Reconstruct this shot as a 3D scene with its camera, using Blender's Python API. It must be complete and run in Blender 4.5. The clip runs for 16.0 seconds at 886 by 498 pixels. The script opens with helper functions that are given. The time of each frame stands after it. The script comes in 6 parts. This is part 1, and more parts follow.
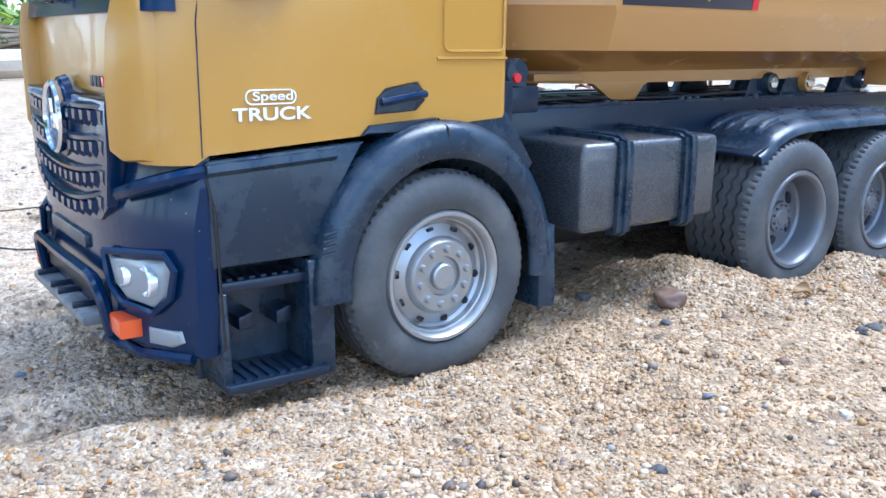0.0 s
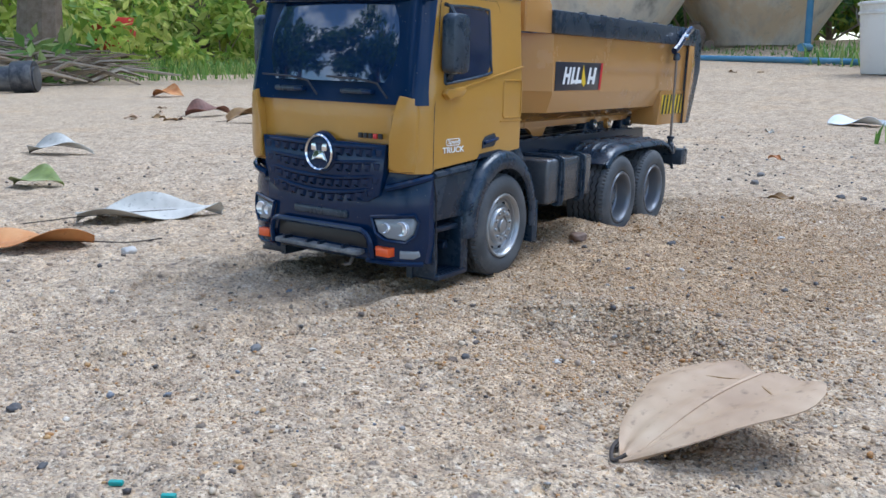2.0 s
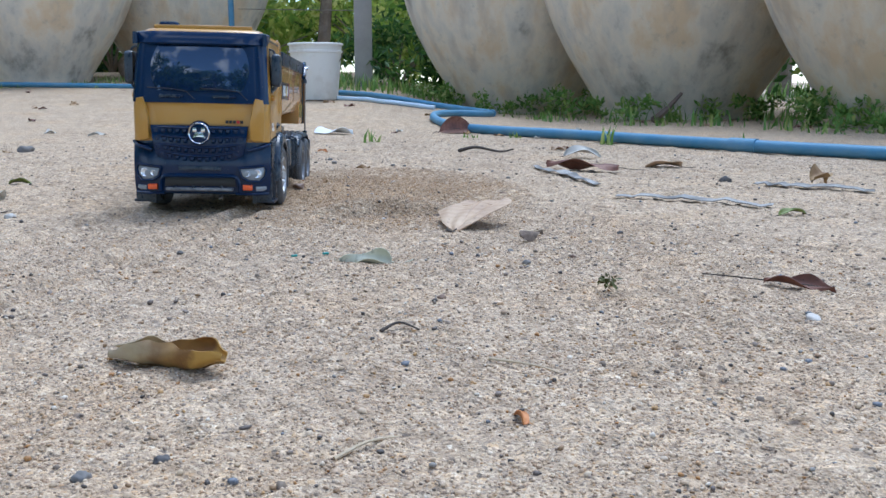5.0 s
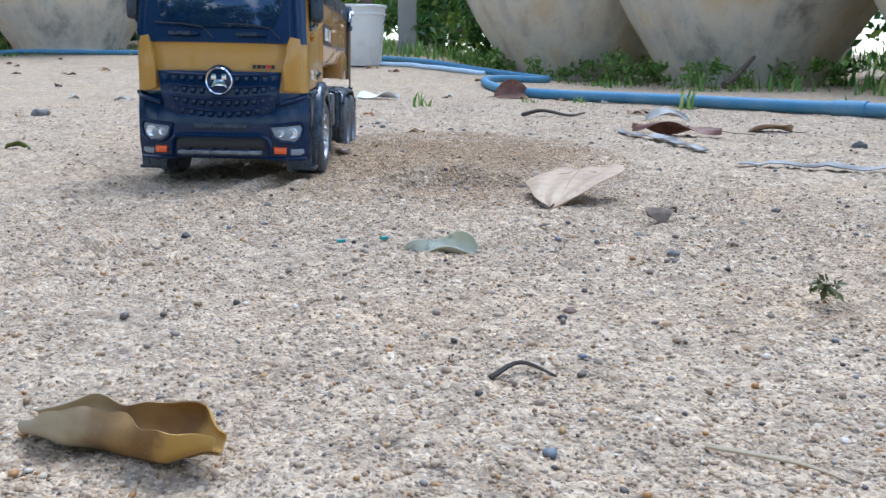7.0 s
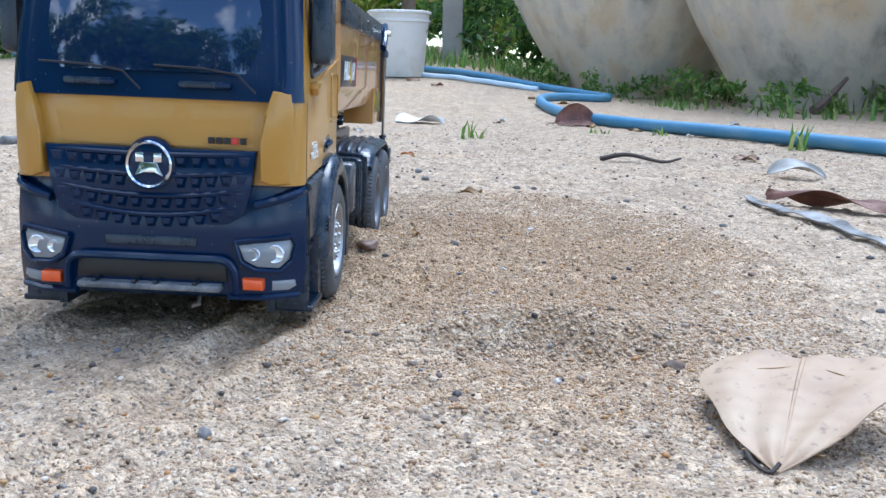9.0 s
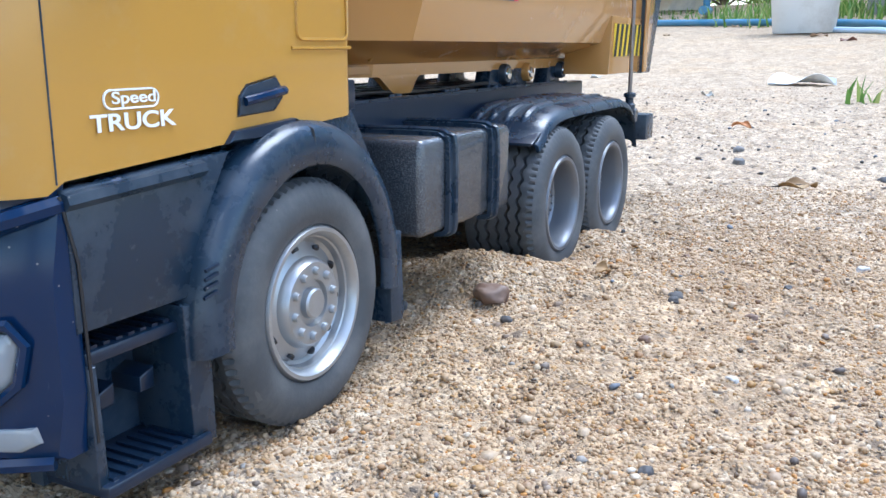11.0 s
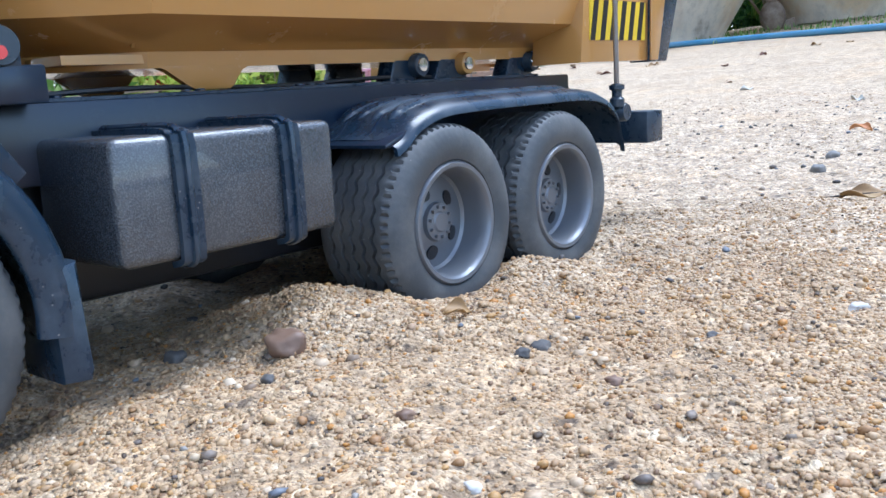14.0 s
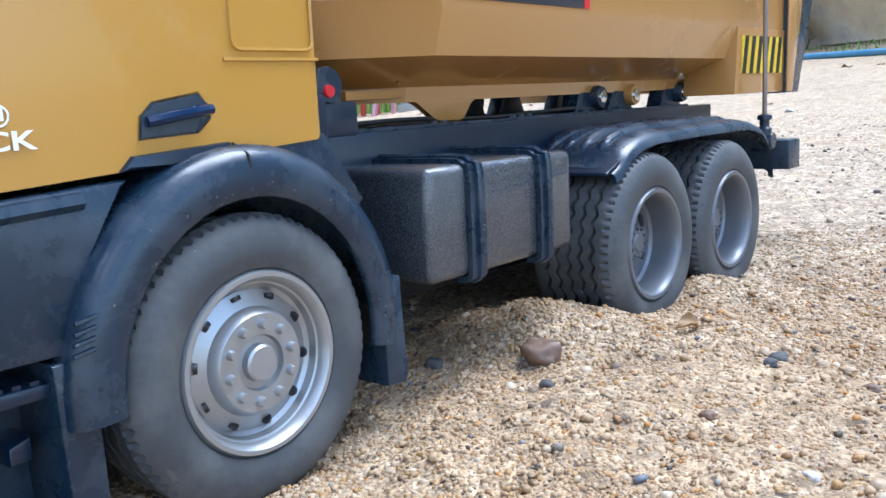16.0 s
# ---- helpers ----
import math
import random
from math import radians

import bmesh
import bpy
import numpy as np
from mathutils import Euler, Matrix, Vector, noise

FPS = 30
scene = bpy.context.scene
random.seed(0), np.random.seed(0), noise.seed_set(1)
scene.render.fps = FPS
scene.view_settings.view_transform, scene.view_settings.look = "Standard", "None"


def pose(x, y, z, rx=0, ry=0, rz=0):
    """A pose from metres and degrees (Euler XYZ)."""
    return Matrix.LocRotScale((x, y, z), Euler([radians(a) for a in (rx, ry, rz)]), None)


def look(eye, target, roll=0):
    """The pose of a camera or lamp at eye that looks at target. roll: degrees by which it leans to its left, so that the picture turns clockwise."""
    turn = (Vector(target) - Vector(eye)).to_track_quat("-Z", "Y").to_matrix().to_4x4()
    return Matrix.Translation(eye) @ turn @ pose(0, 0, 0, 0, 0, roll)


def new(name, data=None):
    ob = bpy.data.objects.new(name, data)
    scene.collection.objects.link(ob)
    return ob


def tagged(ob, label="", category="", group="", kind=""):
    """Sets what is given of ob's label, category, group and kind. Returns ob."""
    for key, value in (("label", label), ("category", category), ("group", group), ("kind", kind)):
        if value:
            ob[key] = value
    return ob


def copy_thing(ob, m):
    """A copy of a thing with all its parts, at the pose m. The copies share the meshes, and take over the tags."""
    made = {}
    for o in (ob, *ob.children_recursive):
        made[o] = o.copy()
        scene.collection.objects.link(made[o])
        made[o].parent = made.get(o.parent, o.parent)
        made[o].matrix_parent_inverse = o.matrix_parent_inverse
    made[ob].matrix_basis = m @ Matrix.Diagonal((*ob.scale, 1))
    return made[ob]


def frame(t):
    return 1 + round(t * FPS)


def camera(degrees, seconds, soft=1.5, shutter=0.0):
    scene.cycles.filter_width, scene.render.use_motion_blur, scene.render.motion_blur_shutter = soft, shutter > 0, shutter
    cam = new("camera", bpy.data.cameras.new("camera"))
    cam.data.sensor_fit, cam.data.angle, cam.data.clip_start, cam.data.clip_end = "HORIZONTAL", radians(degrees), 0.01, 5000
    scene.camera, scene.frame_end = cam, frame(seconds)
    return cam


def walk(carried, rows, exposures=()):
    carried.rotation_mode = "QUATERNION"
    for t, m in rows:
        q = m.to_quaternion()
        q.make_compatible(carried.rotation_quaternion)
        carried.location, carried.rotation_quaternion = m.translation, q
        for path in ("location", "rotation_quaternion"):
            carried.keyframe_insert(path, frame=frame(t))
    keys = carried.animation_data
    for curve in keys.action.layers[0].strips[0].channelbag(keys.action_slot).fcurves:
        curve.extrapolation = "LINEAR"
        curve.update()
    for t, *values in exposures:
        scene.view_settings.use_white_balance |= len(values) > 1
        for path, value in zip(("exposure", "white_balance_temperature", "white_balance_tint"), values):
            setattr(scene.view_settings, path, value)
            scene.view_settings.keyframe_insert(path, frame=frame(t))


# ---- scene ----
cam = camera(52.8, 16.0)
PATH = [
    (0, (0.4086, -0.0881, 0.1401), (-0.39, 0.4702, -0.0846), -1.56),
    (0.5, (0.4336, -0.1498, 0.1412), (-0.3591, 0.424, -0.0646), -1.63),
    (1, (0.4544, -0.2435, 0.1524), (-0.2659, 0.4199, -0.0504), -0.61),
    (1.5, (0.4734, -0.3744, 0.1781), (-0.1393, 0.3855, -0.0387), -0.14),
    (2, (0.5005, -0.5506, 0.1926), (-0.0497, 0.2566, -0.0215), -0.48),
    (2.5, (0.5449, -0.651, 0.1874), (0.0849, 0.212, -0.0216), 0.97),
    (3, (0.3844, -0.9919, 0.1895), (0.1937, -0.0312, -0.0121), 1.43),
    (3.5, (0.2491, -1.2805, 0.177), (0.2213, -0.2991, -0.0129), 1.44),
    (4, (0.2555, -1.3098, 0.1768), (0.2801, -0.3266, -0.0037), 1.42),
    (4.2, (0.2661, -1.2957, 0.1802), (0.3095, -0.3132, -0.0005), 0.79),
    (6.3, (0.257, -1.2356, 0.1851), (0.3259, -0.2564, -0.0057), -0.22),
    (6.5, (0.2568, -1.1915, 0.1642), (0.3169, -0.2121, -0.0286), 0.14),
    (7, (0.2299, -0.9971, 0.1415), (0.2492, -0.0201, -0.0708), -0.11),
    (7.5, (0.2417, -0.8552, 0.1735), (0.2301, 0.121, -0.043), -0.42),
    (8, (0.2574, -0.7339, 0.1918), (0.2373, 0.2425, -0.0229), -0.33),
    (8.5, (0.228, -0.6276, 0.1695), (0.2018, 0.349, -0.0442), 0.06),
    (9, (0.2026, -0.5567, 0.1833), (0.1821, 0.4208, -0.0267), 1.03),
    (9.2, (0.1877, -0.5543, 0.1855), (0.1708, 0.4225, -0.0283), 2.38),
    (11.3, (0.3214, -0.064, 0.1282), (-0.2033, 0.7557, -0.1017), -2.8),
    (11.5, (0.3389, -0.0316, 0.1225), (-0.2175, 0.7687, -0.1009), -3.32),
    (12, (0.3638, 0.0187, 0.108), (-0.2034, 0.816, -0.0982), -3.8),
    (12.5, (0.3665, 0.0373, 0.1046), (-0.2312, 0.8141, -0.0936), -4.55),
    (13, (0.3726, 0.0521, 0.1039), (-0.2531, 0.8072, -0.0918), -4.85),
    (13.5, (0.3703, 0.0542, 0.1019), (-0.2593, 0.8067, -0.0914), -5.09),
    (14, (0.3729, 0.0516, 0.1019), (-0.2648, 0.7987, -0.0855), -5.42),
    (14.5, (0.3748, 0.0485, 0.1015), (-0.2687, 0.7923, -0.0795), -5.45),
    (15, (0.3739, 0.0472, 0.1027), (-0.2723, 0.7891, -0.0759), -5.27),
    (15.5, (0.3655, 0.0276, 0.1012), (-0.2868, 0.768, -0.0615), -5.75),
    (16, (0.3221, -0.0372, 0.1183), (-0.3238, 0.7072, -0.051), -4.88),
]
walk(cam, [(t, look(eye, target, roll)) for t, eye, target, roll in PATH], exposures=[(0, 1.63, 5080, 8), (1, 1.2, 5250, 8), (1.5, 1.02, 5350, 8), (2.1, 0.72, 5400, 8), (4.2, 0.68, 5400, 8), (6.3, 0.80, 5350, 8), (8.0, 0.92, 5300, 8), (9.2, 1.12, 5250, 8), (11.3, 1.55, 5350, 8), (12, 1.62, 5350, 8), (13, 1.48, 5300, 8), (15, 1.46, 5300, 8), (16, 1.5, 5350, 8)])

# ---- sky and sun ----
world = bpy.data.worlds.new("sky")
scene.world = world
world.use_nodes = True
wt = world.node_tree
wt.nodes.clear()
w_out = wt.nodes.new("ShaderNodeOutputWorld")
w_bg = wt.nodes.new("ShaderNodeBackground")
w_sky = wt.nodes.new("ShaderNodeTexSky")
w_sky.sky_type = "NISHITA"
w_sky.sun_disc = False
w_sky.sun_elevation = radians(63)
w_sky.sun_rotation = radians(22)
w_sky.air_density, w_sky.dust_density, w_sky.ozone_density = 1.0, 0.4, 2.0
w_tc = wt.nodes.new("ShaderNodeTexCoord")
w_noise = wt.nodes.new("ShaderNodeTexNoise")
w_noise.inputs["Scale"].default_value = 4.5
w_noise.inputs["Detail"].default_value = 7
w_ramp = wt.nodes.new("ShaderNodeValToRGB")
w_ramp.color_ramp.elements[0].position, w_ramp.color_ramp.elements[1].position = 0.5, 0.64
w_mix = wt.nodes.new("ShaderNodeMix")
w_mix.data_type = "RGBA"
w_mix.inputs["B"].default_value = (9.5, 9.6, 9.8, 1)
wt.links.new(w_tc.outputs["Generated"], w_noise.inputs["Vector"])
wt.links.new(w_noise.outputs["Fac"], w_ramp.inputs["Fac"])
wt.links.new(w_ramp.outputs["Color"], w_mix.inputs["Factor"])
wt.links.new(w_sky.outputs["Color"], w_mix.inputs["A"])
wt.links.new(w_mix.outputs["Result"], w_bg.inputs["Color"])
w_bg.inputs["Strength"].default_value = 0.15
wt.links.new(w_bg.outputs["Background"], w_out.inputs["Surface"])

sun = new("sun", bpy.data.lights.new("sun", "SUN"))
sun.data.energy, sun.data.angle, sun.data.color = 1.9, radians(36), (1.0, 0.98, 0.95)
sun.matrix_world = look((0.9, 2.2, 4.6), (0, 0, 0))

# ---- materials ----
def rgb(*c):
    return (*c, 1.0)


class Mat:
    """A node material under construction: a Principled shader and a few chained texture helpers."""

    def __init__(self, name, color=(0.5, 0.5, 0.5), rough=0.6, metal=0.0, coat=0.0, spec=0.5):
        self.m = bpy.data.materials.new(name)
        self.m.use_nodes = True
        self.t = self.m.node_tree
        self.b = self.t.nodes["Principled BSDF"]
        self.b.inputs["Base Color"].default_value = rgb(*color)
        self.b.inputs["Roughness"].default_value = rough
        self.b.inputs["Metallic"].default_value = metal
        self.b.inputs["Coat Weight"].default_value = coat
        self.b.inputs["Specular IOR Level"].default_value = spec
        self.geo = None

    def n(self, kind):
        return self.t.nodes.new("ShaderNode" + kind)

    def l(self, a, b):
        self.t.links.new(a, b)

    def place(self, local=True):
        if local:
            return self.n("TexCoord").outputs["Object"]
        return self.n("NewGeometry").outputs["Position"]

    def noise(self, scale, detail=4, local=True, stretch=None, rough=0.55):
        v = self.place(local)
        if stretch:
            mp = self.n("Mapping")
            mp.inputs["Scale"].default_value = stretch
            self.l(v, mp.inputs["Vector"])
            v = mp.outputs["Vector"]
        x = self.n("TexNoise")
        x.inputs["Scale"].default_value, x.inputs["Detail"].default_value = scale, detail
        x.inputs["Roughness"].default_value = rough
        self.l(v, x.inputs["Vector"])
        return x.outputs["Fac"]

    def ramp(self, fac, stops, smooth=True):
        r = self.n("ValToRGB")
        e = r.color_ramp.elements
        while len(e) < len(stops):
            e.new(0.5)
        for k, (p, c) in zip(e, stops):
            k.position, k.color = p, rgb(*c) if len(c) == 3 else c
        if not smooth:
            r.color_ramp.interpolation = "CONSTANT"
        self.l(fac, r.inputs["Fac"])
        return r.outputs["Color"]

    def mix(self, fac, a, b, mode="MIX"):
        x = self.n("Mix")
        x.data_type, x.blend_type = "RGBA", mode
        for s, v in ((x.inputs["Factor"], fac), (x.inputs["A"], a), (x.inputs["B"], b)):
            if isinstance(v, (int, float)):
                s.default_value = v
            elif isinstance(v, tuple):
                s.default_value = rgb(*v)
            else:
                self.l(v, s)
        return x.outputs["Result"]

    def color(self, s):
        self.l(s, self.b.inputs["Base Color"])
        return self

    def rough(self, s):
        self.l(s, self.b.inputs["Roughness"])
        return self

    def bump(self, h, strength=0.3, dist=0.001):
        x = self.n("Bump")
        x.inputs["Strength"].default_value, x.inputs["Distance"].default_value = strength, dist
        self.l(h, x.inputs["Height"])
        if self.geo is not None:
            self.l(self.geo, x.inputs["Normal"])
        self.geo = x.outputs["Normal"]
        self.l(self.geo, self.b.inputs["Normal"])
        return self

    def random(self):
        return self.n("ObjectInfo").outputs["Random"]

    def island(self):
        return self.n("NewGeometry").outputs["Random Per Island"]


def dusty(name, base, dust, rough, amount=(0.5, 0.75), metal=0.0, coat=0.0, scale=38, bump=0.05, specks=False, spec=0.5):
    m = Mat(name, base, rough, metal, coat, spec)
    f = m.ramp(m.noise(scale, 8, rough=0.7), [(amount[0], (0, 0, 0)), (amount[1], (1, 1, 1))])
    fine = m.noise(scale * 14, 3)
    d = m.mix(0.45, f, fine, "MULTIPLY")
    col = m.mix(d, base, dust)
    if specks:
        v = m.n("TexVoronoi")
        v.inputs["Scale"].default_value = 330
        m.l(m.place(), v.inputs["Vector"])
        sep = m.n("SeparateColor")
        m.l(v.outputs["Color"], sep.inputs["Color"])
        some = m.ramp(sep.outputs["Red"], [(0.0, (1, 1, 1)), (0.14, (0, 0, 0))], smooth=False)
        dot = m.ramp(v.outputs["Distance"], [(0.06, (0.6, 0.6, 0.6)), (0.13, (0, 0, 0))])
        col = m.mix(m.mix(1.0, some, dot, "MULTIPLY"), col, (0.34, 0.32, 0.29))
        scr = m.ramp(m.noise(60, 2, stretch=(9, 1, 1.5)), [(0.69, (0, 0, 0)), (0.72, (0.3, 0.3, 0.3))])
        col = m.mix(scr, col, dust)
    m.color(col)
    m.rough(m.ramp(f, [(0, (rough,) * 3), (1, (min(rough + 0.35, 0.95),) * 3)]))
    m.bump(fine, bump, 0.0004)
    return m.m


# painted and moulded plastics of the toy
M_YELLOW = dusty("ochre_plastic", (0.44, 0.228, 0.032), (0.49, 0.31, 0.105), 0.3, (0.56, 0.9), coat=0.25, scale=24, bump=0.02)
# cab's ochre again for the tipper body, retuned to how light falls there
M_BED = dusty("bed_ochre_plastic", (0.45, 0.228, 0.062), (0.46, 0.29, 0.14), 0.25, (0.6, 0.95), coat=0.5, scale=24, bump=0.02)
M_BLACK = dusty("black_plastic", (0.011, 0.024, 0.043), (0.085, 0.102, 0.122), 0.26, (0.47, 0.84), scale=45, bump=0.05, specks=True)
M_BLACK_GLOSS = dusty("gloss_black_plastic", (0.004, 0.018, 0.056), (0.045, 0.075, 0.115), 0.15, (0.62, 0.99), coat=0.05, scale=30, bump=0.02, specks=True, spec=0.28)
M_DUSTY_BLACK = dusty("dusty_black_plastic", (0.007, 0.016, 0.034), (0.065, 0.08, 0.1), 0.28, (0.58, 0.95), scale=30, bump=0.08, specks=True)
M_SCUFFED = dusty("scuffed_grey_plastic", (0.11, 0.115, 0.125), (0.34, 0.33, 0.31), 0.5, (0.42, 0.66), scale=90, bump=0.2)
def pebbled():
    """Moulded plastic with a fine leathery grain; its glints are painted as pale flecks."""
    m = Mat("textured_black_plastic", rough=0.26, spec=0.7, coat=0.5)
    fine = m.noise(1500, 2)
    m.color(m.mix(m.ramp(fine, [(0.45, (0, 0, 0)), (0.7, (0.5, 0.5, 0.5))]), m.mix(m.ramp(m.noise(30, 6), [(0.45, (0, 0, 0)), (0.8, (0.6, 0.6, 0.6))]), (0.026, 0.031, 0.039), (0.085, 0.09, 0.098)), (0.13, 0.14, 0.152)))
    m.bump(fine, 0.6, 0.0006)
    m.bump(m.noise(700, 2), 0.2, 0.0004)
    return m.m


M_TANK = pebbled()
M_RUBBER = dusty("dusty_rubber", (0.050, 0.054, 0.059), (0.155, 0.15, 0.143), 0.55, (0.42, 0.8), scale=42, bump=0.2, specks=True)
M_SILVER = dusty("silver_plastic", (0.38, 0.39, 0.40), (0.34, 0.31, 0.27), 0.38, (0.55, 0.85), metal=0.75, scale=60, bump=0.05)
M_SILVER_GREY = dusty("grey_silver_plastic", (0.17, 0.18, 0.2), (0.2, 0.19, 0.18), 0.4, (0.5, 0.9), metal=0.5, scale=60, bump=0.05)
M_CHROME = Mat("chrome", (0.72, 0.73, 0.75), 0.14, 1.0).m
M_STEEL = dusty("dull_steel", (0.24, 0.21, 0.19), (0.3, 0.22, 0.15), 0.45, (0.4, 0.8), metal=0.8, scale=90)
# dark tint is its own; the blue in it stands in for reflected sky
tint = Mat("tinted_window_plastic", (0.006, 0.018, 0.055), 0.05, 0, 0.8, 0.5)
tint.b.inputs["IOR"].default_value = 1.75
M_TINT = tint.m
M_LENS = dusty("clear_lamp_plastic", (0.22, 0.24, 0.26), (0.32, 0.30, 0.25), 0.1, (0.55, 0.9), coat=0.5)
M_LED = Mat("lamp_reflector", (0.9, 0.92, 0.95), 0.1, 0.6).m
M_ORANGE = Mat("orange_reflector_plastic", (0.75, 0.10, 0.015), 0.25, 0, 0.4).m
M_RED = Mat("red_plastic", (0.55, 0.02, 0.025), 0.3, 0, 0.3).m
M_WHITE_PRINT = Mat("white_print", (0.8, 0.8, 0.78), 0.45).m
M_NAVY_PRINT = Mat("navy_sticker", (0.014, 0.016, 0.03), 0.35, 0, 0.3).m
M_YELLOW_PRINT = Mat("yellow_sticker", (0.72, 0.5, 0.02), 0.4).m
M_BLACK_PRINT = Mat("black_print", (0.012, 0.012, 0.014), 0.4).m


def sand_material():
    m = Mat("coarse_sand", rough=0.85, spec=0.3)
    pos = m.place(False)
    cols = []
    heights = []
    for scale in (760, 360):
        v = m.n("TexVoronoi")
        v.inputs["Scale"].default_value = scale
        m.l(pos, v.inputs["Vector"])
        sep = m.n("SeparateColor")
        m.l(v.outputs["Color"], sep.inputs["Color"])
        cols.append(m.ramp(sep.outputs["Red"], [
            (0.0, (0.149, 0.124, 0.102)), (0.04, (0.392, 0.311, 0.229)), (0.28, (0.529, 0.414, 0.286)), (0.52, (0.643, 0.516, 0.368)),
            (0.74, (0.575, 0.410, 0.239)), (0.82, (0.68, 0.565, 0.42)), (0.93, (0.46, 0.38, 0.29)), (0.97, (0.74, 0.66, 0.53))], smooth=False))
        heights.append(v.outputs["Distance"])
    c = m.mix(m.ramp(m.noise(90, 3, False), [(0.45, (0, 0, 0)), (0.6, (1, 1, 1))]), cols[0], cols[1])
    tone = m.ramp(m.noise(5, 6, False), [(0.3, (0.86, 0.83, 0.8)), (0.5, (1, 1, 1)), (0.72, (1.0, 0.93, 0.84))])
    c = m.mix(1.0, c, tone, "MULTIPLY")
    fine = m.ramp(m.noise(0.9, 5, False), [(0.35, (0, 0, 0)), (0.7, (1, 1, 1))])
    c = m.mix(m.mix(1.0, fine, (0.2, 0.2, 0.2), "MULTIPLY"), c, (0.470, 0.407, 0.343))
    # the freshly dug, ochre patch beside the wheels, with a ragged edge
    mp = m.n("Mapping")
    mp.inputs["Location"].default_value, mp.inputs["Scale"].default_value = (-0.75, -0.58, 0), (3.0, 2.3, 0)
    m.l(pos, mp.inputs["Vector"])
    ln = m.n("VectorMath")
    ln.operation = "LENGTH"
    m.l(mp.outputs["Vector"], ln.inputs[0])
    ad = m.n("Math")
    ad.operation = "MULTIPLY_ADD"
    ad.inputs[1].default_value = 0.9
    m.l(m.noise(9, 6, False), ad.inputs[0])
    m.l(ln.outputs["Value"], ad.inputs[2])
    dug = m.ramp(ad.outputs[0], [(0.75, (0.85, 0.85, 0.85)), (1.0, (0, 0, 0))])
    # grit: small dark specks at two sizes
    for scale, size, rate in ((150, 0.16, 0.2), (48, 0.13, 0.5)):
        v = m.n("TexVoronoi")
        v.inputs["Scale"].default_value = scale
        m.l(pos, v.inputs["Vector"])
        sep = m.n("SeparateColor")
        m.l(v.outputs["Color"], sep.inputs["Color"])
        some = m.ramp(sep.outputs["Green"], [(0.0, (0.85, 0.85, 0.85)), (rate, (0, 0, 0))], smooth=False)
        dot = m.ramp(v.outputs["Distance"], [(size * 0.7, (1, 1, 1)), (size * 1.6, (0, 0, 0))])
        c = m.mix(m.mix(1.0, some, dot, "MULTIPLY"), c, (0.15, 0.12, 0.10))
    c = m.mix(1.0, c, m.ramp(m.noise(34, 5, False, rough=0.7), [(0.3, (0.62, 0.59, 0.55)), (0.5, (1, 1, 1)), (0.7, (1.2, 1.18, 1.14))]), "MULTIPLY")
    c = m.mix(1.0, c, m.ramp(m.noise(125, 4, False, rough=0.65), [(0.33, (0.67, 0.64, 0.61)), (0.5, (1, 1, 1)), (0.68, (1.16, 1.14, 1.11))]), "MULTIPLY")
    c = m.mix(dug, c, m.mix(1.0, c, (0.92, 0.86, 0.77), "MULTIPLY"))
    c = m.mix(1.0, c, (0.9, 0.865, 0.82), "MULTIPLY")
    m.color(c)
    inv = m.n("Math")
    inv.operation = "SUBTRACT"
    inv.inputs[0].default_value = 1.0
    m.l(heights[1], inv.inputs[1])
    m.bump(inv.outputs[0], 0.5, 0.0018)
    m.bump(m.noise(1100, 4, False), 0.25, 0.0008)
    m.bump(m.noise(170, 5, False, rough=0.65), 0.6, 0.006)
    m.bump(m.noise(42, 5, False, rough=0.6), 0.62, 0.02)
    return m.m


def grain_material(name, stops):
    m = Mat(name, rough=0.55, spec=0.5)
    c = m.ramp(m.island(), stops, smooth=False)
    m.color(m.mix(0.35, c, m.ramp(m.noise(900, 3, False), [(0.3, (0.420, 0.407, 0.390)), (0.7, (1, 1, 1))]), "MULTIPLY"))
    return m.m


M_SAND = sand_material()
M_GRAIN = grain_material("sand_grains", [
    (0.0, (0.165, 0.121, 0.082)), (0.05, (0.228, 0.155, 0.099)), (0.10, (0.394, 0.272, 0.166)), (0.28, (0.459, 0.325, 0.200)), (0.5, (0.508, 0.369, 0.231)),
    (0.7, (0.446, 0.277, 0.136)), (0.77, (0.547, 0.411, 0.271)), (0.86, (0.354, 0.227, 0.129)), (0.90, (0.598, 0.464, 0.317)), (0.95, (0.294, 0.223, 0.157))])
M_GRAIN_OCHRE = grain_material("ochre_sand_grains", [
    (0.0, (0.075, 0.048, 0.028)), (0.02, (0.184, 0.102, 0.049)), (0.06, (0.349, 0.217, 0.106)), (0.26, (0.411, 0.269, 0.140)), (0.52, (0.456, 0.307, 0.164)),
    (0.72, (0.397, 0.225, 0.076)), (0.80, (0.472, 0.339, 0.202)), (0.89, (0.320, 0.172, 0.069)), (0.93, (0.502, 0.378, 0.243)), (0.965, (0.442, 0.198, 0.040))])
M_GRAIN_COARSE = grain_material("coarse_grains", [(0.0, (0.076, 0.062, 0.050)), (0.10, (0.285, 0.176, 0.086)), (0.25, (0.446, 0.265, 0.102)), (0.36, (0.475, 0.353, 0.220)), (0.58, (0.551, 0.441, 0.314)), (0.74, (0.399, 0.194, 0.055)), (0.80, (0.285, 0.256, 0.220)), (0.88, (0.627, 0.538, 0.423)), (0.95, (0.209, 0.141, 0.086))])
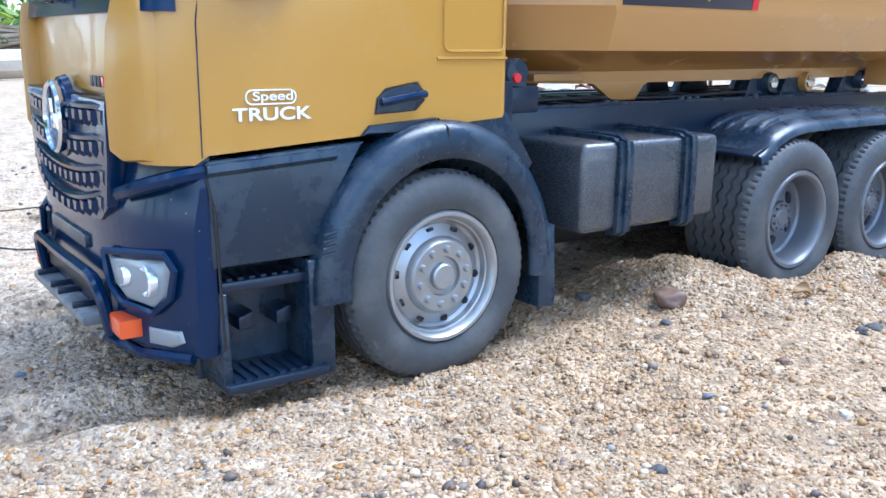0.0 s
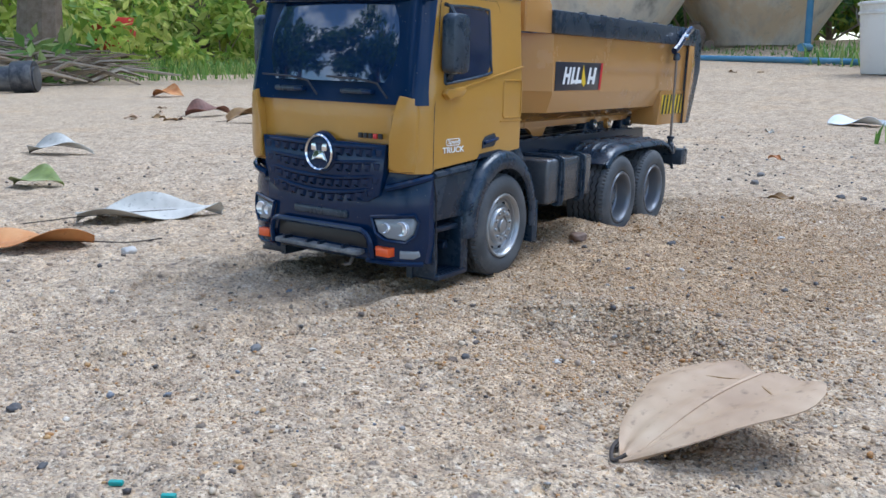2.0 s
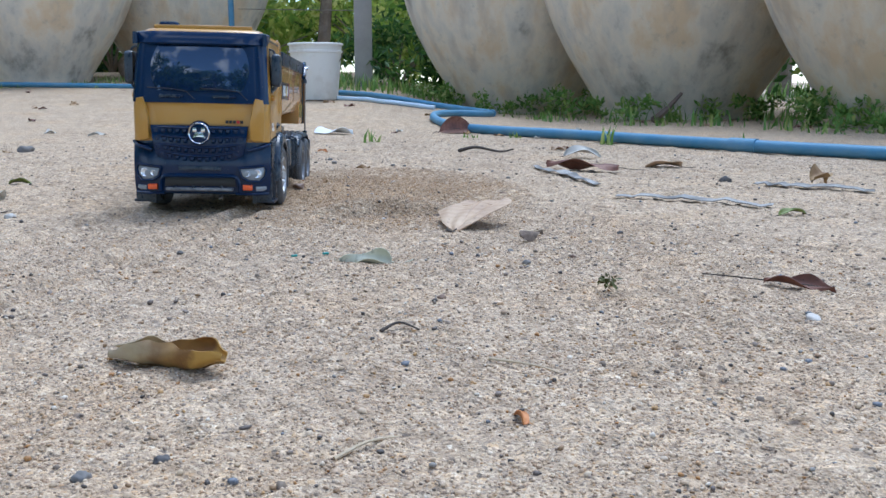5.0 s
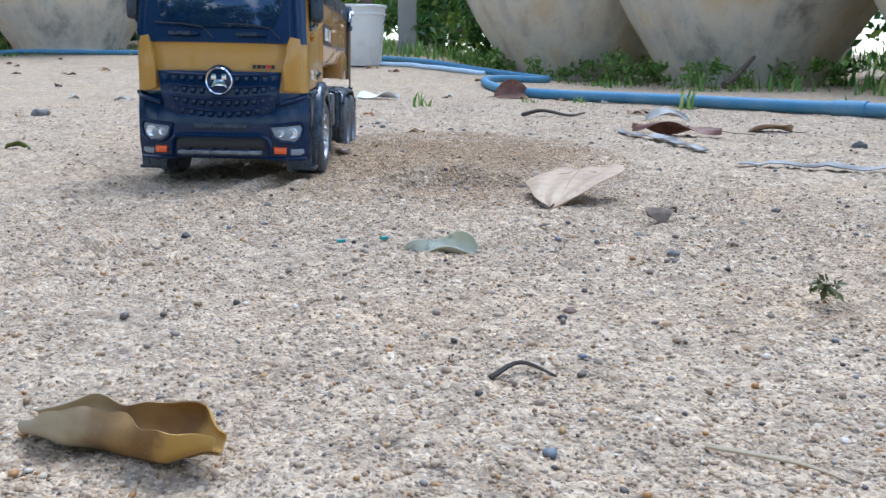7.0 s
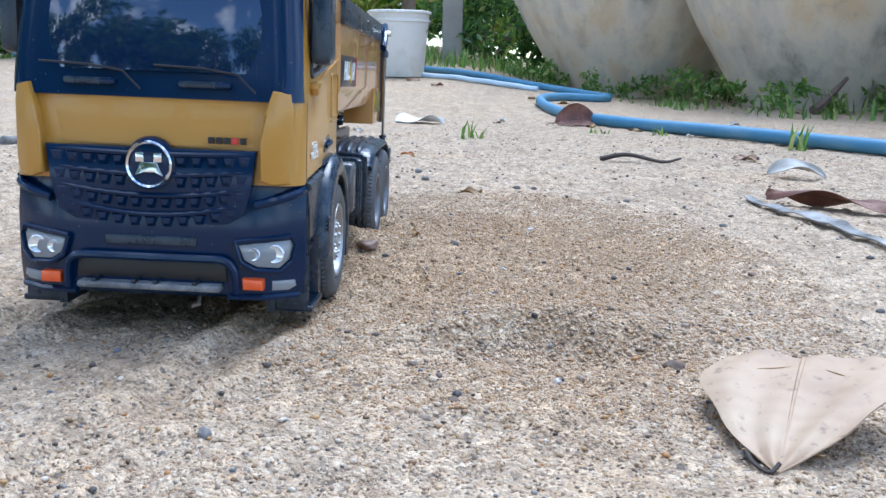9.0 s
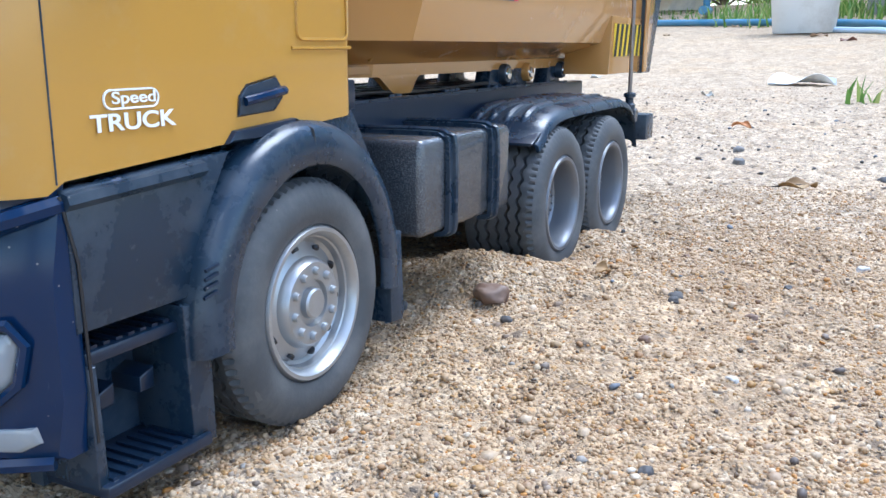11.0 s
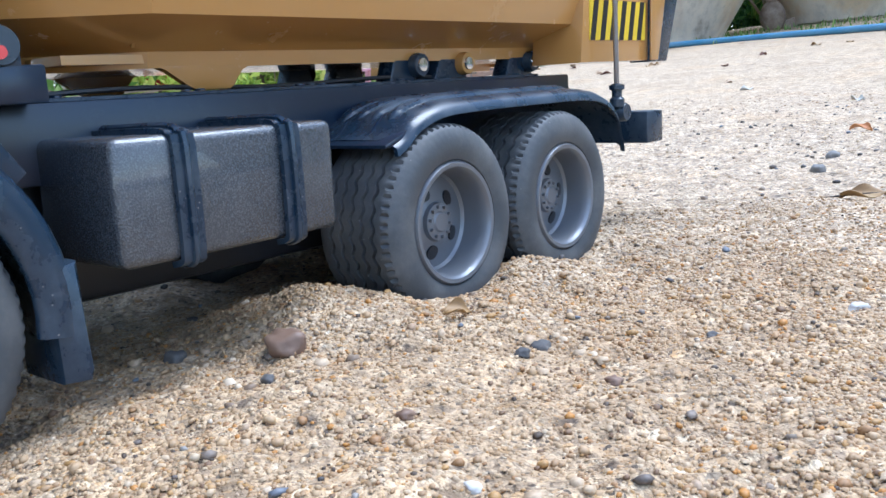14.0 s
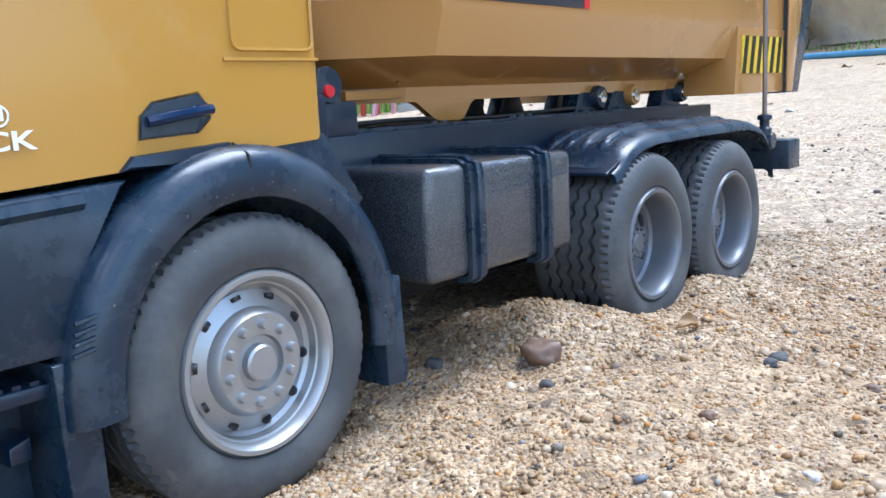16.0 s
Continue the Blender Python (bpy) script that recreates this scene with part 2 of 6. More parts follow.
M_CRUMB = grain_material("dark_crumbs", [(0.0, (0.06, 0.05, 0.045)), (0.3, (0.13, 0.10, 0.08)), (0.55, (0.22, 0.17, 0.13)), (0.75, (0.16, 0.17, 0.19)), (0.9, (0.32, 0.24, 0.17))])


def clay_material():
    m = Mat("weathered_clay", rough=0.82, spec=0.25)
    big = m.noise(3.2, 6, stretch=(1, 1, 0.55), rough=0.65)
    streak = m.noise(9, 5, stretch=(1, 1, 0.12))
    c = m.ramp(big, [(0.33, (0.30, 0.28, 0.24)), (0.43, (0.62, 0.59, 0.52)), (0.53, (0.74, 0.67, 0.55)), (0.64, (0.70, 0.56, 0.38))])
    c = m.mix(m.ramp(streak, [(0.5, (0, 0, 0)), (0.68, (0.6, 0.6, 0.6))]), c, (0.50, 0.43, 0.35))
    c = m.mix(m.ramp(m.noise(16, 8, rough=0.7), [(0.56, (0, 0, 0)), (0.72, (0.4, 0.4, 0.4))]), c, (0.30, 0.30, 0.28))
    m.color(c)
    m.bump(m.noise(60, 6), 0.25, 0.006)
    m.bump(m.noise(8, 3, stretch=(0.2, 0.2, 3)), 0.25, 0.01)
    return m.m


M_CLAY = clay_material()


def leaf_material(name, stops, rough=0.6, sss=0.0):
    m = Mat(name, rough=rough, spec=0.35)
    c = m.ramp(m.island(), stops)
    m.color(m.mix(0.4, c, m.ramp(m.noise(30, 4), [(0.3, (0.55, 0.55, 0.5)), (0.7, (1.1, 1.1, 1.05))]), "MULTIPLY"))
    m.b.inputs["Subsurface Weight"].default_value = 0
    m.b.inputs["Transmission Weight"].default_value = 0
    if sss:
        tr = m.n("BsdfTranslucent")
        m.l(c, tr.inputs["Color"])
        mx = m.n("MixShader")
        mx.inputs[0].default_value = sss
        m.l(m.b.outputs[0], mx.inputs[1])
        m.l(tr.outputs[0], mx.inputs[2])
        m.l(mx.outputs[0], m.t.nodes["Material Output"].inputs["Surface"])
    return m.m


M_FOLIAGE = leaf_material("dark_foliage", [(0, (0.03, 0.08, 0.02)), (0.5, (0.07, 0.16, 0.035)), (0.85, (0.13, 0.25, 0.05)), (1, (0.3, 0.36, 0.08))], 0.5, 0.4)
# sunlight on these plants is put into the leaf colour
M_SUNLEAF = leaf_material("sun_painted_foliage", [(0, (0.16, 0.30, 0.05)), (0.5, (0.42, 0.52, 0.09)), (1, (0.72, 0.72, 0.22))], 0.5, 0.5)
M_GRASS = leaf_material("grass", [(0, (0.09, 0.19, 0.035)), (0.6, (0.19, 0.34, 0.07)), (1, (0.42, 0.46, 0.16))], 0.6, 0.35)
M_STRAW = leaf_material("dry_straw", [(0, (0.12, 0.09, 0.06)), (0.5, (0.26, 0.2, 0.14)), (1, (0.45, 0.38, 0.29))], 0.8)


def dry_leaf_material(name, a, b, c):
    m = Mat(name, rough=0.55, spec=0.35)
    n1 = m.noise(22, 5)
    col = m.ramp(n1, [(0.3, a), (0.52, b), (0.75, c)])
    col = m.mix(m.ramp(m.noise(160, 4), [(0.6, (0, 0, 0)), (0.72, (0.6, 0.6, 0.6))]), col, tuple(v * 0.45 for v in a))
    m.color(col)
    w = m.n("TexWave")
    w.inputs["Scale"].default_value, w.inputs["Distortion"].default_value = 26, 3
    m.l(m.place(), w.inputs["Vector"])
    m.bump(w.outputs["Fac"], 0.25, 0.001)
    return m.m


def striped_leaf_material():
    """Pale at the stalk end, turning brown, with a yellow tip."""
    m = Mat("half_pale_leaf", rough=0.5, spec=0.35)
    sep = m.n("SeparateXYZ")
    m.l(m.place(), sep.inputs[0])
    ad = m.n("Math")
    ad.operation = "MULTIPLY_ADD"
    ad.inputs[1].default_value, ad.inputs[2].default_value = 10.0, 0.42
    m.l(sep.outputs["X"], ad.inputs[0])
    su = m.n("Math")
    su.operation = "MULTIPLY_ADD"
    su.inputs[1].default_value = 0.45
    m.l(m.noise(55, 5), su.inputs[0])
    m.l(ad.outputs[0], su.inputs[2])
    m.color(m.ramp(su.outputs[0], [(0.05, (0.26, 0.17, 0.10)), (0.2, (0.44, 0.37, 0.27)), (0.42, (0.39, 0.30, 0.17)), (0.58, (0.22, 0.13, 0.055)), (0.72, (0.30, 0.17, 0.05)), (0.86, (0.20, 0.10, 0.03)), (0.95, (0.42, 0.24, 0.05))]))
    m.bump(m.noise(140, 4), 0.3, 0.001)
    return m.m


M_LEAF_TAN = dry_leaf_material("pale_tan_leaf", (0.33, 0.215, 0.13), (0.42, 0.288, 0.178), (0.48, 0.35, 0.226))
M_LEAF_BROWN = dry_leaf_material("brown_leaf", (0.15, 0.075, 0.03), (0.30, 0.18, 0.07), (0.42, 0.30, 0.13))
M_LEAF_MIXED = striped_leaf_material()
M_LEAF_RED = dry_leaf_material("red_brown_leaf", (0.08, 0.033, 0.022), (0.17, 0.07, 0.045), (0.27, 0.14, 0.095))
M_LEAF_PALE = dry_leaf_material("grey_white_leaf", (0.36, 0.335, 0.29), (0.48, 0.455, 0.40), (0.58, 0.555, 0.49))
M_STRIP = dry_leaf_material("grey_bark", (0.05, 0.047, 0.045), (0.27, 0.26, 0.24), (0.46, 0.44, 0.41))
M_LEAF_WHITE = dry_leaf_material("green_white_leaf", (0.40, 0.40, 0.27), (0.54, 0.53, 0.41), (0.62, 0.60, 0.49))
M_MOSS = dry_leaf_material("olive_moss", (0.045, 0.05, 0.014), (0.10, 0.10, 0.026), (0.22, 0.19, 0.055))
M_LEAF_GREEN = dry_leaf_material("green_yellow_leaf", (0.10, 0.13, 0.03), (0.2, 0.24, 0.06), (0.42, 0.44, 0.25))
M_LEAF_ORANGE = dry_leaf_material("orange_leaf", (0.36, 0.12, 0.03), (0.48, 0.2, 0.06), (0.55, 0.3, 0.12))
M_TWIG = dusty("dark_twig", (0.05, 0.038, 0.03), (0.16, 0.13, 0.1), 0.8, scale=60)
M_PALETWIG = dusty("pale_twig", (0.48, 0.38, 0.25), (0.6, 0.52, 0.4), 0.8, scale=60)
M_STONE_DARK = dusty("dark_pebble", (0.075, 0.07, 0.068), (0.2, 0.17, 0.14), 0.75, scale=80)
M_STONE_GREY = dusty("grey_pebble", (0.16, 0.15, 0.14), (0.3, 0.27, 0.235), 0.75, scale=70)
M_STONE_BROWN = dusty("brown_pebble", (0.16, 0.095, 0.062), (0.29, 0.2, 0.135), 0.55, scale=70)
M_STONE_WHITE = dusty("white_pebble", (0.48, 0.45, 0.41), (0.42, 0.37, 0.30), 0.6, scale=70)
M_CLOD = dusty("dark_earth", (0.10, 0.07, 0.05), (0.26, 0.2, 0.15), 0.9, (0.4, 0.7), scale=70, bump=0.6)
M_TEAL = Mat("teal_plastic", (0.02, 0.25, 0.22), 0.4).m
M_HOSE = dusty("blue_pvc_pipe", (0.055, 0.20, 0.34), (0.22, 0.33, 0.40), 0.5, (0.4, 0.8), scale=6, bump=0.05)
M_BUCKET = dusty("white_bucket_plastic", (0.72, 0.72, 0.69), (0.45, 0.42, 0.36), 0.45, (0.5, 0.8), scale=7)
M_PALEBLUE = dusty("pale_blue_plastic", (0.50, 0.62, 0.74), (0.5, 0.5, 0.46), 0.45, (0.5, 0.9), scale=7)
M_PINK = dusty("pink_plastic", (0.62, 0.33, 0.42), (0.5, 0.36, 0.36), 0.45, (0.5, 0.9), scale=7)
M_REDPL = dusty("red_chair_plastic", (0.50, 0.035, 0.03), (0.4, 0.14, 0.1), 0.4, (0.5, 0.9), scale=6)
M_CONCRETE = dusty("concrete", (0.33, 0.32, 0.30), (0.45, 0.43, 0.4), 0.9, (0.35, 0.7), scale=5, bump=0.3)
M_BRICK = dusty("old_brick", (0.36, 0.2, 0.13), (0.5, 0.38, 0.3), 0.9, (0.35, 0.7), scale=8, bump=0.3)
M_BARK = dusty("bark", (0.19, 0.14, 0.10), (0.36, 0.3, 0.24), 0.95, (0.4, 0.7), scale=9, bump=0.6)
M_WOOD = dusty("weathered_wood", (0.13, 0.09, 0.07), (0.25, 0.2, 0.16), 0.8, (0.4, 0.75), scale=5, bump=0.3)
M_PALEWOOD = dusty("pale_driftwood", (0.42, 0.36, 0.28), (0.6, 0.55, 0.47), 0.85, (0.35, 0.7), scale=9, bump=0.4)
M_RUBBERPIPE = dusty("black_pipe", (0.02, 0.024, 0.032), (0.3, 0.29, 0.27), 0.4, (0.48, 0.8), scale=6)
M_PAPER = dusty("white_paper", (0.72, 0.73, 0.73), (0.6, 0.57, 0.52), 0.8, (0.5, 0.8), scale=10)
M_ROOF = dusty("corrugated_roof", (0.2, 0.2, 0.21), (0.3, 0.27, 0.25), 0.6, scale=3)


# ---- building helpers ----
def mesh_of(name, bm, material, smooth=True, angle=35):
    me = bpy.data.meshes.new(name)
    bmesh.ops.recalc_face_normals(bm, faces=bm.faces)
    if smooth:
        for f in bm.faces:
            f.smooth = True
        for e in bm.edges:
            if len(e.link_faces) == 2 and e.calc_face_angle(0) > radians(angle):
                e.smooth = False
    bm.to_mesh(me)
    bm.free()
    me.materials.append(material)
    return me


def part(name, bm, material, parent=None, label="", at=None, smooth=True, angle=35):
    """Links a bmesh as one mesh object, under a thing or a part where one is given."""
    ob = new(name, mesh_of(name, bm, material, smooth, angle))
    if parent is not None:
        ob.parent = parent
    if at is not None:
        ob.matrix_basis = at
    if label:
        tagged(ob, label)
    return ob


def thing(name, label, category, at=None, group="", kind=""):
    ob = new(name)
    ob.empty_display_size = 0.05
    if at is not None:
        ob.matrix_basis = at
    return tagged(ob, label, category, group, kind)


def box(x0, x1, y0, y1, z0, z1, bevel=0.0, bm=None, segments=2):
    bm = bm or bmesh.new()
    vs = [bm.verts.new((x, y, z)) for x in (x0, x1) for y in (y0, y1) for z in (z0, z1)]
    fs = [bm.faces.new([vs[i] for i in f]) for f in ((0, 1, 3, 2), (4, 6, 7, 5), (0, 4, 5, 1), (2, 3, 7, 6), (0, 2, 6, 4), (1, 5, 7, 3))]
    if bevel:
        es = list({e for f in fs for e in f.edges})
        bmesh.ops.bevel(bm, geom=es, offset=bevel, segments=segments, affect="EDGES", profile=0.5)
    return bm


def prism(pts, a, b, axis="x", bevel=0.0, bm=None, segments=2):
    """A polygon extruded from a to b. pts are (y, z) for axis x, (x, z) for axis y, (x, y) for axis z."""
    bm = bm or bmesh.new()

    def put(p, d):
        return {"x": (d, p[0], p[1]), "y": (p[0], d, p[1]), "z": (p[0], p[1], d)}[axis]

    lo = [bm.verts.new(put(p, a)) for p in pts]
    hi = [bm.verts.new(put(p, b)) for p in pts]
    n = len(pts)
    fs = [bm.faces.new(lo[::-1]), bm.faces.new(hi)]
    fs += [bm.faces.new((lo[i], lo[(i + 1) % n], hi[(i + 1) % n], hi[i])) for i in range(n)]
    if bevel:
        es = list({e for f in fs[:2] for e in f.edges})
        bmesh.ops.bevel(bm, geom=es, offset=bevel, segments=segments, affect="EDGES", profile=0.5)
    return bm


def lathe(profile, n=48, axis="x", bm=None, closed=False):
    """A profile of (radius, along) turned round an axis."""
    bm = bm or bmesh.new()
    rings = []
    for r, h in profile:
        if r < 1e-6:
            p = (h, 0, 0) if axis == "x" else (0, 0, h)
            rings.append([bm.verts.new(p)])
            continue
        ring = []
        for i in range(n):
            a = 2 * math.pi * i / n
            c, s = r * math.cos(a), r * math.sin(a)
            ring.append(bm.verts.new((h, c, s) if axis == "x" else (c, s, h)))
        rings.append(ring)
    pairs = list(zip(rings, rings[1:])) + ([(rings[-1], rings[0])] if closed else [])
    for p, q in pairs:
        for i in range(n):
            j = (i + 1) % n
            if len(p) == 1 and len(q) == 1:
                continue
            if len(p) == 1:
                bm.faces.new((p[0], q[i], q[j]))
            elif len(q) == 1:
                bm.faces.new((p[i], p[j], q[0]))
            else:
                bm.faces.new((p[i], p[j], q[j], q[i]))
    return bm


def tube(points, radius, sides=8, bm=None, taper=None):
    """A round bar along a line of points; taper gives the radius's share at each point."""
    bm = bm or bmesh.new()
    pts = [Vector(p) for p in points]
    rings = []
    side = None
    for i, p in enumerate(pts):
        d = (pts[min(i + 1, len(pts) - 1)] - pts[max(i - 1, 0)]).normalized()
        if side is None:
            side = d.orthogonal().normalized()
        side = (side - d * side.dot(d)).normalized()
        up = d.cross(side)
        r = radius * (taper[i] if taper else 1)
        rings.append([bm.verts.new(p + (side * math.cos(k * 2 * math.pi / sides) + up * math.sin(k * 2 * math.pi / sides)) * r) for k in range(sides)])
    for a, b in zip(rings, rings[1:]):
        for k in range(sides):
            bm.faces.new((a[k], a[(k + 1) % sides], b[(k + 1) % sides], b[k]))
    bm.faces.new(rings[0][::-1])
    bm.faces.new(rings[-1])
    return bm


def smooth_line(points, steps=8):
    """A Catmull-Rom line through points."""
    p = [Vector(q) for q in points]
    p = [2 * p[0] - p[1]] + p + [2 * p[-1] - p[-2]]
    out = []
    for a, b, c, d in zip(p, p[1:], p[2:], p[3:]):
        for k in range(steps):
            t = k / steps
            out.append(0.5 * (2 * b + (c - a) * t + (2 * a - 5 * b + 4 * c - d) * t * t + (3 * b - a - 3 * c + d) * t ** 3))
    return out + [p[-2]]


def step(a, b, x):
    t = min(max((x - a) / (b - a), 0.0), 1.0)
    return t * t * (3 - 2 * t)


def hump(x, y, cx, cy, rx, ry):
    return math.exp(-(((x - cx) / rx) ** 2 + ((y - cy) / ry) ** 2))


def rise(x, y):
    """The yard climbs gently behind the truck."""
    return 0.055 * max(0.0, y - 2.2) * step(-3.8, -2.3, x) * (1 - step(0.1, 1.1, x)) * (1 - step(7, 12, y))


def ground_z(x, y):
    """Height of the sand: ripples, tyre ruts, the pile that the rear wheels threw up, and a scuffed hollow."""
    z = rise(x, y)
    v = Vector((x, y, 0))
    near = 1 - step(1.2, 3.5, math.hypot(x - 0.2, y))
    z += 0.0035 * noise.noise(v * 9) + 0.012 * noise.noise(v * 1.1) * (1 - near * 0.7)
    if near > 0:
        z += near * (0.0036 * noise.noise(v * 38) + 0.0034 * noise.noise(v * 90) + 0.0030 * max(0.0, noise.noise(v * 21 + Vector((5, 2, 0)))))
        # ruts that curve in from where the truck came, with low crumbled banks
        for cx in (0.088, -0.088):
            d = x - cx - 0.25 * min(0.0, y - 0.08) - 0.02 * y * y
            z += (1 - step(0.05, 0.16, y)) * step(-1.5, -0.9, y) * (0.75 + 0.9 * noise.noise(v * 14)) * (-0.0070 * math.exp(-(d / 0.015) ** 4) + 0.0062 * math.exp(-((abs(d) - 0.025) / 0.009) ** 2))
        # sand heaped beside and before the dug-in rear wheels
        z += 0.016 * hump(x, y, 0.085, 0.295, 0.05, 0.035) + 0.008 * hump(x, y, 0.15, 0.33, 0.045, 0.05) + 0.010 * hump(x, y, 0.125, 0.412, 0.03, 0.02)
        z += 0.006 * hump(x, y, 0.15, 0.2, 0.08, 0.05) + 0.012 * hump(x, y, -0.085, 0.295, 0.05, 0.035)
        z -= 0.008 * hump(x, y, 0.088, 0.363, 0.03, 0.03) + 0.009 * hump(x, y, 0.088, 0.457, 0.03, 0.03)
        z -= 0.006 * hump(x, y, -0.088, 0.363, 0.03, 0.03) + 0.006 * hump(x, y, -0.088, 0.457, 0.03, 0.03)
        z -= 0.004 * hump(x, y, 0.09, 0.125, 0.025, 0.05)
        # scuffed ridge and the hollow in front of it
        z += 0.015 * hump(x, y, 0.28, 0.040, 0.06, 0.018) - 0.013 * hump(x, y, 0.27, -0.012, 0.08, 0.03) + 0.009 * hump(x, y, 0.215, 0.02, 0.03, 0.018)
        z += 0.006 * hump(x, y, 0.19, 0.03, 0.06, 0.03)
    return z


# ---- the sand yard ----
def axis_steps(lo, hi, fine, far, growth=1.22):
    mid = list(np.arange(lo, hi + fine / 2, fine))
    up, d, v = [], fine, mid[-1]
    while v < far:
        d *= growth
        v += d
        up.append(v)
    down, d, v = [], fine, lo
    while v > -far:
        d *= growth
        v -= d
        down.append(v)
    return down[::-1] + mid + up


def grid_mesh(name, xs, ys, material):
    nx, ny = len(xs), len(ys)
    co = [(x, y, ground_z(x, y)) for y in ys for x in xs]
    faces = [(j * nx + i, j * nx + i + 1, (j + 1) * nx + i + 1, (j + 1) * nx + i) for j in range(ny - 1) for i in range(nx - 1)]
    me = bpy.data.meshes.new(name)
    me.from_pydata(co, [], faces)
    me.polygons.foreach_set("use_smooth", [True] * len(faces))
    me.materials.append(material)
    return me


XS, YS = axis_steps(-0.55, 1.0, 0.0075, 400), axis_steps(-1.15, 1.2, 0.0075, 400)
ground = new("ground", grid_mesh("ground", XS, YS, M_SAND))
HEIGHTS = np.empty(len(ground.data.vertices) * 3)
ground.data.vertices.foreach_get("co", HEIGHTS)
HEIGHTS = HEIGHTS.reshape(len(YS), len(XS), 3)[..., 2]


def sand_heights(x, y):
    """Heights of the sand sheet itself, between its grid points."""
    i = np.clip(np.searchsorted(XS, x) - 1, 0, len(XS) - 2)
    j = np.clip(np.searchsorted(YS, y) - 1, 0, len(YS) - 2)
    ax, ay = np.array(XS), np.array(YS)
    u, v = (x - ax[i]) / (ax[i + 1] - ax[i]), (y - ay[j]) / (ay[j + 1] - ay[j])
    return (HEIGHTS[j, i] * (1 - u) + HEIGHTS[j, i + 1] * u) * (1 - v) + (HEIGHTS[j + 1, i] * (1 - u) + HEIGHTS[j + 1, i + 1] * u) * v


tagged(ground, "yard of coarse tan sand with ruts and scuffs", "ground", kind="structure")


def grains(name, spots, sides, label, material):
    """Many loose grains joined into one mesh. spots: x, y, radius."""
    rng = np.random.default_rng(7 + len(spots))
    if sides == 20:
        p = (1 + 5 ** 0.5) / 2
        base = np.array([(-1, p, 0), (1, p, 0), (-1, -p, 0), (1, -p, 0), (0, -1, p), (0, 1, p), (0, -1, -p), (0, 1, -p), (p, 0, -1), (p, 0, 1), (-p, 0, -1), (-p, 0, 1)]) / math.hypot(1, p)
        tri = np.array([(0, 11, 5), (0, 5, 1), (0, 1, 7), (0, 7, 10), (0, 10, 11), (1, 5, 9), (5, 11, 4), (11, 10, 2), (10, 7, 6), (7, 1, 8), (3, 9, 4), (3, 4, 2), (3, 2, 6), (3, 6, 8), (3, 8, 9), (4, 9, 5), (2, 4, 11), (6, 2, 10), (8, 6, 7), (9, 8, 1)])
    else:
        # small grains are half sunk, so they need no underside
        base = np.array([(1, 0, -0.5), (0, 1, -0.5), (-1, 0, -0.5), (0, -1, -0.5), (0.55, 0.55, 0.5), (-0.55, 0.55, 0.5), (-0.55, -0.55, 0.5), (0.55, -0.55, 0.5)], float)
        tri = np.array([(0, 1, 4), (1, 5, 4), (1, 2, 5), (2, 6, 5), (2, 3, 6), (3, 7, 6), (3, 0, 7), (0, 4, 7), (4, 5, 6), (4, 6, 7)])
    n, k = len(spots), len(base)
    px, py, r = np.array(spots).T
    c = np.stack((px, py, sand_heights(px, py) + r * 0.3), -1)
    a = rng.uniform(0, 2 * math.pi, n)
    b = rng.uniform(-0.5, 0.5, n) * (1 if sides == 20 else 0.5)
    sc = rng.uniform(0.65, 1.25, (n, 1, 3)) * np.array([1.1, 1.0, 0.75])
    v = base[None] * rng.uniform(0.78, 1.22, (n, k, 1)) * sc * r[:, None, None]
    ca, sa, cb, sb = np.cos(a)[:, None], np.sin(a)[:, None], np.cos(b)[:, None], np.sin(b)[:, None]
    x, y, z = v[..., 0], v[..., 1] * cb - v[..., 2] * sb, v[..., 1] * sb + v[..., 2] * cb
    co = np.stack((x * ca - y * sa, x * sa + y * ca, z), -1) + c[:, None]
    f = (tri[None] + (np.arange(n) * k)[:, None, None]).reshape(-1, 3)
    me = bpy.data.meshes.new(name)
    me.vertices.add(n * k)
    me.vertices.foreach_set("co", co.ravel())
    me.loops.add(f.size)
    me.loops.foreach_set("vertex_index", f.ravel().astype(np.int32))
    me.polygons.add(len(f))
    me.polygons.foreach_set("loop_start", np.arange(0, f.size, 3, dtype=np.int32))
    me.polygons.foreach_set("use_smooth", np.full(len(f), True))
    me.update(calc_edges=True)
    me.materials.append(material)
    return tagged(new(name, me), label, "sand grains", kind="stuff")


def scatter(n, x0, x1, y0, y1, small, big, power=2.6, seed=1, core=None):
    """Spots in loose clumps; a core (x, y, rx, ry) thins them out away from it."""
    rng = np.random.default_rng(seed)
    out = []
    while len(out) < n:
        x, y, r, q = rng.uniform(x0, x1), rng.uniform(y0, y1), rng.random(), rng.random()
        if core:
            d = math.hypot((x - core[0]) / core[2], (y - core[1]) / core[3])
            if d > 1 or r > 1.25 - d ** 3 * 1.25:
                continue
        clump = noise.noise(Vector((x * 7, y * 7, 3.1))) + 0.5 * noise.noise(Vector((x * 23, y * 23, 9.7)))
        if q < 0.75 + clump * 0.75:
            out.append((x, y, small + (big - small) * rng.random() ** power))
    return out


DUG, FORE = (0.25, 0.25, 0.27, 0.44), (0.25, -0.5, 0.55, 0.72)
grains("loose_grains", scatter(80000, -0.02, 0.52, -0.2, 0.7, 0.00045, 0.0012, 2.0, 3, DUG), 8, "loose ochre and tan grains of dug sand beside the truck", M_GRAIN_OCHRE)
grains("loose_grains", scatter(4200, -0.02, 0.52, -0.2, 0.7, 0.0009, 0.0021, 3.0, 6, DUG), 20, "coarse ochre and white grains lying on dug sand", M_GRAIN_OCHRE)
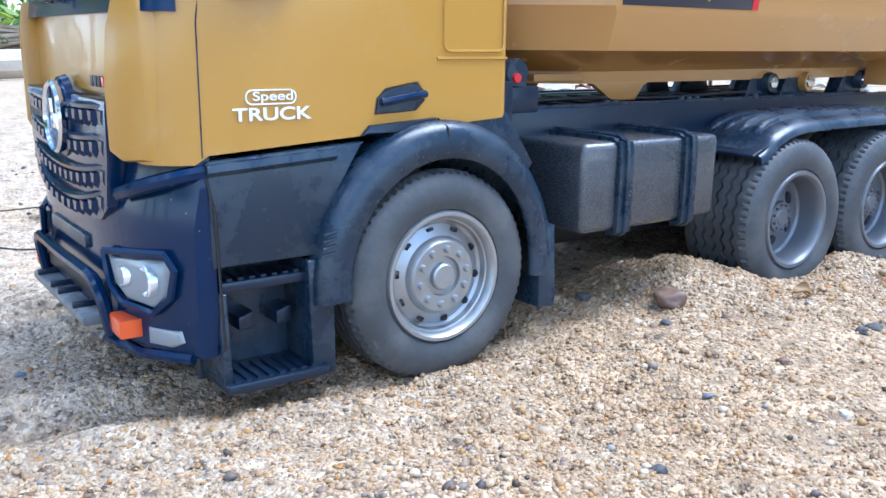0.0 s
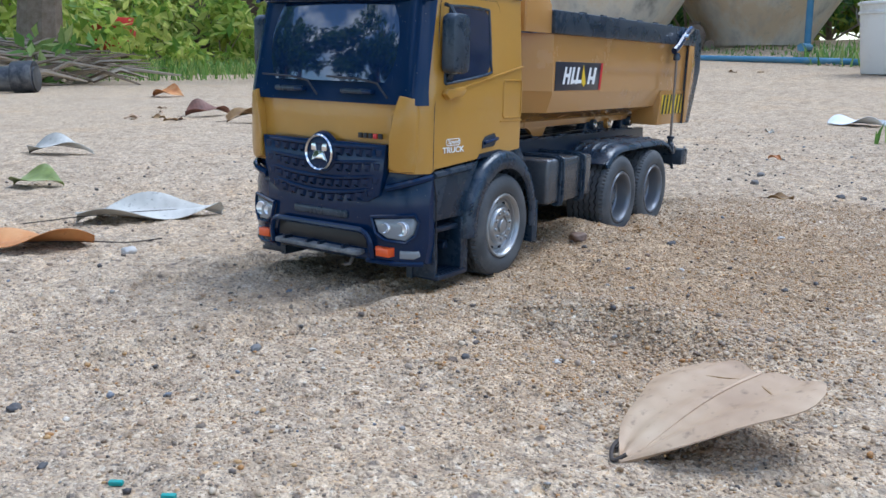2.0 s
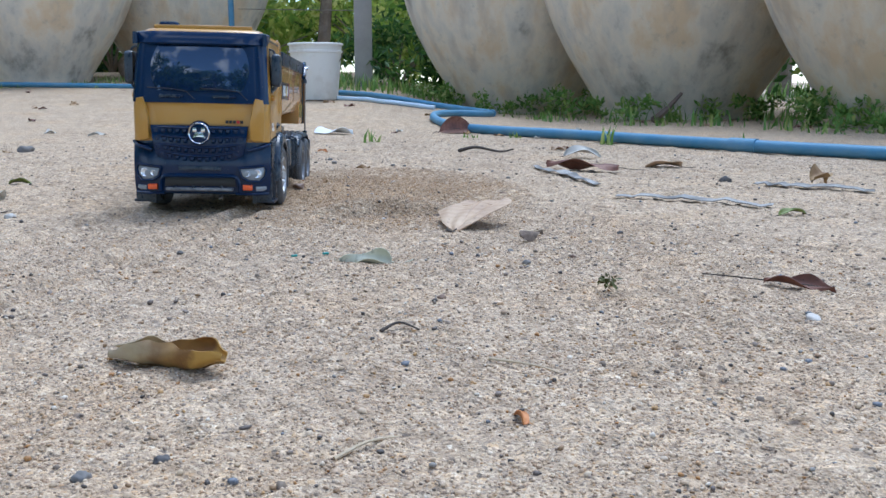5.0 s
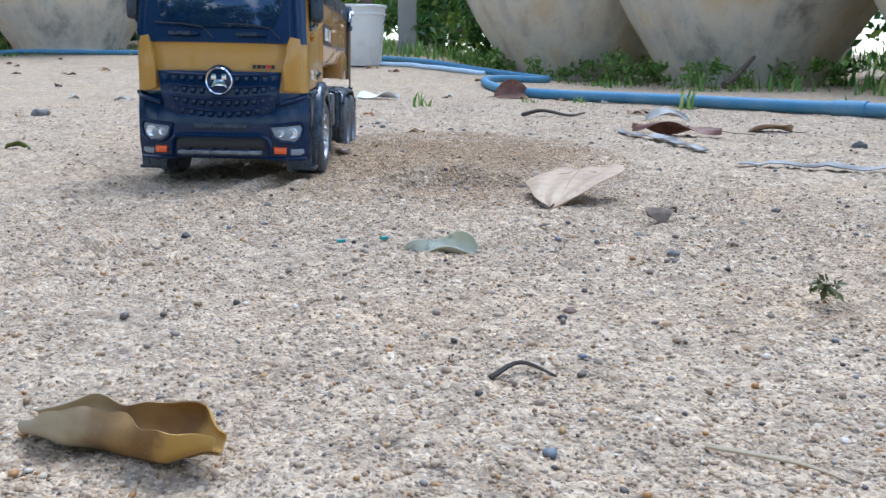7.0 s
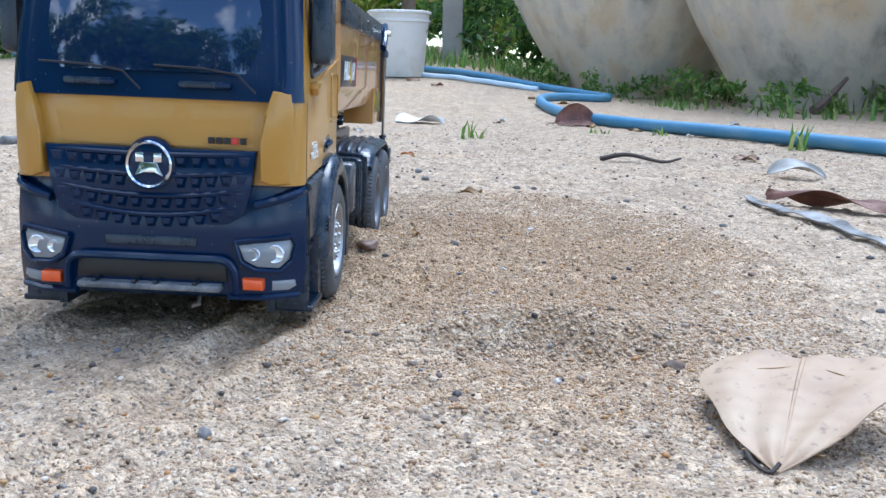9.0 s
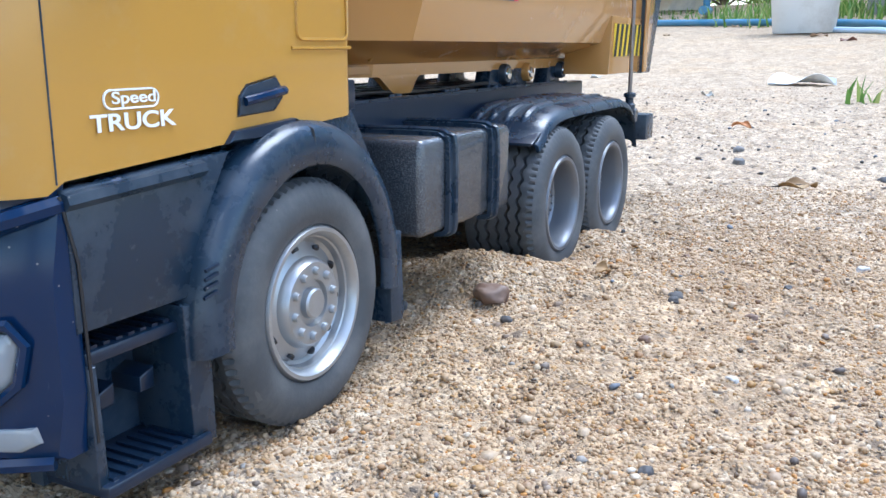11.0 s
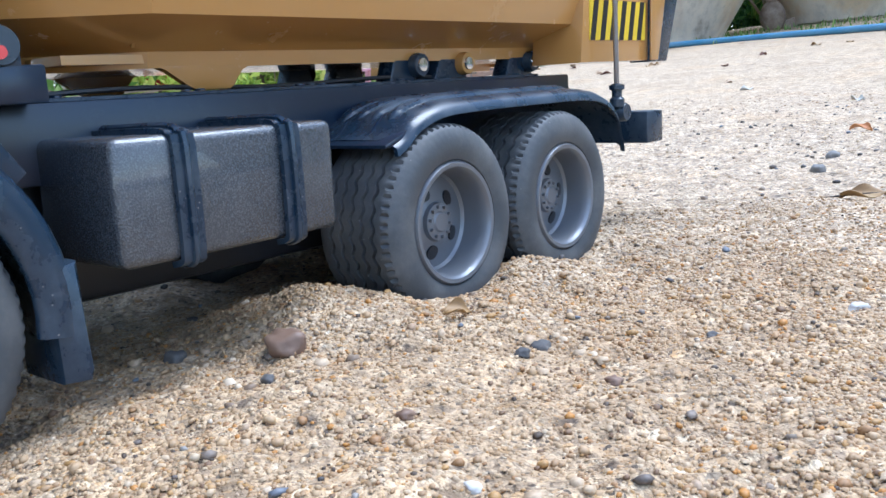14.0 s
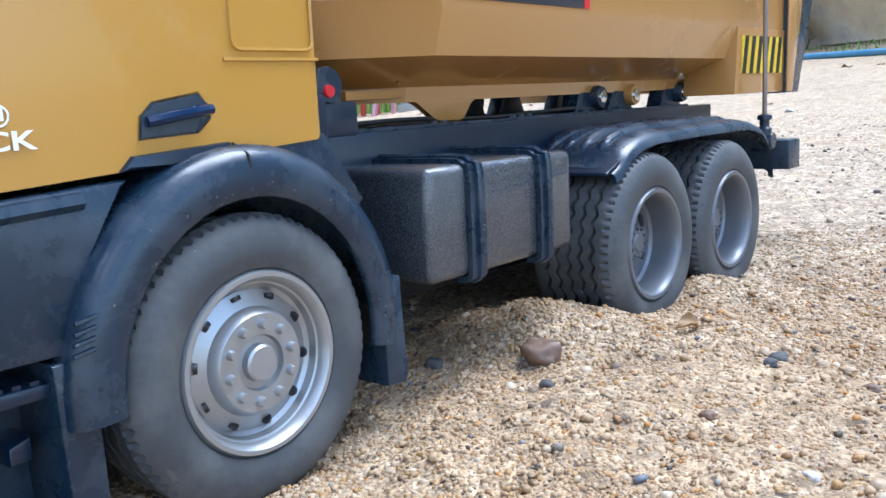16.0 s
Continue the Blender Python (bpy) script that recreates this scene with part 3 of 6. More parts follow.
grains("loose_grains", scatter(1800, 0.14, 0.42, -0.04, 0.11, 0.0008, 0.0022, 3.0, 16, (0.28, 0.032, 0.13, 0.06)), 20, "coarse tan grains on a scuffed ridge of sand", M_GRAIN)
grains("loose_grains", scatter(90000, -0.3, 0.8, -1.15, 0.25, 0.0005, 0.0014, 2.4, 4, FORE), 8, "loose tan and grey grains of coarse sand before the truck", M_GRAIN)
grains("loose_grains", scatter(5000, -0.3, 0.8, -1.15, 0.25, 0.0009, 0.0022, 3.2, 14, FORE), 20, "coarse orange, white and grey grains lying on the sand", M_GRAIN_COARSE)
grains("loose_grains", scatter(20000, -0.9, 1.4, -0.9, 2.1, 0.0008, 0.003, 3.6, 5), 8, "loose pale grains of sand over the yard", M_GRAIN)
grains("earth_crumbs", scatter(3000, -0.9, 1.3, -1.08, 1.6, 0.0009, 0.0032, 3.2, 8), 20, "dark crumbs of earth and grit strewn on sand", M_CRUMB)


# ---- the toy dump truck: front at y = 0, wheels on z = 0, its own left side at +x ----
truck = thing("toy_dump_truck", "ochre yellow and black plastic toy dump truck dug into sand", "toy truck", pose(0.003, 0.002, 0.0022, -1.6, 1.3, 0) @ Matrix.Diagonal((0.975, 1, 1, 1)))
SIDES = (1, -1)


def mirror(pts, s):
    return [(p[0] * s, *p[1:]) for p in pts]


def skin(rows, bm=None, loop=False):
    """Quads between rows of points."""
    bm = bm or bmesh.new()
    vs = [[bm.verts.new(p) for p in r] for r in rows]
    for a, b in zip(vs, vs[1:]):
        n = len(a)
        for i in range(n if loop else n - 1):
            bm.faces.new((a[i], a[(i + 1) % n], b[(i + 1) % n], b[i]))
    return bm


def solid(bm, t):
    bmesh.ops.recalc_face_normals(bm, faces=bm.faces)
    geom = bm.faces[:]
    r = bmesh.ops.solidify(bm, geom=geom, thickness=t)
    return bm


# cab: a shell in section, narrowing upwards; its front leans back
def cab_front_y(z):
    return 0.002 + max(0.0, z - 0.15) * 0.19


def cab_half(z):
    return 0.097 - max(0.0, z - 0.17) * 0.07


def cab_section(z, inset=0.0):
    w, f, r, c = cab_half(z) - inset, cab_front_y(z) + inset, 0.160 - inset, 0.016
    out = []
    for k in range(7):
        a = math.pi / 2 * k / 6
        out.append((w - c + c * math.sin(a), f + c * 1.25 - c * 1.25 * math.cos(a), z))
    for k in range(4):
        a = math.pi / 2 * k / 3
        out.append((w - 0.005 + 0.005 * math.cos(a), r - 0.005 + 0.005 * math.sin(a), z))
    return out + [(-x, y, zz) for x, y, zz in out[::-1]]


def cab_bottom(y):
    return 0.1035 + 0.062 * max(0.0, y - 0.02)


bm = bmesh.new()
rows = []
zs = (0.1, 0.115, 0.13, 0.145, 0.156, 0.165, 0.18, 0.2, 0.22, 0.236, 0.246)
for i, z in enumerate(zs):
    row = cab_section(z)
    if i == 0:
        row = [(x, y, cab_bottom(y) - (0.003 if y < 0.02 else 0)) for x, y, _ in row]
    rows.append(row)
# roof: domed rows drawing in
for k, (ins, z) in enumerate(((0.004, 0.2515), (0.011, 0.2555), (0.022, 0.2585), (0.05, 0.2605))):
    rows.append([(x, y, z) for x, y, _ in cab_section(0.246, ins)])
bm = skin(rows, loop=True)
bm.faces.new([v for v in bm.verts if abs(v.co.z - 0.2605) < 1e-6])
cab = part("cab", bm, M_YELLOW, truck, "ochre yellow plastic cab", angle=40)

# side doors: window, frame line, seams, recessed panel, handle, ledge
WIN = [(0.034, 0.1700), (0.0325, 0.176), (0.042, 0.224), (0.049, 0.2305), (0.096, 0.2305), (0.1015, 0.225), (0.1025, 0.186), (0.097, 0.178)]


def on_side(s, pts, lift):
    return [(s * (cab_half(z) + lift), y, z) for y, z in pts]


def plate(s, pts, lift, depth, material, name, parent, label=""):
    """A flat piece let into or raised from the cab's side."""
    bm = bmesh.new()
    a = [bm.verts.new(p) for p in on_side(s, pts, lift)]
    b = [bm.verts.new(p) for p in on_side(s, pts, lift - depth)]
    n = len(pts)
    bm.faces.new(a)
    bm.faces.new(b[::-1])
    for i in range(n):
        bm.faces.new((a[i], b[i], b[(i + 1) % n], a[(i + 1) % n]))
    bmesh.ops.bevel(bm, geom=[e for e in bm.edges if all(v in a for v in e.verts)], offset=min(depth * 0.4, 0.0008), segments=2, affect="EDGES")
    return part(name, bm, material, parent, label)


def seam(s, pts, parent, lift=0.00015, w=0.00028):
    return part("panel_gap", tube(on_side(s, pts, lift - 0.0003), w, 5), M_BLACK, parent)


def rounded(y0, y1, z0, z1, r, n=4):
    out = []
    for cy, cz, a0 in ((y1 - r, z1 - r, 0), (y0 + r, z1 - r, 90), (y0 + r, z0 + r, 180), (y1 - r, z0 + r, 270)):
        for k in range(n + 1):
            a = radians(a0 + 90 * k / n)
            out.append((cy + r * math.cos(a), cz + r * math.sin(a)))
    return out


for s in SIDES:
    win = plate(s, WIN, 0.0006, 0.003, M_TINT, "side_window", cab, "dark tinted side window")
    rim = on_side(s, WIN + WIN[:1], 0.0006)
    part("window_frame", tube(smooth_line(rim, 3), 0.0012, 6), M_BLACK, win)
    seam(s, [(0.0195, 0.103), (0.0195, 0.15), (0.031, 0.232), (0.036, 0.238), (0.116, 0.238), (0.12, 0.232), (0.12, 0.1095)], cab)
    part("door_crease", tube([(s * 0.0971, 0.121, 0.1375), (s * 0.0971, 0.158, 0.1375)], 0.0007, 5), M_YELLOW, cab)
    pan = rounded(0.1245, 0.156, 0.1405, 0.173, 0.003)
    part("panel_lip", tube([(s * (cab_half(z) + 0.0002), y, z) for y, z in pan + pan[:1]], 0.0007, 5), M_YELLOW, cab)
    # ledge under the window
    part("window_ledge", prism([(0.028, 0.1625), (0.031, 0.1665), (0.056, 0.168), (0.0575, 0.165), (0.053, 0.1605), (0.034, 0.158)], s * 0.0965, s * 0.1025, "x", 0.0018), M_YELLOW, cab)
    part("door_crease", tube([(s * 0.0973, 0.056, 0.1665), (s * 0.0972, 0.105, 0.1755), (s * 0.0970, 0.158, 0.185)], 0.0009, 5), M_YELLOW, cab)
    han = plate(s, [(0.0905, 0.1155), (0.0915, 0.122), (0.096, 0.126), (0.1115, 0.1285), (0.1150, 0.124), (0.1152, 0.1205), (0.1105, 0.1165)], 0.0008, 0.003, M_BLACK, "door_handle", cab, "black recessed door handle")
    part("grip", tube([(s * 0.0985, 0.0935, 0.1205), (s * 0.0998, 0.1, 0.1216), (s * 0.0998, 0.109, 0.1228), (s * 0.0985, 0.1145, 0.1232)], 0.0016, 8), M_BLACK_GLOSS, han)
    # roof gutter line
    part("roof_stripe", tube([(s * (cab_half(0.243) + 0.0004), 0.035, 0.2435), (s * (cab_half(0.243) + 0.0004), 0.157, 0.2435)], 0.0016, 6), M_BLACK, cab)
    # corner panel with a deflector blade
    blade = [(0.070, 0.104), (0.0785, 0.101), (0.0895, 0.102), (0.0905, 0.112), (0.0915, 0.148), (0.0895, 0.1590), (0.0785, 0.1605), (0.0735, 0.146), (0.0715, 0.128)]
    bm = prism(mirror(blade, s), -0.006, 0.012, "y", 0.0022)
    for v in bm.verts:
        v.co.y += max(0.0, abs(v.co.x) - 0.075) * 0.55
    part("corner_deflector", bm, M_YELLOW, cab, "ochre corner deflector")
    # mirror on two arms
    mir = part("side_mirror", prism(rounded(0.018, 0.043, 0.178, 0.224, 0.006), s * 0.0975, s * 0.1110, "x", 0.004), M_BLACK, cab, "black side mirror housing")
    for v in mir.data.vertices:
        v.co.y += 0.006
    part("mirror_arm", tube([(s * 0.094, 0.035, 0.231), (s * 0.100, 0.034, 0.229), (s * 0.1045, 0.035, 0.222)], 0.0016, 6), M_BLACK, mir)
    part("mirror_arm", tube([(s * 0.095, 0.034, 0.173), (s * 0.101, 0.034, 0.175), (s * 0.1045, 0.035, 0.181)], 0.0016, 6), M_BLACK, mir)

# lettering on the door, drawn with the built-in font
def lettering(text, size, material, name, parent, at, shear=0.0, grow=0.0):
    cu = bpy.data.curves.new(name, "FONT")
    cu.body, cu.size, cu.extrude, cu.shear, cu.offset = text, size, 0.00015, shear, grow
    ob = bpy.data.objects.new(name, cu)
    scene.collection.objects.link(ob)
    dg = bpy.context.evaluated_depsgraph_get()
    me = bpy.data.meshes.new_from_object(ob.evaluated_get(dg))
    bpy.data.objects.remove(ob)
    me.materials.clear()
    me.materials.append(material)
    o = new(name, me)
    o.parent, o.matrix_basis = parent, at
    return o


def side_at(s, y, z, lift=0.0006):
    m = pose(s * (cab_half(z) + lift), y, z, 90, 0, 90)
    return m


lettering("TRUCK", 0.0122, M_WHITE_PRINT, "lettering", cab, side_at(1, 0.0312, 0.1155) @ Matrix.Diagonal((0.78, 0.54, 1, 1)), grow=0.00022)
lettering("Speed", 0.0092, M_WHITE_PRINT, "lettering", cab, side_at(1, 0.0390, 0.1227) @ Matrix.Diagonal((0.74, 0.5, 1, 1)), grow=0.0001)
pill = rounded(0.0365, 0.0565, 0.1213, 0.1264, 0.0025)
part("lettering_outline", tube([(cab_half(z) + 0.0004, y, z) for y, z in pill + pill[:1]], 0.00035, 4), M_WHITE_PRINT, cab)

# windscreen, its black surround, wipers, visor
def front_sheet(z0, z1, w0, w1, lift, material, name, parent, label="", thick=0.003, rows_n=6, cols=14, round_x=0.006, bow=0.0, wrap=False):
    bm = bmesh.new()
    rows = []
    for i in range(rows_n + 1):
        z = z0 + (z1 - z0) * i / rows_n
        w = w0 + (w1 - w0) * i / rows_n
        row = []
        for k in range(cols + 1):
            u = -1 + 2 * k / cols
            if wrap:
                bend = min(1.0, max(0.0, (abs(u) * w - cab_half(z) + 0.016) / 0.016))
                row.append((u * w, cab_front_y(z) - lift + 0.02 * (1 - math.sqrt(1 - bend * bend)), z))
                continue
            row.append((u * w, cab_front_y(z) - lift + round_x * u ** 4 + bow * (u * u + 0.55 * (2 * i / rows_n - 1) ** 2), z))
        rows.append(row)
    return part(name, solid(skin(rows), thick), material, parent, label)


surround = front_sheet(0.1535, 0.238, 0.0962, 0.0914, 0.0035, M_BLACK_GLOSS, "windscreen_surround", cab, "glossy navy-black windscreen surround", 0.003, 8, 40, wrap=True)
screen = front_sheet(0.170, 0.233, 0.0800, 0.0775, 0.0086, M_TINT, "windscreen", cab, "dark tinted windscreen", 0.0012, 10, 24, 0.004, 0.0035)
for x0, tilt in ((-0.052, 0.03), (0.022, 0.03)):
    pts = [(x0 + 0.046, cab_front_y(0.158) - 0.008, 0.1585), (x0 + 0.034, cab_front_y(0.168) - 0.0085, 0.1695), (x0 + 0.012, cab_front_y(0.172) - 0.0085, 0.1725), (x0 - 0.02, cab_front_y(0.173) - 0.008, 0.1735)]
    wip = part("wiper", tube(pts, 0.0008, 6), M_BLACK_PRINT, surround)
    part("wiper_slot", prism(rounded(x0 - 0.004, x0 + 0.026, 0.1605, 0.1645, 0.0018), cab_front_y(0.16) - 0.0075, cab_front_y(0.16) - 0.002, "y", 0.0006), M_BLACK, surround)
    part("wiper_hub", box(x0 + 0.020, x0 + 0.03, cab_front_y(0.16) - 0.0095, cab_front_y(0.16) - 0.003, 0.1608, 0.1642, 0.0008), M_BLACK_GLOSS, wip)
bm = bmesh.new()
rows = []
for z, lift in ((0.2325, 0.010), (0.2345, 0.0135), (0.246, 0.0125), (0.2505, 0.009), (0.252, 0.0)):
    rows.append([(u * 0.0905, cab_front_y(z) - lift + 0.016 * abs(u) ** 5, z) for u in [-1 + k / 9 for k in range(19)]] )
part("sun_visor", solid(skin(rows), 0.0035), M_BLACK_GLOSS, cab, "glossy black sun visor")
for s in SIDES:
    part("visor_cheek", prism([(0.012, 0.2325), (0.012, 0.249), (0.044, 0.2515), (0.044, 0.2435), (0.03, 0.2405)], s * 0.0875, s * 0.0945, "x", 0.002), M_BLACK_GLOSS, cab)
part("roof_hatch", prism(rounded(-0.03, 0.035, 0.052, 0.105, 0.006), 0.259, 0.2635, "z", 0.0015), M_YELLOW, cab)
part("roof_horn", prism(rounded(-0.068, -0.04, 0.055, 0.075, 0.006), 0.2575, 0.2675, "z", 0.003), M_BLACK_GLOSS, cab, "black roof pod")
part("roof_lip", box(-0.07, 0.07, 0.036, 0.042, 0.2562, 0.2615, 0.0015), M_YELLOW, cab)

# yellow bonnet panel, slightly proud of the shell, with the printed mark as plain bars
bonnet = front_sheet(0.124, 0.1545, 0.0705, 0.0765, 0.0022, M_YELLOW, "bonnet_panel", cab, "ochre bonnet panel", 0.003, 4, 12, 0.004)
for k in range(5):
    x = 0.0365 + k * 0.0052
    part("printed_bar", box(x, x + 0.004, -0.0022, -0.0006, 0.1262, 0.1302, 0.0003), M_RED if k == 3 else M_BLACK_PRINT, bonnet)

# lower front: bumper shell in curved section
def bumper_front(x, z):
    return -0.006 + 0.022 * (abs(x) / 0.099) ** 4 + 0.004 * step(0.075, 0.1, z)


bm = bmesh.new()
rows = []
for z in (0.0275, 0.030, 0.045, 0.0625, 0.066, 0.078, 0.09, 0.0965, 0.1, 0.104):
    w = 0.0975 if 0.03 < z < 0.1 else 0.0955
    row = [(-w, 0.0225, z)] + [(u * w, bumper_front(u * w, z) + (0.0 if z > 0.029 else 0.003), z) for u in [-1 + k / 12 for k in range(25)]] + [(w, 0.0225, z)]
    rows.append(row)
bumper = part("bumper", solid(skin(rows), 0.004), M_BLACK_GLOSS, truck, "glossy blue-black plastic bumper", angle=45)
part("bumper_core", box(-0.068, 0.068, 0.012, 0.15, 0.032, 0.1, 0.002), M_BLACK, bumper)
for s in SIDES:
    part("shoulder", tube(smooth_line([(s * 0.067, -0.002, 0.088), (s * 0.083, 0.002, 0.0925), (s * 0.094, 0.013, 0.0965), (s * 0.0965, 0.04, 0.1)], 6), 0.003, 8), M_BLACK_GLOSS, bumper)
    part("side_rib", tube([(s * 0.098, 0.02, 0.0985), (s * 0.0985, 0.072, 0.1015)], 0.0026, 6), M_BLACK, bumper)
    part("corner_gap", tube([(s * 0.0972, 0.0195, 0.1), (s * 0.0985, 0.0225, 0.082), (s * 0.0985, 0.024, 0.03)], 0.0006, 5), M_BLACK_PRINT, bumper)
    # headlamp
    hl = [(0.0565, 0.0625), (0.0885, 0.0655), (0.0905, 0.0615), (0.0885, 0.0525), (0.0825, 0.0465), (0.0685, 0.0478), (0.0605, 0.0525)]
    bm = prism(mirror(hl, s), -0.008, 0.004, "y", 0.0014)
    for v in bm.verts:
        v.co.y += 0.022 * (abs(v.co.x) / 0.099) ** 4
    lamp = part("headlamp", bm, M_LENS, bumper, "clear plastic headlamp")
    for x, r in ((0.0665, 0.0042), (0.0795, 0.0062)):
        part("lamp_bowl", lathe([(0.0, -0.001), (r * 0.5, -0.0007), (r * 0.9, 0.0006), (r, 0.0), (r, -0.003)], 20, "x"), M_LED, lamp, at=pose(s * x, -0.0078 + 0.022 * (x / 0.099) ** 4, 0.0562, 0, 0, -90))
    rim = [(s * x, -0.0085 + 0.022 * (x / 0.099) ** 4, z) for x, z in ((0.0545, 0.0645), (0.0895, 0.0678), (0.0925, 0.062), (0.0905, 0.0515), (0.0835, 0.0448), (0.067, 0.0462), (0.0585, 0.0515), (0.0545, 0.0645))]
    part("lamp_rim", tube(rim, 0.0016, 6), M_BLACK_GLOSS, lamp)
    part("indicator", prism(mirror([(0.0605, 0.0335), (0.0600, 0.041), (0.0735, 0.0405), (0.0735, 0.0335)], s), -0.0078, 0.004, "y", 0.001), M_ORANGE, bumper, "orange indicator")
    bm = prism(mirror([(0.0775, 0.0315), (0.0775, 0.0385), (0.0915, 0.0385), (0.0925, 0.034), (0.088, 0.0315)], s), -0.006, 0.004, "y", 0.0014)
    for v in bm.verts:
        v.co.y += 0.02 * (abs(v.co.x) / 0.099) ** 4
    part("fog_lamp", bm, M_LENS, bumper, "cloudy clear fog lamp")
    part("lower_lip", tube([(s * 0.05, -0.006, 0.0285), (s * 0.075, 0.0, 0.0275), (s * 0.094, 0.013, 0.0275)], 0.0022, 6), M_BLACK_GLOSS, bumper)

# grille: recess, four rows of teeth, badge ring
GR = [(-0.0685, 0.1225), (0.0685, 0.1225), (0.0655, 0.1), (0.0615, 0.082), (0.05, 0.0755), (0.0, 0.0705), (-0.05, 0.0755), (-0.0615, 0.082), (-0.0655, 0.1)]
grille = part("grille", prism(GR, -0.0055, 0.004, "y", 0.001), M_BLACK_GLOSS, truck, "blue-black grille with rows of dimples")
for k, (z, w) in enumerate(((0.1165, 0.066), (0.1055, 0.064), (0.0945, 0.0625), (0.0845, 0.058))):
    sag = 0.0015 + k * 0.0022
    bar = [(u * w, -0.0065 + 0.003 * abs(u) ** 3, z + 0.0037 - sag * (1 - u * u)) for u in [-1 + i / 8 for i in range(17)]]
    slat = part("grille_slat", tube(bar, 0.0016, 6), M_BLACK_GLOSS, grille)
    n = 13 - (k > 2) * 2
    for i in range(n):
        u = -1 + (2 * i + 1) / n
        zc = z - sag * (1 - u * u) - 0.001
        if k < 2 and abs(u) < 0.3:
            continue
        bm = bmesh.new()
        w2 = w / n * 0.97
        a = [bm.verts.new((u * w + dx * w2, -0.0052, zc + dz)) for dx, dz in ((-1, 0.0036), (1, 0.0036), (0.55, -0.0036), (-0.55, -0.0036))]
        b = [bm.verts.new((u * w + dx * w2 * 0.55, -0.0084 + 0.003 * abs(u) ** 3, zc + dz)) for dx, dz in ((-1, 0.0028), (1, 0.0028), (0.6, -0.0008), (-0.6, -0.0008))]
        bm.faces.new(b)
        for j in range(4):
            bm.faces.new((a[j], a[(j + 1) % 4], b[(j + 1) % 4], b[j]))
        part("grille_tooth", bm, M_BLACK_GLOSS, slat, smooth=False)
badge = part("badge_ring", lathe([(0.0148, 0.0), (0.0152, 0.002), (0.0142, 0.0032), (0.0130, 0.002), (0.0128, 0.0)], 48, "x"), M_CHROME, truck, "round chrome badge ring", at=pose(0, -0.0072, 0.112, 0, 0, -90))
part("badge_plate", lathe([(0, 0.0004), (0.0128, 0.0004), (0.0165, -0.001), (0.0175, -0.004)], 48, "x"), M_BLACK_GLOSS, badge)
for pts in ([(-0.0085, 0.0015), (-0.0085, 0.0075), (-0.0035, 0.0075), (-0.003, 0.0015)], [(0.003, 0.0015), (0.0035, 0.0075), (0.0085, 0.0075), (0.0085, 0.0015)], [(-0.0095, -0.0075), (-0.005, 0.0015), (0.005, 0.0015), (0.0095, -0.0075), (0.004, -0.0045), (-0.004, -0.0045)]):
    part("badge_shape", prism([(-a, b) for a, b in pts], 0.0003, 0.0018, "x", 0.0003), M_CHROME, badge)

# lower bull bar
barp = smooth_line([(-0.056, -0.006, 0.031), (-0.055, -0.0085, 0.045), (-0.049, -0.010, 0.0525), (-0.035, -0.0105, 0.0535), (0.0, -0.011, 0.0535), (0.035, -0.0105, 0.0535), (0.049, -0.010, 0.0525), (0.055, -0.0085, 0.045), (0.056, -0.006, 0.031)], 5)
part("bull_bar", tube(barp, 0.0026, 8), M_BLACK_GLOSS, bumper)
part("intake", prism([(-0.05, 0.038), (-0.049, 0.0505), (0.049, 0.0505), (0.05, 0.038)], -0.0062, 0.001, "y", 0.001), M_BLACK_PRINT, bumper)
tread = part("foot_bar", box(-0.047, 0.047, -0.0145, -0.0015, 0.0325, 0.0368, 0.0014), M_SCUFFED, bumper, "scuffed grey foot bar")
for k in range(4):
    part("foot_lug", box(-0.034 + k * 0.02 - 0.003 + (k % 2) * 0.006, -0.034 + k * 0.02 + (k % 2) * 0.006, -0.0148, -0.004, 0.0365, 0.0392, 0.0005), M_DUSTY_BLACK, tread)
part("number_recess", prism(rounded(-0.03, 0.03, 0.0605, 0.0665, 0.0015), -0.0075, -0.003, "y", 0.0005), M_BLACK, bumper)

# steps behind the bumper corner
for s in SIDES:
    st = part("cab_step", box(s * 0.070, s * 0.0755, 0.022, 0.068, 0.012, 0.063), M_BLACK, truck, "black moulded entry steps")
    for z in (0.0545, 0.0155):
        tr = part("step_tread", box(*sorted((s * 0.074, s * (0.0965 if z > 0.05 else 0.1015))), 0.0235, 0.0665, z - 0.0028, z + 0.0012, 0.0008), M_DUSTY_BLACK, st)
        for k in range(9):
            y = 0.027 + k * 0.0046
            part("tread_rib", box(*sorted((s * 0.080, s * (0.095 if z > 0.05 else 0.0995))), y, y + 0.0022, z + 0.0008, z + 0.0022), M_DUSTY_BLACK, tr, smooth=False)
    part("step_riser", prism([(0.023, 0.0155), (0.0225, 0.052), (0.0255, 0.052), (0.027, 0.0155)], s * 0.074, s * 0.0985, "x", 0.0006), M_BLACK, st)
    part("step_riser", prism([(0.060, 0.0155), (0.0585, 0.0605), (0.07, 0.0605), (0.0705, 0.0125)], s * 0.074, s * 0.0995, "x", 0.0006), M_BLACK, st)
    for y in (0.034, 0.05):
        part("step_web", prism([(y, 0.0335), (y + 0.006, 0.0335), (y + 0.006, 0.0405), (y, 0.0385)], s * 0.074, s * 0.088, "x", 0.0005), M_DUSTY_BLACK, st)

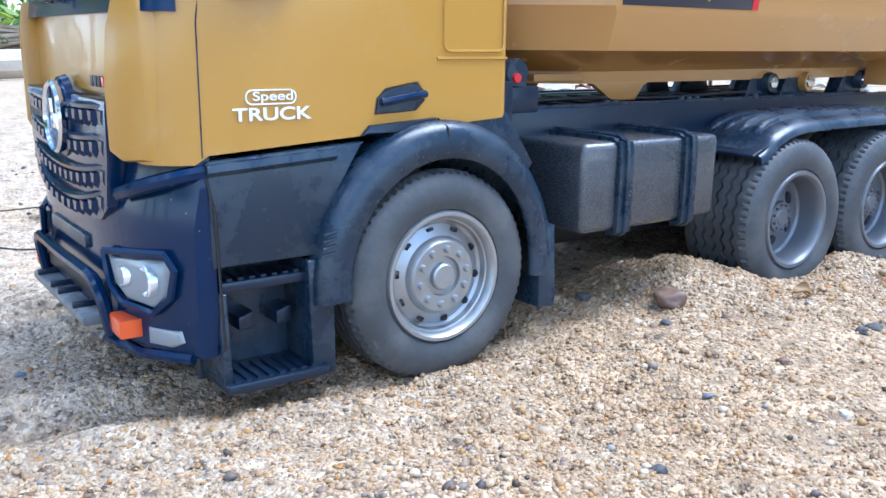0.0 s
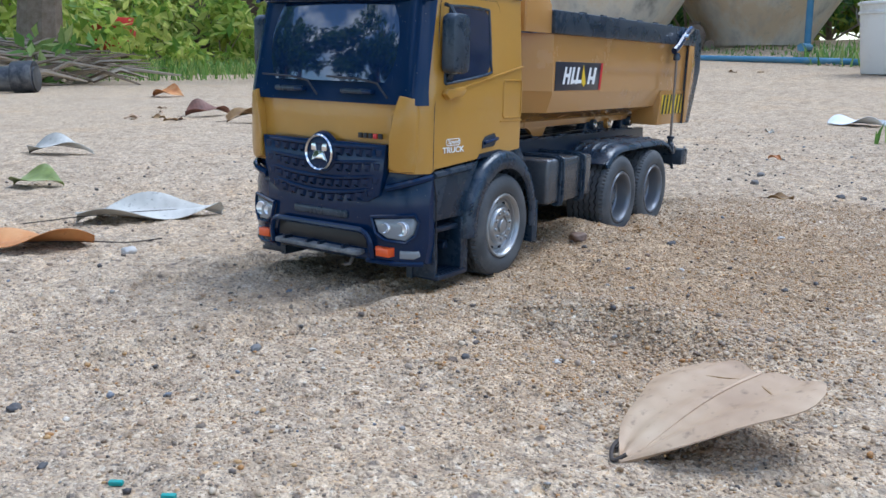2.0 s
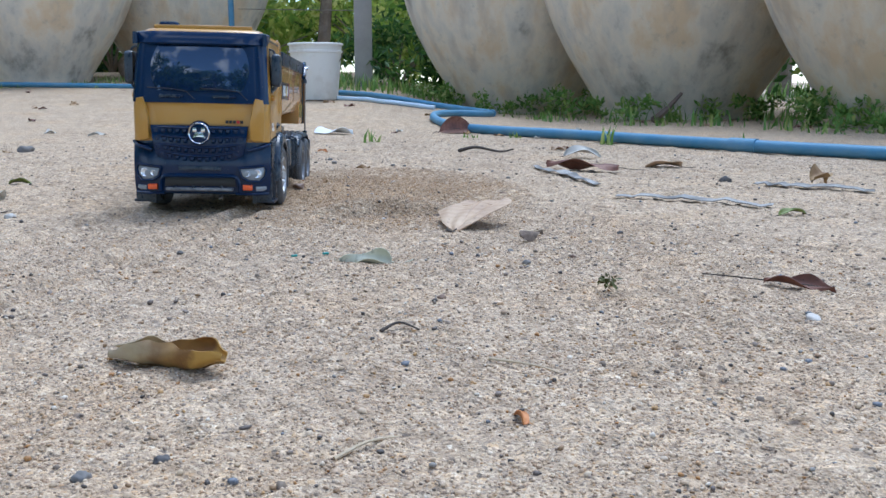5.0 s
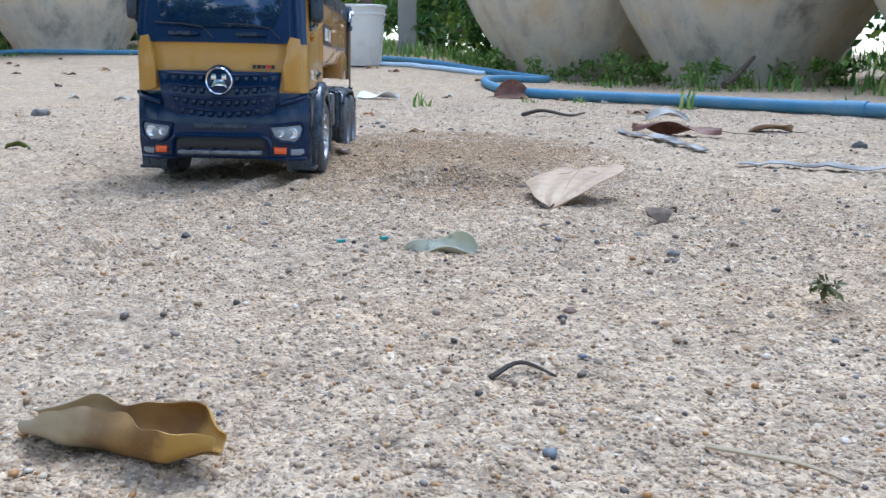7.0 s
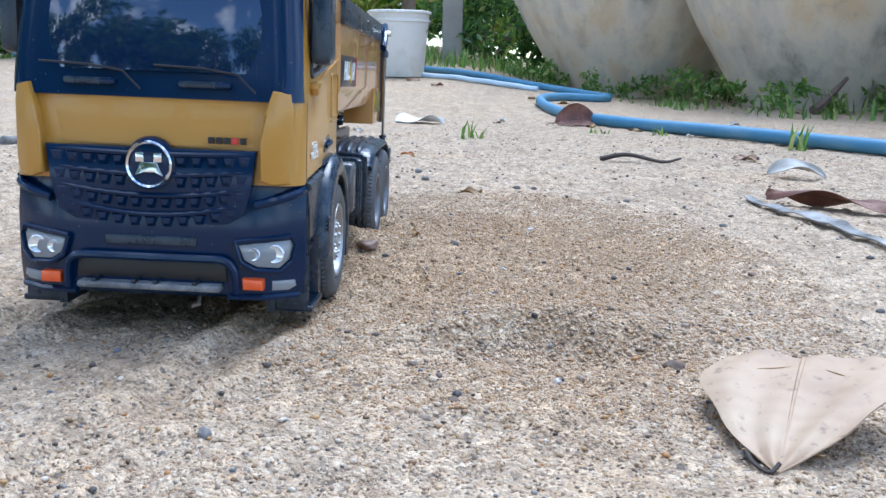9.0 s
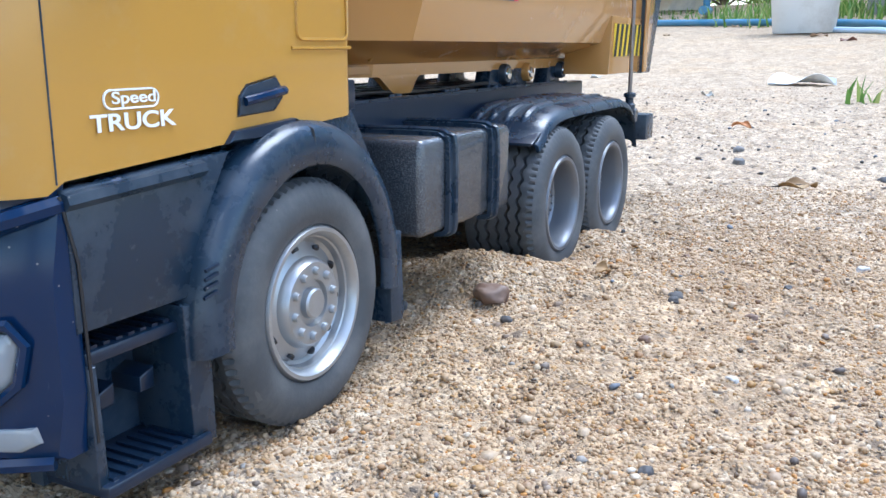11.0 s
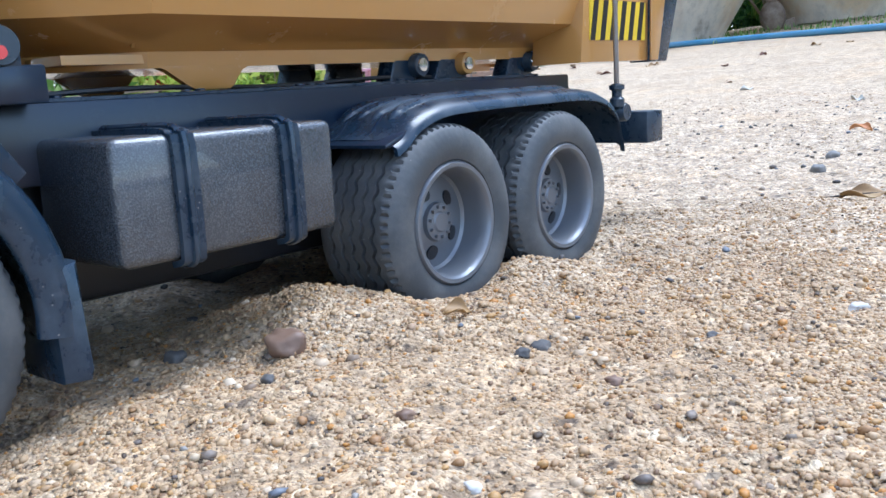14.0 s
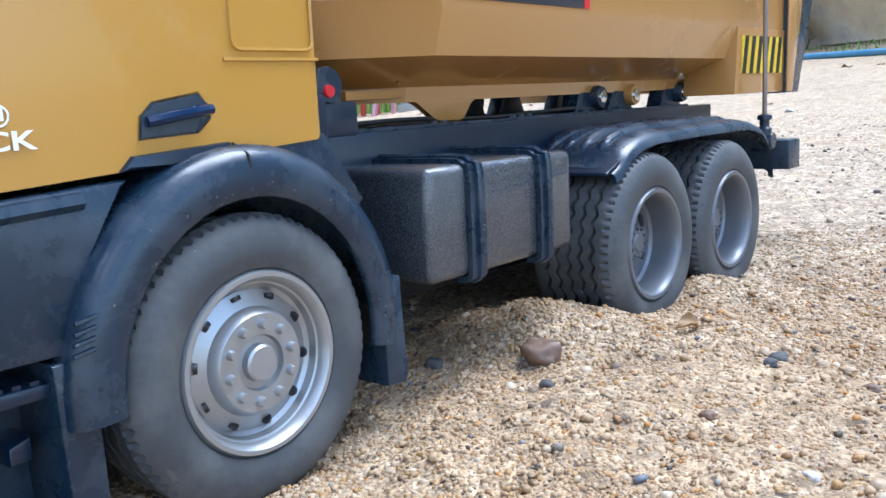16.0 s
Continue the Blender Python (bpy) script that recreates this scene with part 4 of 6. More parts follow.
# front wheel arches: ring sector with a flat flap behind
def arch(s):
    cy, cz = 0.122, 0.047
    ang = [radians(a) for a in range(-8, 187, 8)]
    prof = [(0.0555, 0.080), (0.0615, 0.0800), (0.0655, 0.083), (0.0655, 0.1005), (0.0630, 0.1045), (0.0580, 0.1062), (0.0515, 0.1064), (0.0500, 0.1052), (0.0500, 0.1030)]
    rows = []
    for a in ang:
        # the arch flattens a little at the top
        rows.append([(s * x, cy + r * math.cos(a) * 0.94, cz + r * math.sin(a)) for r, x in prof])
    bm = skin(rows)
    bmesh.ops.holes_fill(bm, edges=[e for e in bm.edges if e.is_boundary])
    ob = part("wheel_arch", solid(bm, 0.0015), M_BLACK, truck, "black front wheel arch", angle=50)
    bm = prism([(0.1735, 0.06), (0.1745, 0.0235), (0.184, 0.0225), (0.1845, 0.0265), (0.1835, 0.062)], s * 0.078, s * 0.105, "x", 0.0012)
    part("mud_flap", bm, M_BLACK, ob)
    part("arch_gap", tube([(s * 0.0975, 0.1215, 0.1128), (s * 0.1048, 0.1215, 0.1095), (s * 0.1058, 0.1215, 0.1042)], 0.0006, 5), M_BLACK_PRINT, ob)
    for k in range(4):
        z = 0.063 + k * 0.0028
        part("arch_rib", tube([(s * 0.1058, 0.0615 + k * 0.0004, z), (s * 0.1058, 0.0675 + k * 0.0004, z + 0.001)], 0.0007, 5), M_DUSTY_BLACK, ob)
    part("arch_dirt", prism([(0.084, 0.1075), (0.088, 0.1115), (0.12, 0.1135), (0.12, 0.1105), (0.1, 0.1085)], s * 0.085, s * 0.0992, "x", 0.001), M_DUSTY_BLACK, ob)
    part("side_skirt", prism([(0.0205, 0.062), (0.0205, 0.1015), (0.086, 0.1055), (0.072, 0.088), (0.0655, 0.062)], s * 0.09, s * 0.0982, "x", 0.0012), M_BLACK, ob)
    part("rear_skirt", prism([(0.122, 0.105), (0.122, 0.1115), (0.16, 0.1135), (0.176, 0.09), (0.17, 0.085)], s * 0.085, s * 0.0965, "x", 0.001), M_BLACK, ob)


for s in SIDES:
    arch(s)

# wheels
R = 0.046


def tyre(width, ribs, blocks):
    """A tyre about x, from 0 to -width, with zigzag grooves and notched shoulders."""
    n = 204
    prof = [(0.0285, -0.0015), (0.0295, 0.0008), (0.033, 0.0022), (0.038, 0.0022), (0.0425, 0.0004), (0.0448, -0.0014)]
    tread_in = -width + 0.002
    bm = bmesh.new()
    rings = []
    lines = [(r, x, 0, 0) for r, x in prof]
    span = (-0.003, tread_in)
    for k in range(ribs):
        a = span[0] + (span[1] - span[0]) * k / ribs
        b = span[0] + (span[1] - span[0]) * (k + 1) / ribs
        g = (b - a) * 0.155
        lines += [(R, a + g, 1, k)] + ([(R, a + g * 2.1, 1, k)] if k == 0 else []) + [(R, b - g, 1, k)]
        if k < ribs - 1:
            lines += [(R - 0.0034, b - g * 0.6, 2, k), (R - 0.0034, b + g * 0.6, 2, k)]
    lines += [(0.0445, -width, 0, 0), (0.03, -width - 0.001, 0, 0)]
    for j, (r, x, kind, k) in enumerate(lines):
        ring = []
        for i in range(n):
            a = 2 * math.pi * i / n
            rr, xx = r, x
            if kind:
                xx += 0.0010 * math.sin(2 * math.pi * i / 6) * (0 if (k == 0 and kind == 1 and x > span[0] - 0.002) else 1)
            if kind == 1 and x > span[0] - 0.0016 and blocks and i % 3 == 0:
                rr -= 0.0019
            if kind == 0 and abs(r - 0.0448) < 1e-6 and blocks and i % 3 == 0:
                rr -= 0.0008
            ring.append(bm.verts.new((xx, rr * math.cos(a), rr * math.sin(a))))
        rings.append(ring)
    for p, q in zip(rings, rings[1:]):
        for i in range(n):
            bm.faces.new((p[i], p[(i + 1) % n], q[(i + 1) % n], q[i]))
    return bm


def front_rim():
    return lathe([(0.0, 0.0012), (0.0050, 0.0012), (0.0057, 0.0005), (0.0060, -0.0018), (0.0083, -0.0020), (0.0088, -0.0002), (0.0152, 0.0), (0.0160, -0.0010), (0.0172, -0.0040), (0.0222, -0.0062), (0.0236, -0.0052), (0.0243, -0.0026), (0.0250, -0.0022), (0.0258, 0.0006), (0.0268, 0.0016), (0.0282, 0.0016), (0.0292, -0.0004), (0.0292, -0.012), (0.02, -0.02), (0.0, -0.02)], 56, "x")


def rear_rim():
    return lathe([(0.0, -0.0085), (0.0042, -0.0085), (0.005, -0.0095), (0.0088, -0.010), (0.0095, -0.0122), (0.0165, -0.0142), (0.0222, -0.0150), (0.0234, -0.0135), (0.0240, -0.004), (0.0247, -0.0012), (0.0254, 0.0006), (0.0262, 0.0014), (0.0280, 0.0016), (0.0292, -0.0004), (0.0292, -0.024), (0.0, -0.03)], 56, "x")


def wheel_parts(front):
    w = new("wheel")
    w.empty_display_size = 0.02
    holder = part("tyre", tyre(0.029 if front else 0.0445, 4 if front else 6, True), M_RUBBER, w, "dusty grey-black rubber tyre", angle=40)
    rim = part("rim", front_rim() if front else rear_rim(), M_SILVER if front else M_SILVER_GREY, w, "silver plastic rim")
    for k in range(10):
        a = 2 * math.pi * k / 10
        if front:
            part("wheel_nut", lathe([(0, 0.0022), (0.0012, 0.0022), (0.0017, 0.0008), (0.0018, -0.001)], 10, "x"), M_SILVER, rim, at=pose(-0.0004, 0.0121 * math.cos(a), 0.0121 * math.sin(a)))
        else:
            part("wheel_nut", lathe([(0, 0.001), (0.0007, 0.001), (0.001, -0.001)], 8, "x"), M_SILVER_GREY, rim, at=pose(-0.0092, 0.0071 * math.cos(a), 0.0073 * math.sin(a)))
        b = a + math.pi / 10
        if front:
            part("hand_hole", lathe([(0, 0.0004), (0.0016, 0.0003), (0.0018, -0.001)], 12, "x"), M_BLACK_PRINT, rim, at=pose(-0.0051, 0.0201 * math.cos(b), 0.0201 * math.sin(b)) @ Euler((b, 0, 0)).to_matrix().to_4x4() @ Euler((0, 0, radians(-62))).to_matrix().to_4x4())
        elif k % 2 == 0:
            part("hand_hole", lathe([(0, 0.0006), (0.0036, 0.0005), (0.0038, -0.001)], 14, "x"), M_BLACK_PRINT, rim, at=pose(-0.0135, 0.0145 * math.cos(b), 0.0150 * math.sin(b)) @ Euler((b, 0, 0)).to_matrix().to_4x4() @ Euler((0, 0, radians(18))).to_matrix().to_4x4())
    return w


def fit_wheel(src, s, x, y, spin):
    m = pose(s * x, y, R, 0, 0, 0 if s > 0 else 180) @ pose(0, 0, 0, spin, 0, 0)
    made = copy_thing(src, m)
    made.parent = truck
    made.matrix_basis = m
    return made


wf, wr = wheel_parts(True), wheel_parts(False)
for s in SIDES:
    fit_wheel(wf, s, 0.1035, 0.121, 11)
    fit_wheel(wr, s, 0.1112, 0.3645, 25)
    fit_wheel(wr, s, 0.1116, 0.4595, 61)
for src in (wf, wr):
    for o in (*src.children_recursive, src):
        bpy.data.objects.remove(o)
for y in (0.121, 0.3645, 0.4595):
    part("axle", tube([(-0.075, y, R), (0.075, y, R)], 0.005, 10), M_STEEL, truck)

# chassis
frame_rail = part("chassis", box(-0.05, 0.05, 0.10, 0.56, 0.0835, 0.1085, 0.0015), M_BLACK, truck, "dusty black chassis frame")
for s in SIDES:
    part("rail", box(*sorted((s * 0.047, s * 0.0565)), 0.165, 0.555, 0.082, 0.1115, 0.0014), M_DUSTY_BLACK, frame_rail)
    part("rail_lip", tube([(s * 0.055, 0.17, 0.1118), (s * 0.055, 0.52, 0.1118)], 0.0011, 5), M_BLACK, frame_rail)
part("underbody", box(-0.045, 0.045, 0.06, 0.54, 0.034, 0.088, 0.004), M_BLACK_PRINT, frame_rail)
part("deck", box(-0.046, 0.046, 0.17, 0.55, 0.108, 0.1105, 0.001), M_DUSTY_BLACK, frame_rail)
for k in range(14):
    y = 0.2 + k * 0.022
    part("deck_lug", box(-0.03, 0.05, y, y + 0.006, 0.110, 0.1118, 0.0005), M_DUSTY_BLACK, frame_rail)
for y in (0.205, 0.212, 0.268, 0.275, 0.33, 0.337, 0.344, 0.40):
    part("deck_stud", lathe([(0, 0.0022), (0.0022, 0.002), (0.0026, 0.0)], 10, "z"), M_DUSTY_BLACK, frame_rail, at=pose(0.049, y, 0.1116))
part("deck_cable", tube(smooth_line([(0.044, 0.19, 0.1135), (0.047, 0.25, 0.1150), (0.043, 0.32, 0.1132), (0.046, 0.39, 0.1148), (0.042, 0.45, 0.1135)], 5), 0.0011, 6), M_BLACK_PRINT, frame_rail, "thin black cable along the deck")
part("cab_mount", box(-0.05, 0.052, 0.158, 0.186, 0.098, 0.1245, 0.002), M_DUSTY_BLACK, frame_rail)
part("cab_mount", box(0.052, 0.080, 0.1665, 0.1765, 0.092, 0.1265, 0.0012), M_DUSTY_BLACK, frame_rail)
lock = part("cab_lock", lathe([(0, 0.004), (0.0062, 0.004), (0.0068, 0.003), (0.0068, -0.004)], 28, "x"), M_BLACK, frame_rail, "black round cab lock", at=pose(0.070, 0.1835, 0.1300))
part("lock_base", box(-0.015, 0.003, -0.0055, 0.0145, -0.019, -0.0062, 0.001), M_DUSTY_BLACK, lock)
part("lock_base", box(-0.004, 0.0028, -0.0066, 0.0066, -0.0075, 0.0, 0.0006), M_BLACK, lock)
part("lock_button", lathe([(0, 0.0015), (0.0022, 0.0015), (0.0026, -0.001)], 16, "x"), M_RED, lock, "red round button", at=pose(0.004, -0.001, -0.0022))
# knobbly air filter and a red strip between cab and tipper body
air = part("air_filter", box(0.02, 0.070, 0.1635, 0.1775, 0.126, 0.24, 0.0015), M_BLACK, frame_rail, "black knobbly air filter column")
knob = mesh_of("filter_knob", box(-0.0006, 0.0012, -0.0011, 0.0011, -0.0016, 0.0016, 0.0004), M_BLACK)
for r in range(24):
    for c in range(4):
        o = new("filter_knob", knob)
        o.parent = air
        o.matrix_basis = pose(0.0702, 0.1652 + c * 0.0034 + (r % 2) * 0.0008, 0.1295 + r * 0.0046)
part("red_strip", box(0.056, 0.0625, 0.1785, 0.1835, 0.1365, 0.235, 0.0008), M_RED, frame_rail, "dull red plastic strip")

# fuel tank with two straps
tank = part("fuel_tank", box(0.052, 0.1065, 0.1985, 0.2960, 0.0550, 0.0985, 0.0036, segments=3), M_TANK, truck, "black pebbled plastic fuel tank")
for y in (0.2245, 0.2715):
    sec = [(0.056, 0.1), (0.098, 0.1005), (0.1055, 0.0985), (0.1088, 0.0945), (0.109, 0.0595), (0.107, 0.0535), (0.101, 0.052)]
    line = [(p.x, p.y) for p in smooth_line([(a, b, 0) for a, b in sec], 3)]
    band = skin([[(x, y - 0.0046, z), (x, y - 0.0022, z), (x, y + 0.0022, z), (x, y + 0.0046, z)] for x, z in line])
    part("tank_strap", solid(band, 0.0022), M_BLACK, tank, angle=50)
    part("strap_ridge", tube([(x + 0.0006, y, z + 0.0004) for x, z in line], 0.0014, 6), M_BLACK, tank)
part("battery_box", box(-0.1065, -0.052, 0.1985, 0.2945, 0.0585, 0.0985, 0.0055, segments=3), M_TANK, truck, "black plastic side box")

# rear mudguards: one long shell a side with moulded ribs
def guard(s):
    line = smooth_line([(0.3305, 0.0865, 0), (0.337, 0.0895, 0), (0.346, 0.0960, 0), (0.362, 0.1010, 0), (0.385, 0.1025, 0), (0.44, 0.1030, 0), (0.49, 0.1025, 0), (0.512, 0.0985, 0), (0.526, 0.0885, 0), (0.5325, 0.0700, 0)], 5)
    rows = [[(s * x, p.x, p.y + dz) for x, dz in ((0.056, 0.0), (0.075, 0.001), (0.098, 0.0005), (0.104, -0.0006), (0.1085, -0.003), (0.1095, -0.0065), (0.1075, -0.0065))] for p in line]
    ob = part("mudguard", solid(skin(rows), 0.0018), M_BLACK, truck, "black ribbed rear mudguard", angle=50)
    for x in (0.0615, 0.0715, 0.0815, 0.0925):
        run = line[9:32]
        part("guard_rib", tube([(s * x, p.x, p.y - 0.0012) for p in run], 0.0040, 10, taper=[0.35, 0.75, 0.95] + [1] * (len(run) - 5) + [0.7, 0.3]), M_BLACK, ob)
    for x in (0.0665, 0.0765, 0.087):
        part("guard_crease", tube([(s * x, p.x, p.y + 0.0004) for p in line[:12]], 0.0007, 5), M_DUSTY_BLACK, ob)
    part("guard_front", prism([(0.3262, 0.0838), (0.3262, 0.0852), (0.345, 0.0925), (0.35, 0.0910), (0.336, 0.0845)], s * 0.056, s * 0.1065, "x", 0.0008), M_DUSTY_BLACK, ob)
    return ob


for s in SIDES:
    guard(s)
part("rear_beam", box(-0.1075, 0.1075, 0.566, 0.5875, 0.0655, 0.0855, 0.0012), M_BLACK, truck, "black rear under-run beam")
for s in SIDES:
    part("beam_bracket", box(*sorted((s * 0.04, s * 0.052)), 0.545, 0.568, 0.068, 0.1, 0.001), M_BLACK, truck)

# tipper body: plan with chamfered front corners, a sloping belly and a boxed tail
def bed_plan(w, y0, y1, ch):
    return [(w, y1), (w, y0 + ch), (w - ch * 0.85, y0), (-w + ch * 0.85, y0), (-w, y0 + ch), (-w, y1)]


BED = [(0.1225, 0.0485, 0.216), (0.129, 0.0495, 0.212), (0.1312, 0.054, 0.206), (0.1405, 0.0838, 0.188), (0.1585, 0.0905, 0.176), (0.162, 0.0915, 0.174), (0.2165, 0.0915, 0.172)]
rows = []
for z, w, y0 in BED:
    ch = 0.058 if z > 0.15 else 0.058 - (0.158 - z) * 0.6
    rows.append([(x, y, z) for x, y in bed_plan(w, y0, 0.625, ch)])
bm = skin(rows)
bm.faces.new([bm.verts.new(v) for v in rows[0]])
bm2 = solid(bm, 0.0025)
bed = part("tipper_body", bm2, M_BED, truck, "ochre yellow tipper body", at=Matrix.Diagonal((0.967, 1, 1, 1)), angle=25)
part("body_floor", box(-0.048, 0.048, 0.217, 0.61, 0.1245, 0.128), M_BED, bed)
head = [(-0.0915, 0.2165), (-0.0915, 0.247), (-0.086, 0.2535), (0.086, 0.2535), (0.0915, 0.247), (0.0915, 0.2165)]
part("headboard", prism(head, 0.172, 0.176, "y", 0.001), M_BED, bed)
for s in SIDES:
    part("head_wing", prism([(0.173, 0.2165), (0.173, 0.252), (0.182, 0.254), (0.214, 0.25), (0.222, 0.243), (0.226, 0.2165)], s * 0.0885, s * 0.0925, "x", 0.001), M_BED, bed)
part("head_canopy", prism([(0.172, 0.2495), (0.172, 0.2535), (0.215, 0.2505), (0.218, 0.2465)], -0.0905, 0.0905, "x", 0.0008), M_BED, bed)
for s in SIDES:
    rail = part("side_rail", box(*sorted((s * 0.0865, s * 0.0965)), 0.223, 0.628, 0.2165, 0.2385, 0.0015), M_BLACK, bed, "black top rail of the tipper body")
    for k in range(5):
        part("rail_bolt", lathe([(0, 0.0012), (0.0016, 0.001), (0.0018, -0.001)], 10, "x"), M_BLACK, rail, at=pose(s * 0.0965, 0.245 + k * 0.078, 0.229, 0, 0, 0 if s > 0 else 180))
    for k in range(6):
        part("rail_hook", box(*sorted((s * 0.0875, s * 0.0905)), 0.29 + k * 0.05, 0.303 + k * 0.05, 0.238, 0.2405, 0.0006), M_BLACK, rail)
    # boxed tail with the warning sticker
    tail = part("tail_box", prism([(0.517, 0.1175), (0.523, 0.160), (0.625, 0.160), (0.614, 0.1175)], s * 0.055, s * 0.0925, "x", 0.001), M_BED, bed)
    stk = [(0.527, 0.1305), (0.528, 0.1545), (0.600, 0.1545), (0.598, 0.1305)]
    sticker = part("warning_sticker", prism(stk, s * 0.0922, s * 0.0929, "x"), M_YELLOW_PRINT, tail, "yellow and black striped warning sticker")
    for k in range(6):
        y = 0.5305 + k * 0.0118
        part("stripe", prism([(y - 0.003, 0.1305), (y + 0.003, 0.1545), (y + 0.0085, 0.1545), (y + 0.0025, 0.1305)], s * 0.0926, s * 0.0932, "x"), M_BLACK_PRINT, sticker, smooth=False)
    post = part("tail_post", prism([(0.602, 0.1165), (0.608, 0.2385), (0.64, 0.2385), (0.652, 0.225), (0.655, 0.185), (0.626, 0.1165)], s * 0.078, s * 0.0955, "x", 0.0015), M_BLACK, bed, "black tailgate post")
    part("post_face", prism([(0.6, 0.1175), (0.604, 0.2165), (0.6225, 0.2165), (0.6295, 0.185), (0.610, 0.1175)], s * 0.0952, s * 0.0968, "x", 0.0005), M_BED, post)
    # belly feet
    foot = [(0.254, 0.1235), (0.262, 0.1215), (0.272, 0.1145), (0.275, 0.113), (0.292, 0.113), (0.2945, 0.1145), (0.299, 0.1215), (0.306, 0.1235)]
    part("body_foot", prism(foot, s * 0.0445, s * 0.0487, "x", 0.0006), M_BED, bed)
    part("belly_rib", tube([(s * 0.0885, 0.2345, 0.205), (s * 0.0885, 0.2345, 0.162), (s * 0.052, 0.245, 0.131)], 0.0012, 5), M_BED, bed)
    # hydraulic stay with its ball joints and catch
    stay = part("tail_stay", tube([(s * 0.1035, 0.5405, 0.096), (s * 0.1035, 0.5405, 0.202)], 0.0017, 8), M_STEEL, bed, "thin steel stay rod")
    part("stay_joint", lathe([(0, -0.004), (0.0046, -0.004), (0.0048, 0.0005), (0.0032, 0.002), (0.0034, 0.006), (0.005, 0.0065), (0.005, 0.009), (0.0022, 0.010), (0, 0.010)], 14, "z"), M_BLACK, stay, at=pose(s * 0.1035, 0.5405, 0.094))
    part("stay_pivot", lathe([(0, 0.005), (0.005, 0.005), (0.0058, 0.003), (0.0058, -0.003)], 18, "x"), M_BLACK, stay, at=pose(s * 0.1035, 0.5445, 0.0865, 0, 0, 0 if s > 0 else 180))
    part("stay_joint", lathe([(0, -0.004), (0.0042, -0.003), (0.0048, 0.002), (0.003, 0.006), (0, 0.006)], 14, "z"), M_BLACK, stay, at=pose(s * 0.1035, 0.5405, 0.2))
    catch = part("tail_catch", tube(smooth_line([(s * 0.1015, 0.535, 0.208), (s * 0.1015, 0.55, 0.215), (s * 0.1, 0.575, 0.229), (s * 0.097, 0.602, 0.2375)], 5), 0.0042, 8), M_BLACK_GLOSS, bed, "black tailgate catch")
    part("catch_pin", lathe([(0, 0.003), (0.0035, 0.003), (0.004, -0.003)], 12, "x"), M_CHROME, catch, at=pose(s * 0.105, 0.568, 0.226, 0, 0, 0 if s > 0 else 180))
    # brand plate as plain bars
    plt = part("logo_plate", prism([(0.2365, 0.1625), (0.2365, 0.1905), (0.3415, 0.1905), (0.3415, 0.1625)], s * 0.0915, s * 0.0922, "x", 0.0002), M_NAVY_PRINT, bed, "navy sticker with white bars and a yellow bolt")
    part("logo_edge", prism([(0.337, 0.1625), (0.3415, 0.1905), (0.3465, 0.1905), (0.342, 0.1625)], s * 0.0916, s * 0.0924, "x"), M_RED, plt)
    for y, w in ((0.252, 0.004), (0.262, 0.004), (0.2695, 0.0045), (0.2805, 0.004), (0.3085, 0.0045), (0.320, 0.0055)):
        part("logo_bar", prism([(y, 0.1685), (y + 0.005, 0.1855), (y + w + 0.005, 0.1855), (y + w, 0.1685)], s * 0.0919, s * 0.0926, "x"), M_WHITE_PRINT, plt)
    for y0, y1, z in ((0.254, 0.266, 0.1755), (0.2705, 0.283, 0.1695), (0.283, 0.296, 0.1695), (0.311, 0.325, 0.173)):
        part("logo_bar", prism([(y0, z), (y0 + 0.001, z + 0.0035), (y1 + 0.001, z + 0.0035), (y1, z)], s * 0.0919, s * 0.09265, "x"), M_WHITE_PRINT, plt)
    part("logo_bolt", prism([(0.294, 0.1705), (0.298, 0.1875), (0.3045, 0.1695), (0.300, 0.166)], s * 0.0919, s * 0.0928, "x"), M_YELLOW_PRINT, plt)
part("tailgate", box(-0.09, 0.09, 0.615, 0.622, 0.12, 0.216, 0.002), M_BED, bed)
# hinge brackets between body and chassis
for y, w in ((0.405, 0.012), (0.445, 0.016), (0.512, 0.016)):
    for s in SIDES:
        br = part("hinge_bracket", prism([(y - w, 0.110), (y - w * 0.5, 0.126), (y + w * 0.5, 0.126), (y + w, 0.110)], s * 0.036, s * 0.047, "x", 0.001), M_BLACK, truck)
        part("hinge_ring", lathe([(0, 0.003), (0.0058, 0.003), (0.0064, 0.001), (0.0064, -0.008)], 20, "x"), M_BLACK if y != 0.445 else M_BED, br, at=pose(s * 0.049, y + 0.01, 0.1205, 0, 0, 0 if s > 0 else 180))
        part("hinge_screw", lathe([(0, 0.0045), (0.0035, 0.004), (0.0042, 0.002)], 14, "x"), M_CHROME, br, at=pose(s * 0.049, y + 0.01, 0.1205, 0, 0, 0 if s > 0 else 180))
part("tow_hook", tube([(0.03, 0.0, 0.027), (0.03, -0.004, 0.022), (0.026, -0.006, 0.0215)], 0.0016, 6), M_STEEL, bumper)
part("air_hose", tube(smooth_line([(0.03, 0.166, 0.12), (0.036, 0.168, 0.16), (0.03, 0.166, 0.21)], 6), 0.003, 6), M_BLACK, truck)


# ---- the yard around ----
def set_at(x, y, rz=0.0, dz=0.0):
    return pose(x, y, ground_z(x, y) + dz, 0, 0, rz)


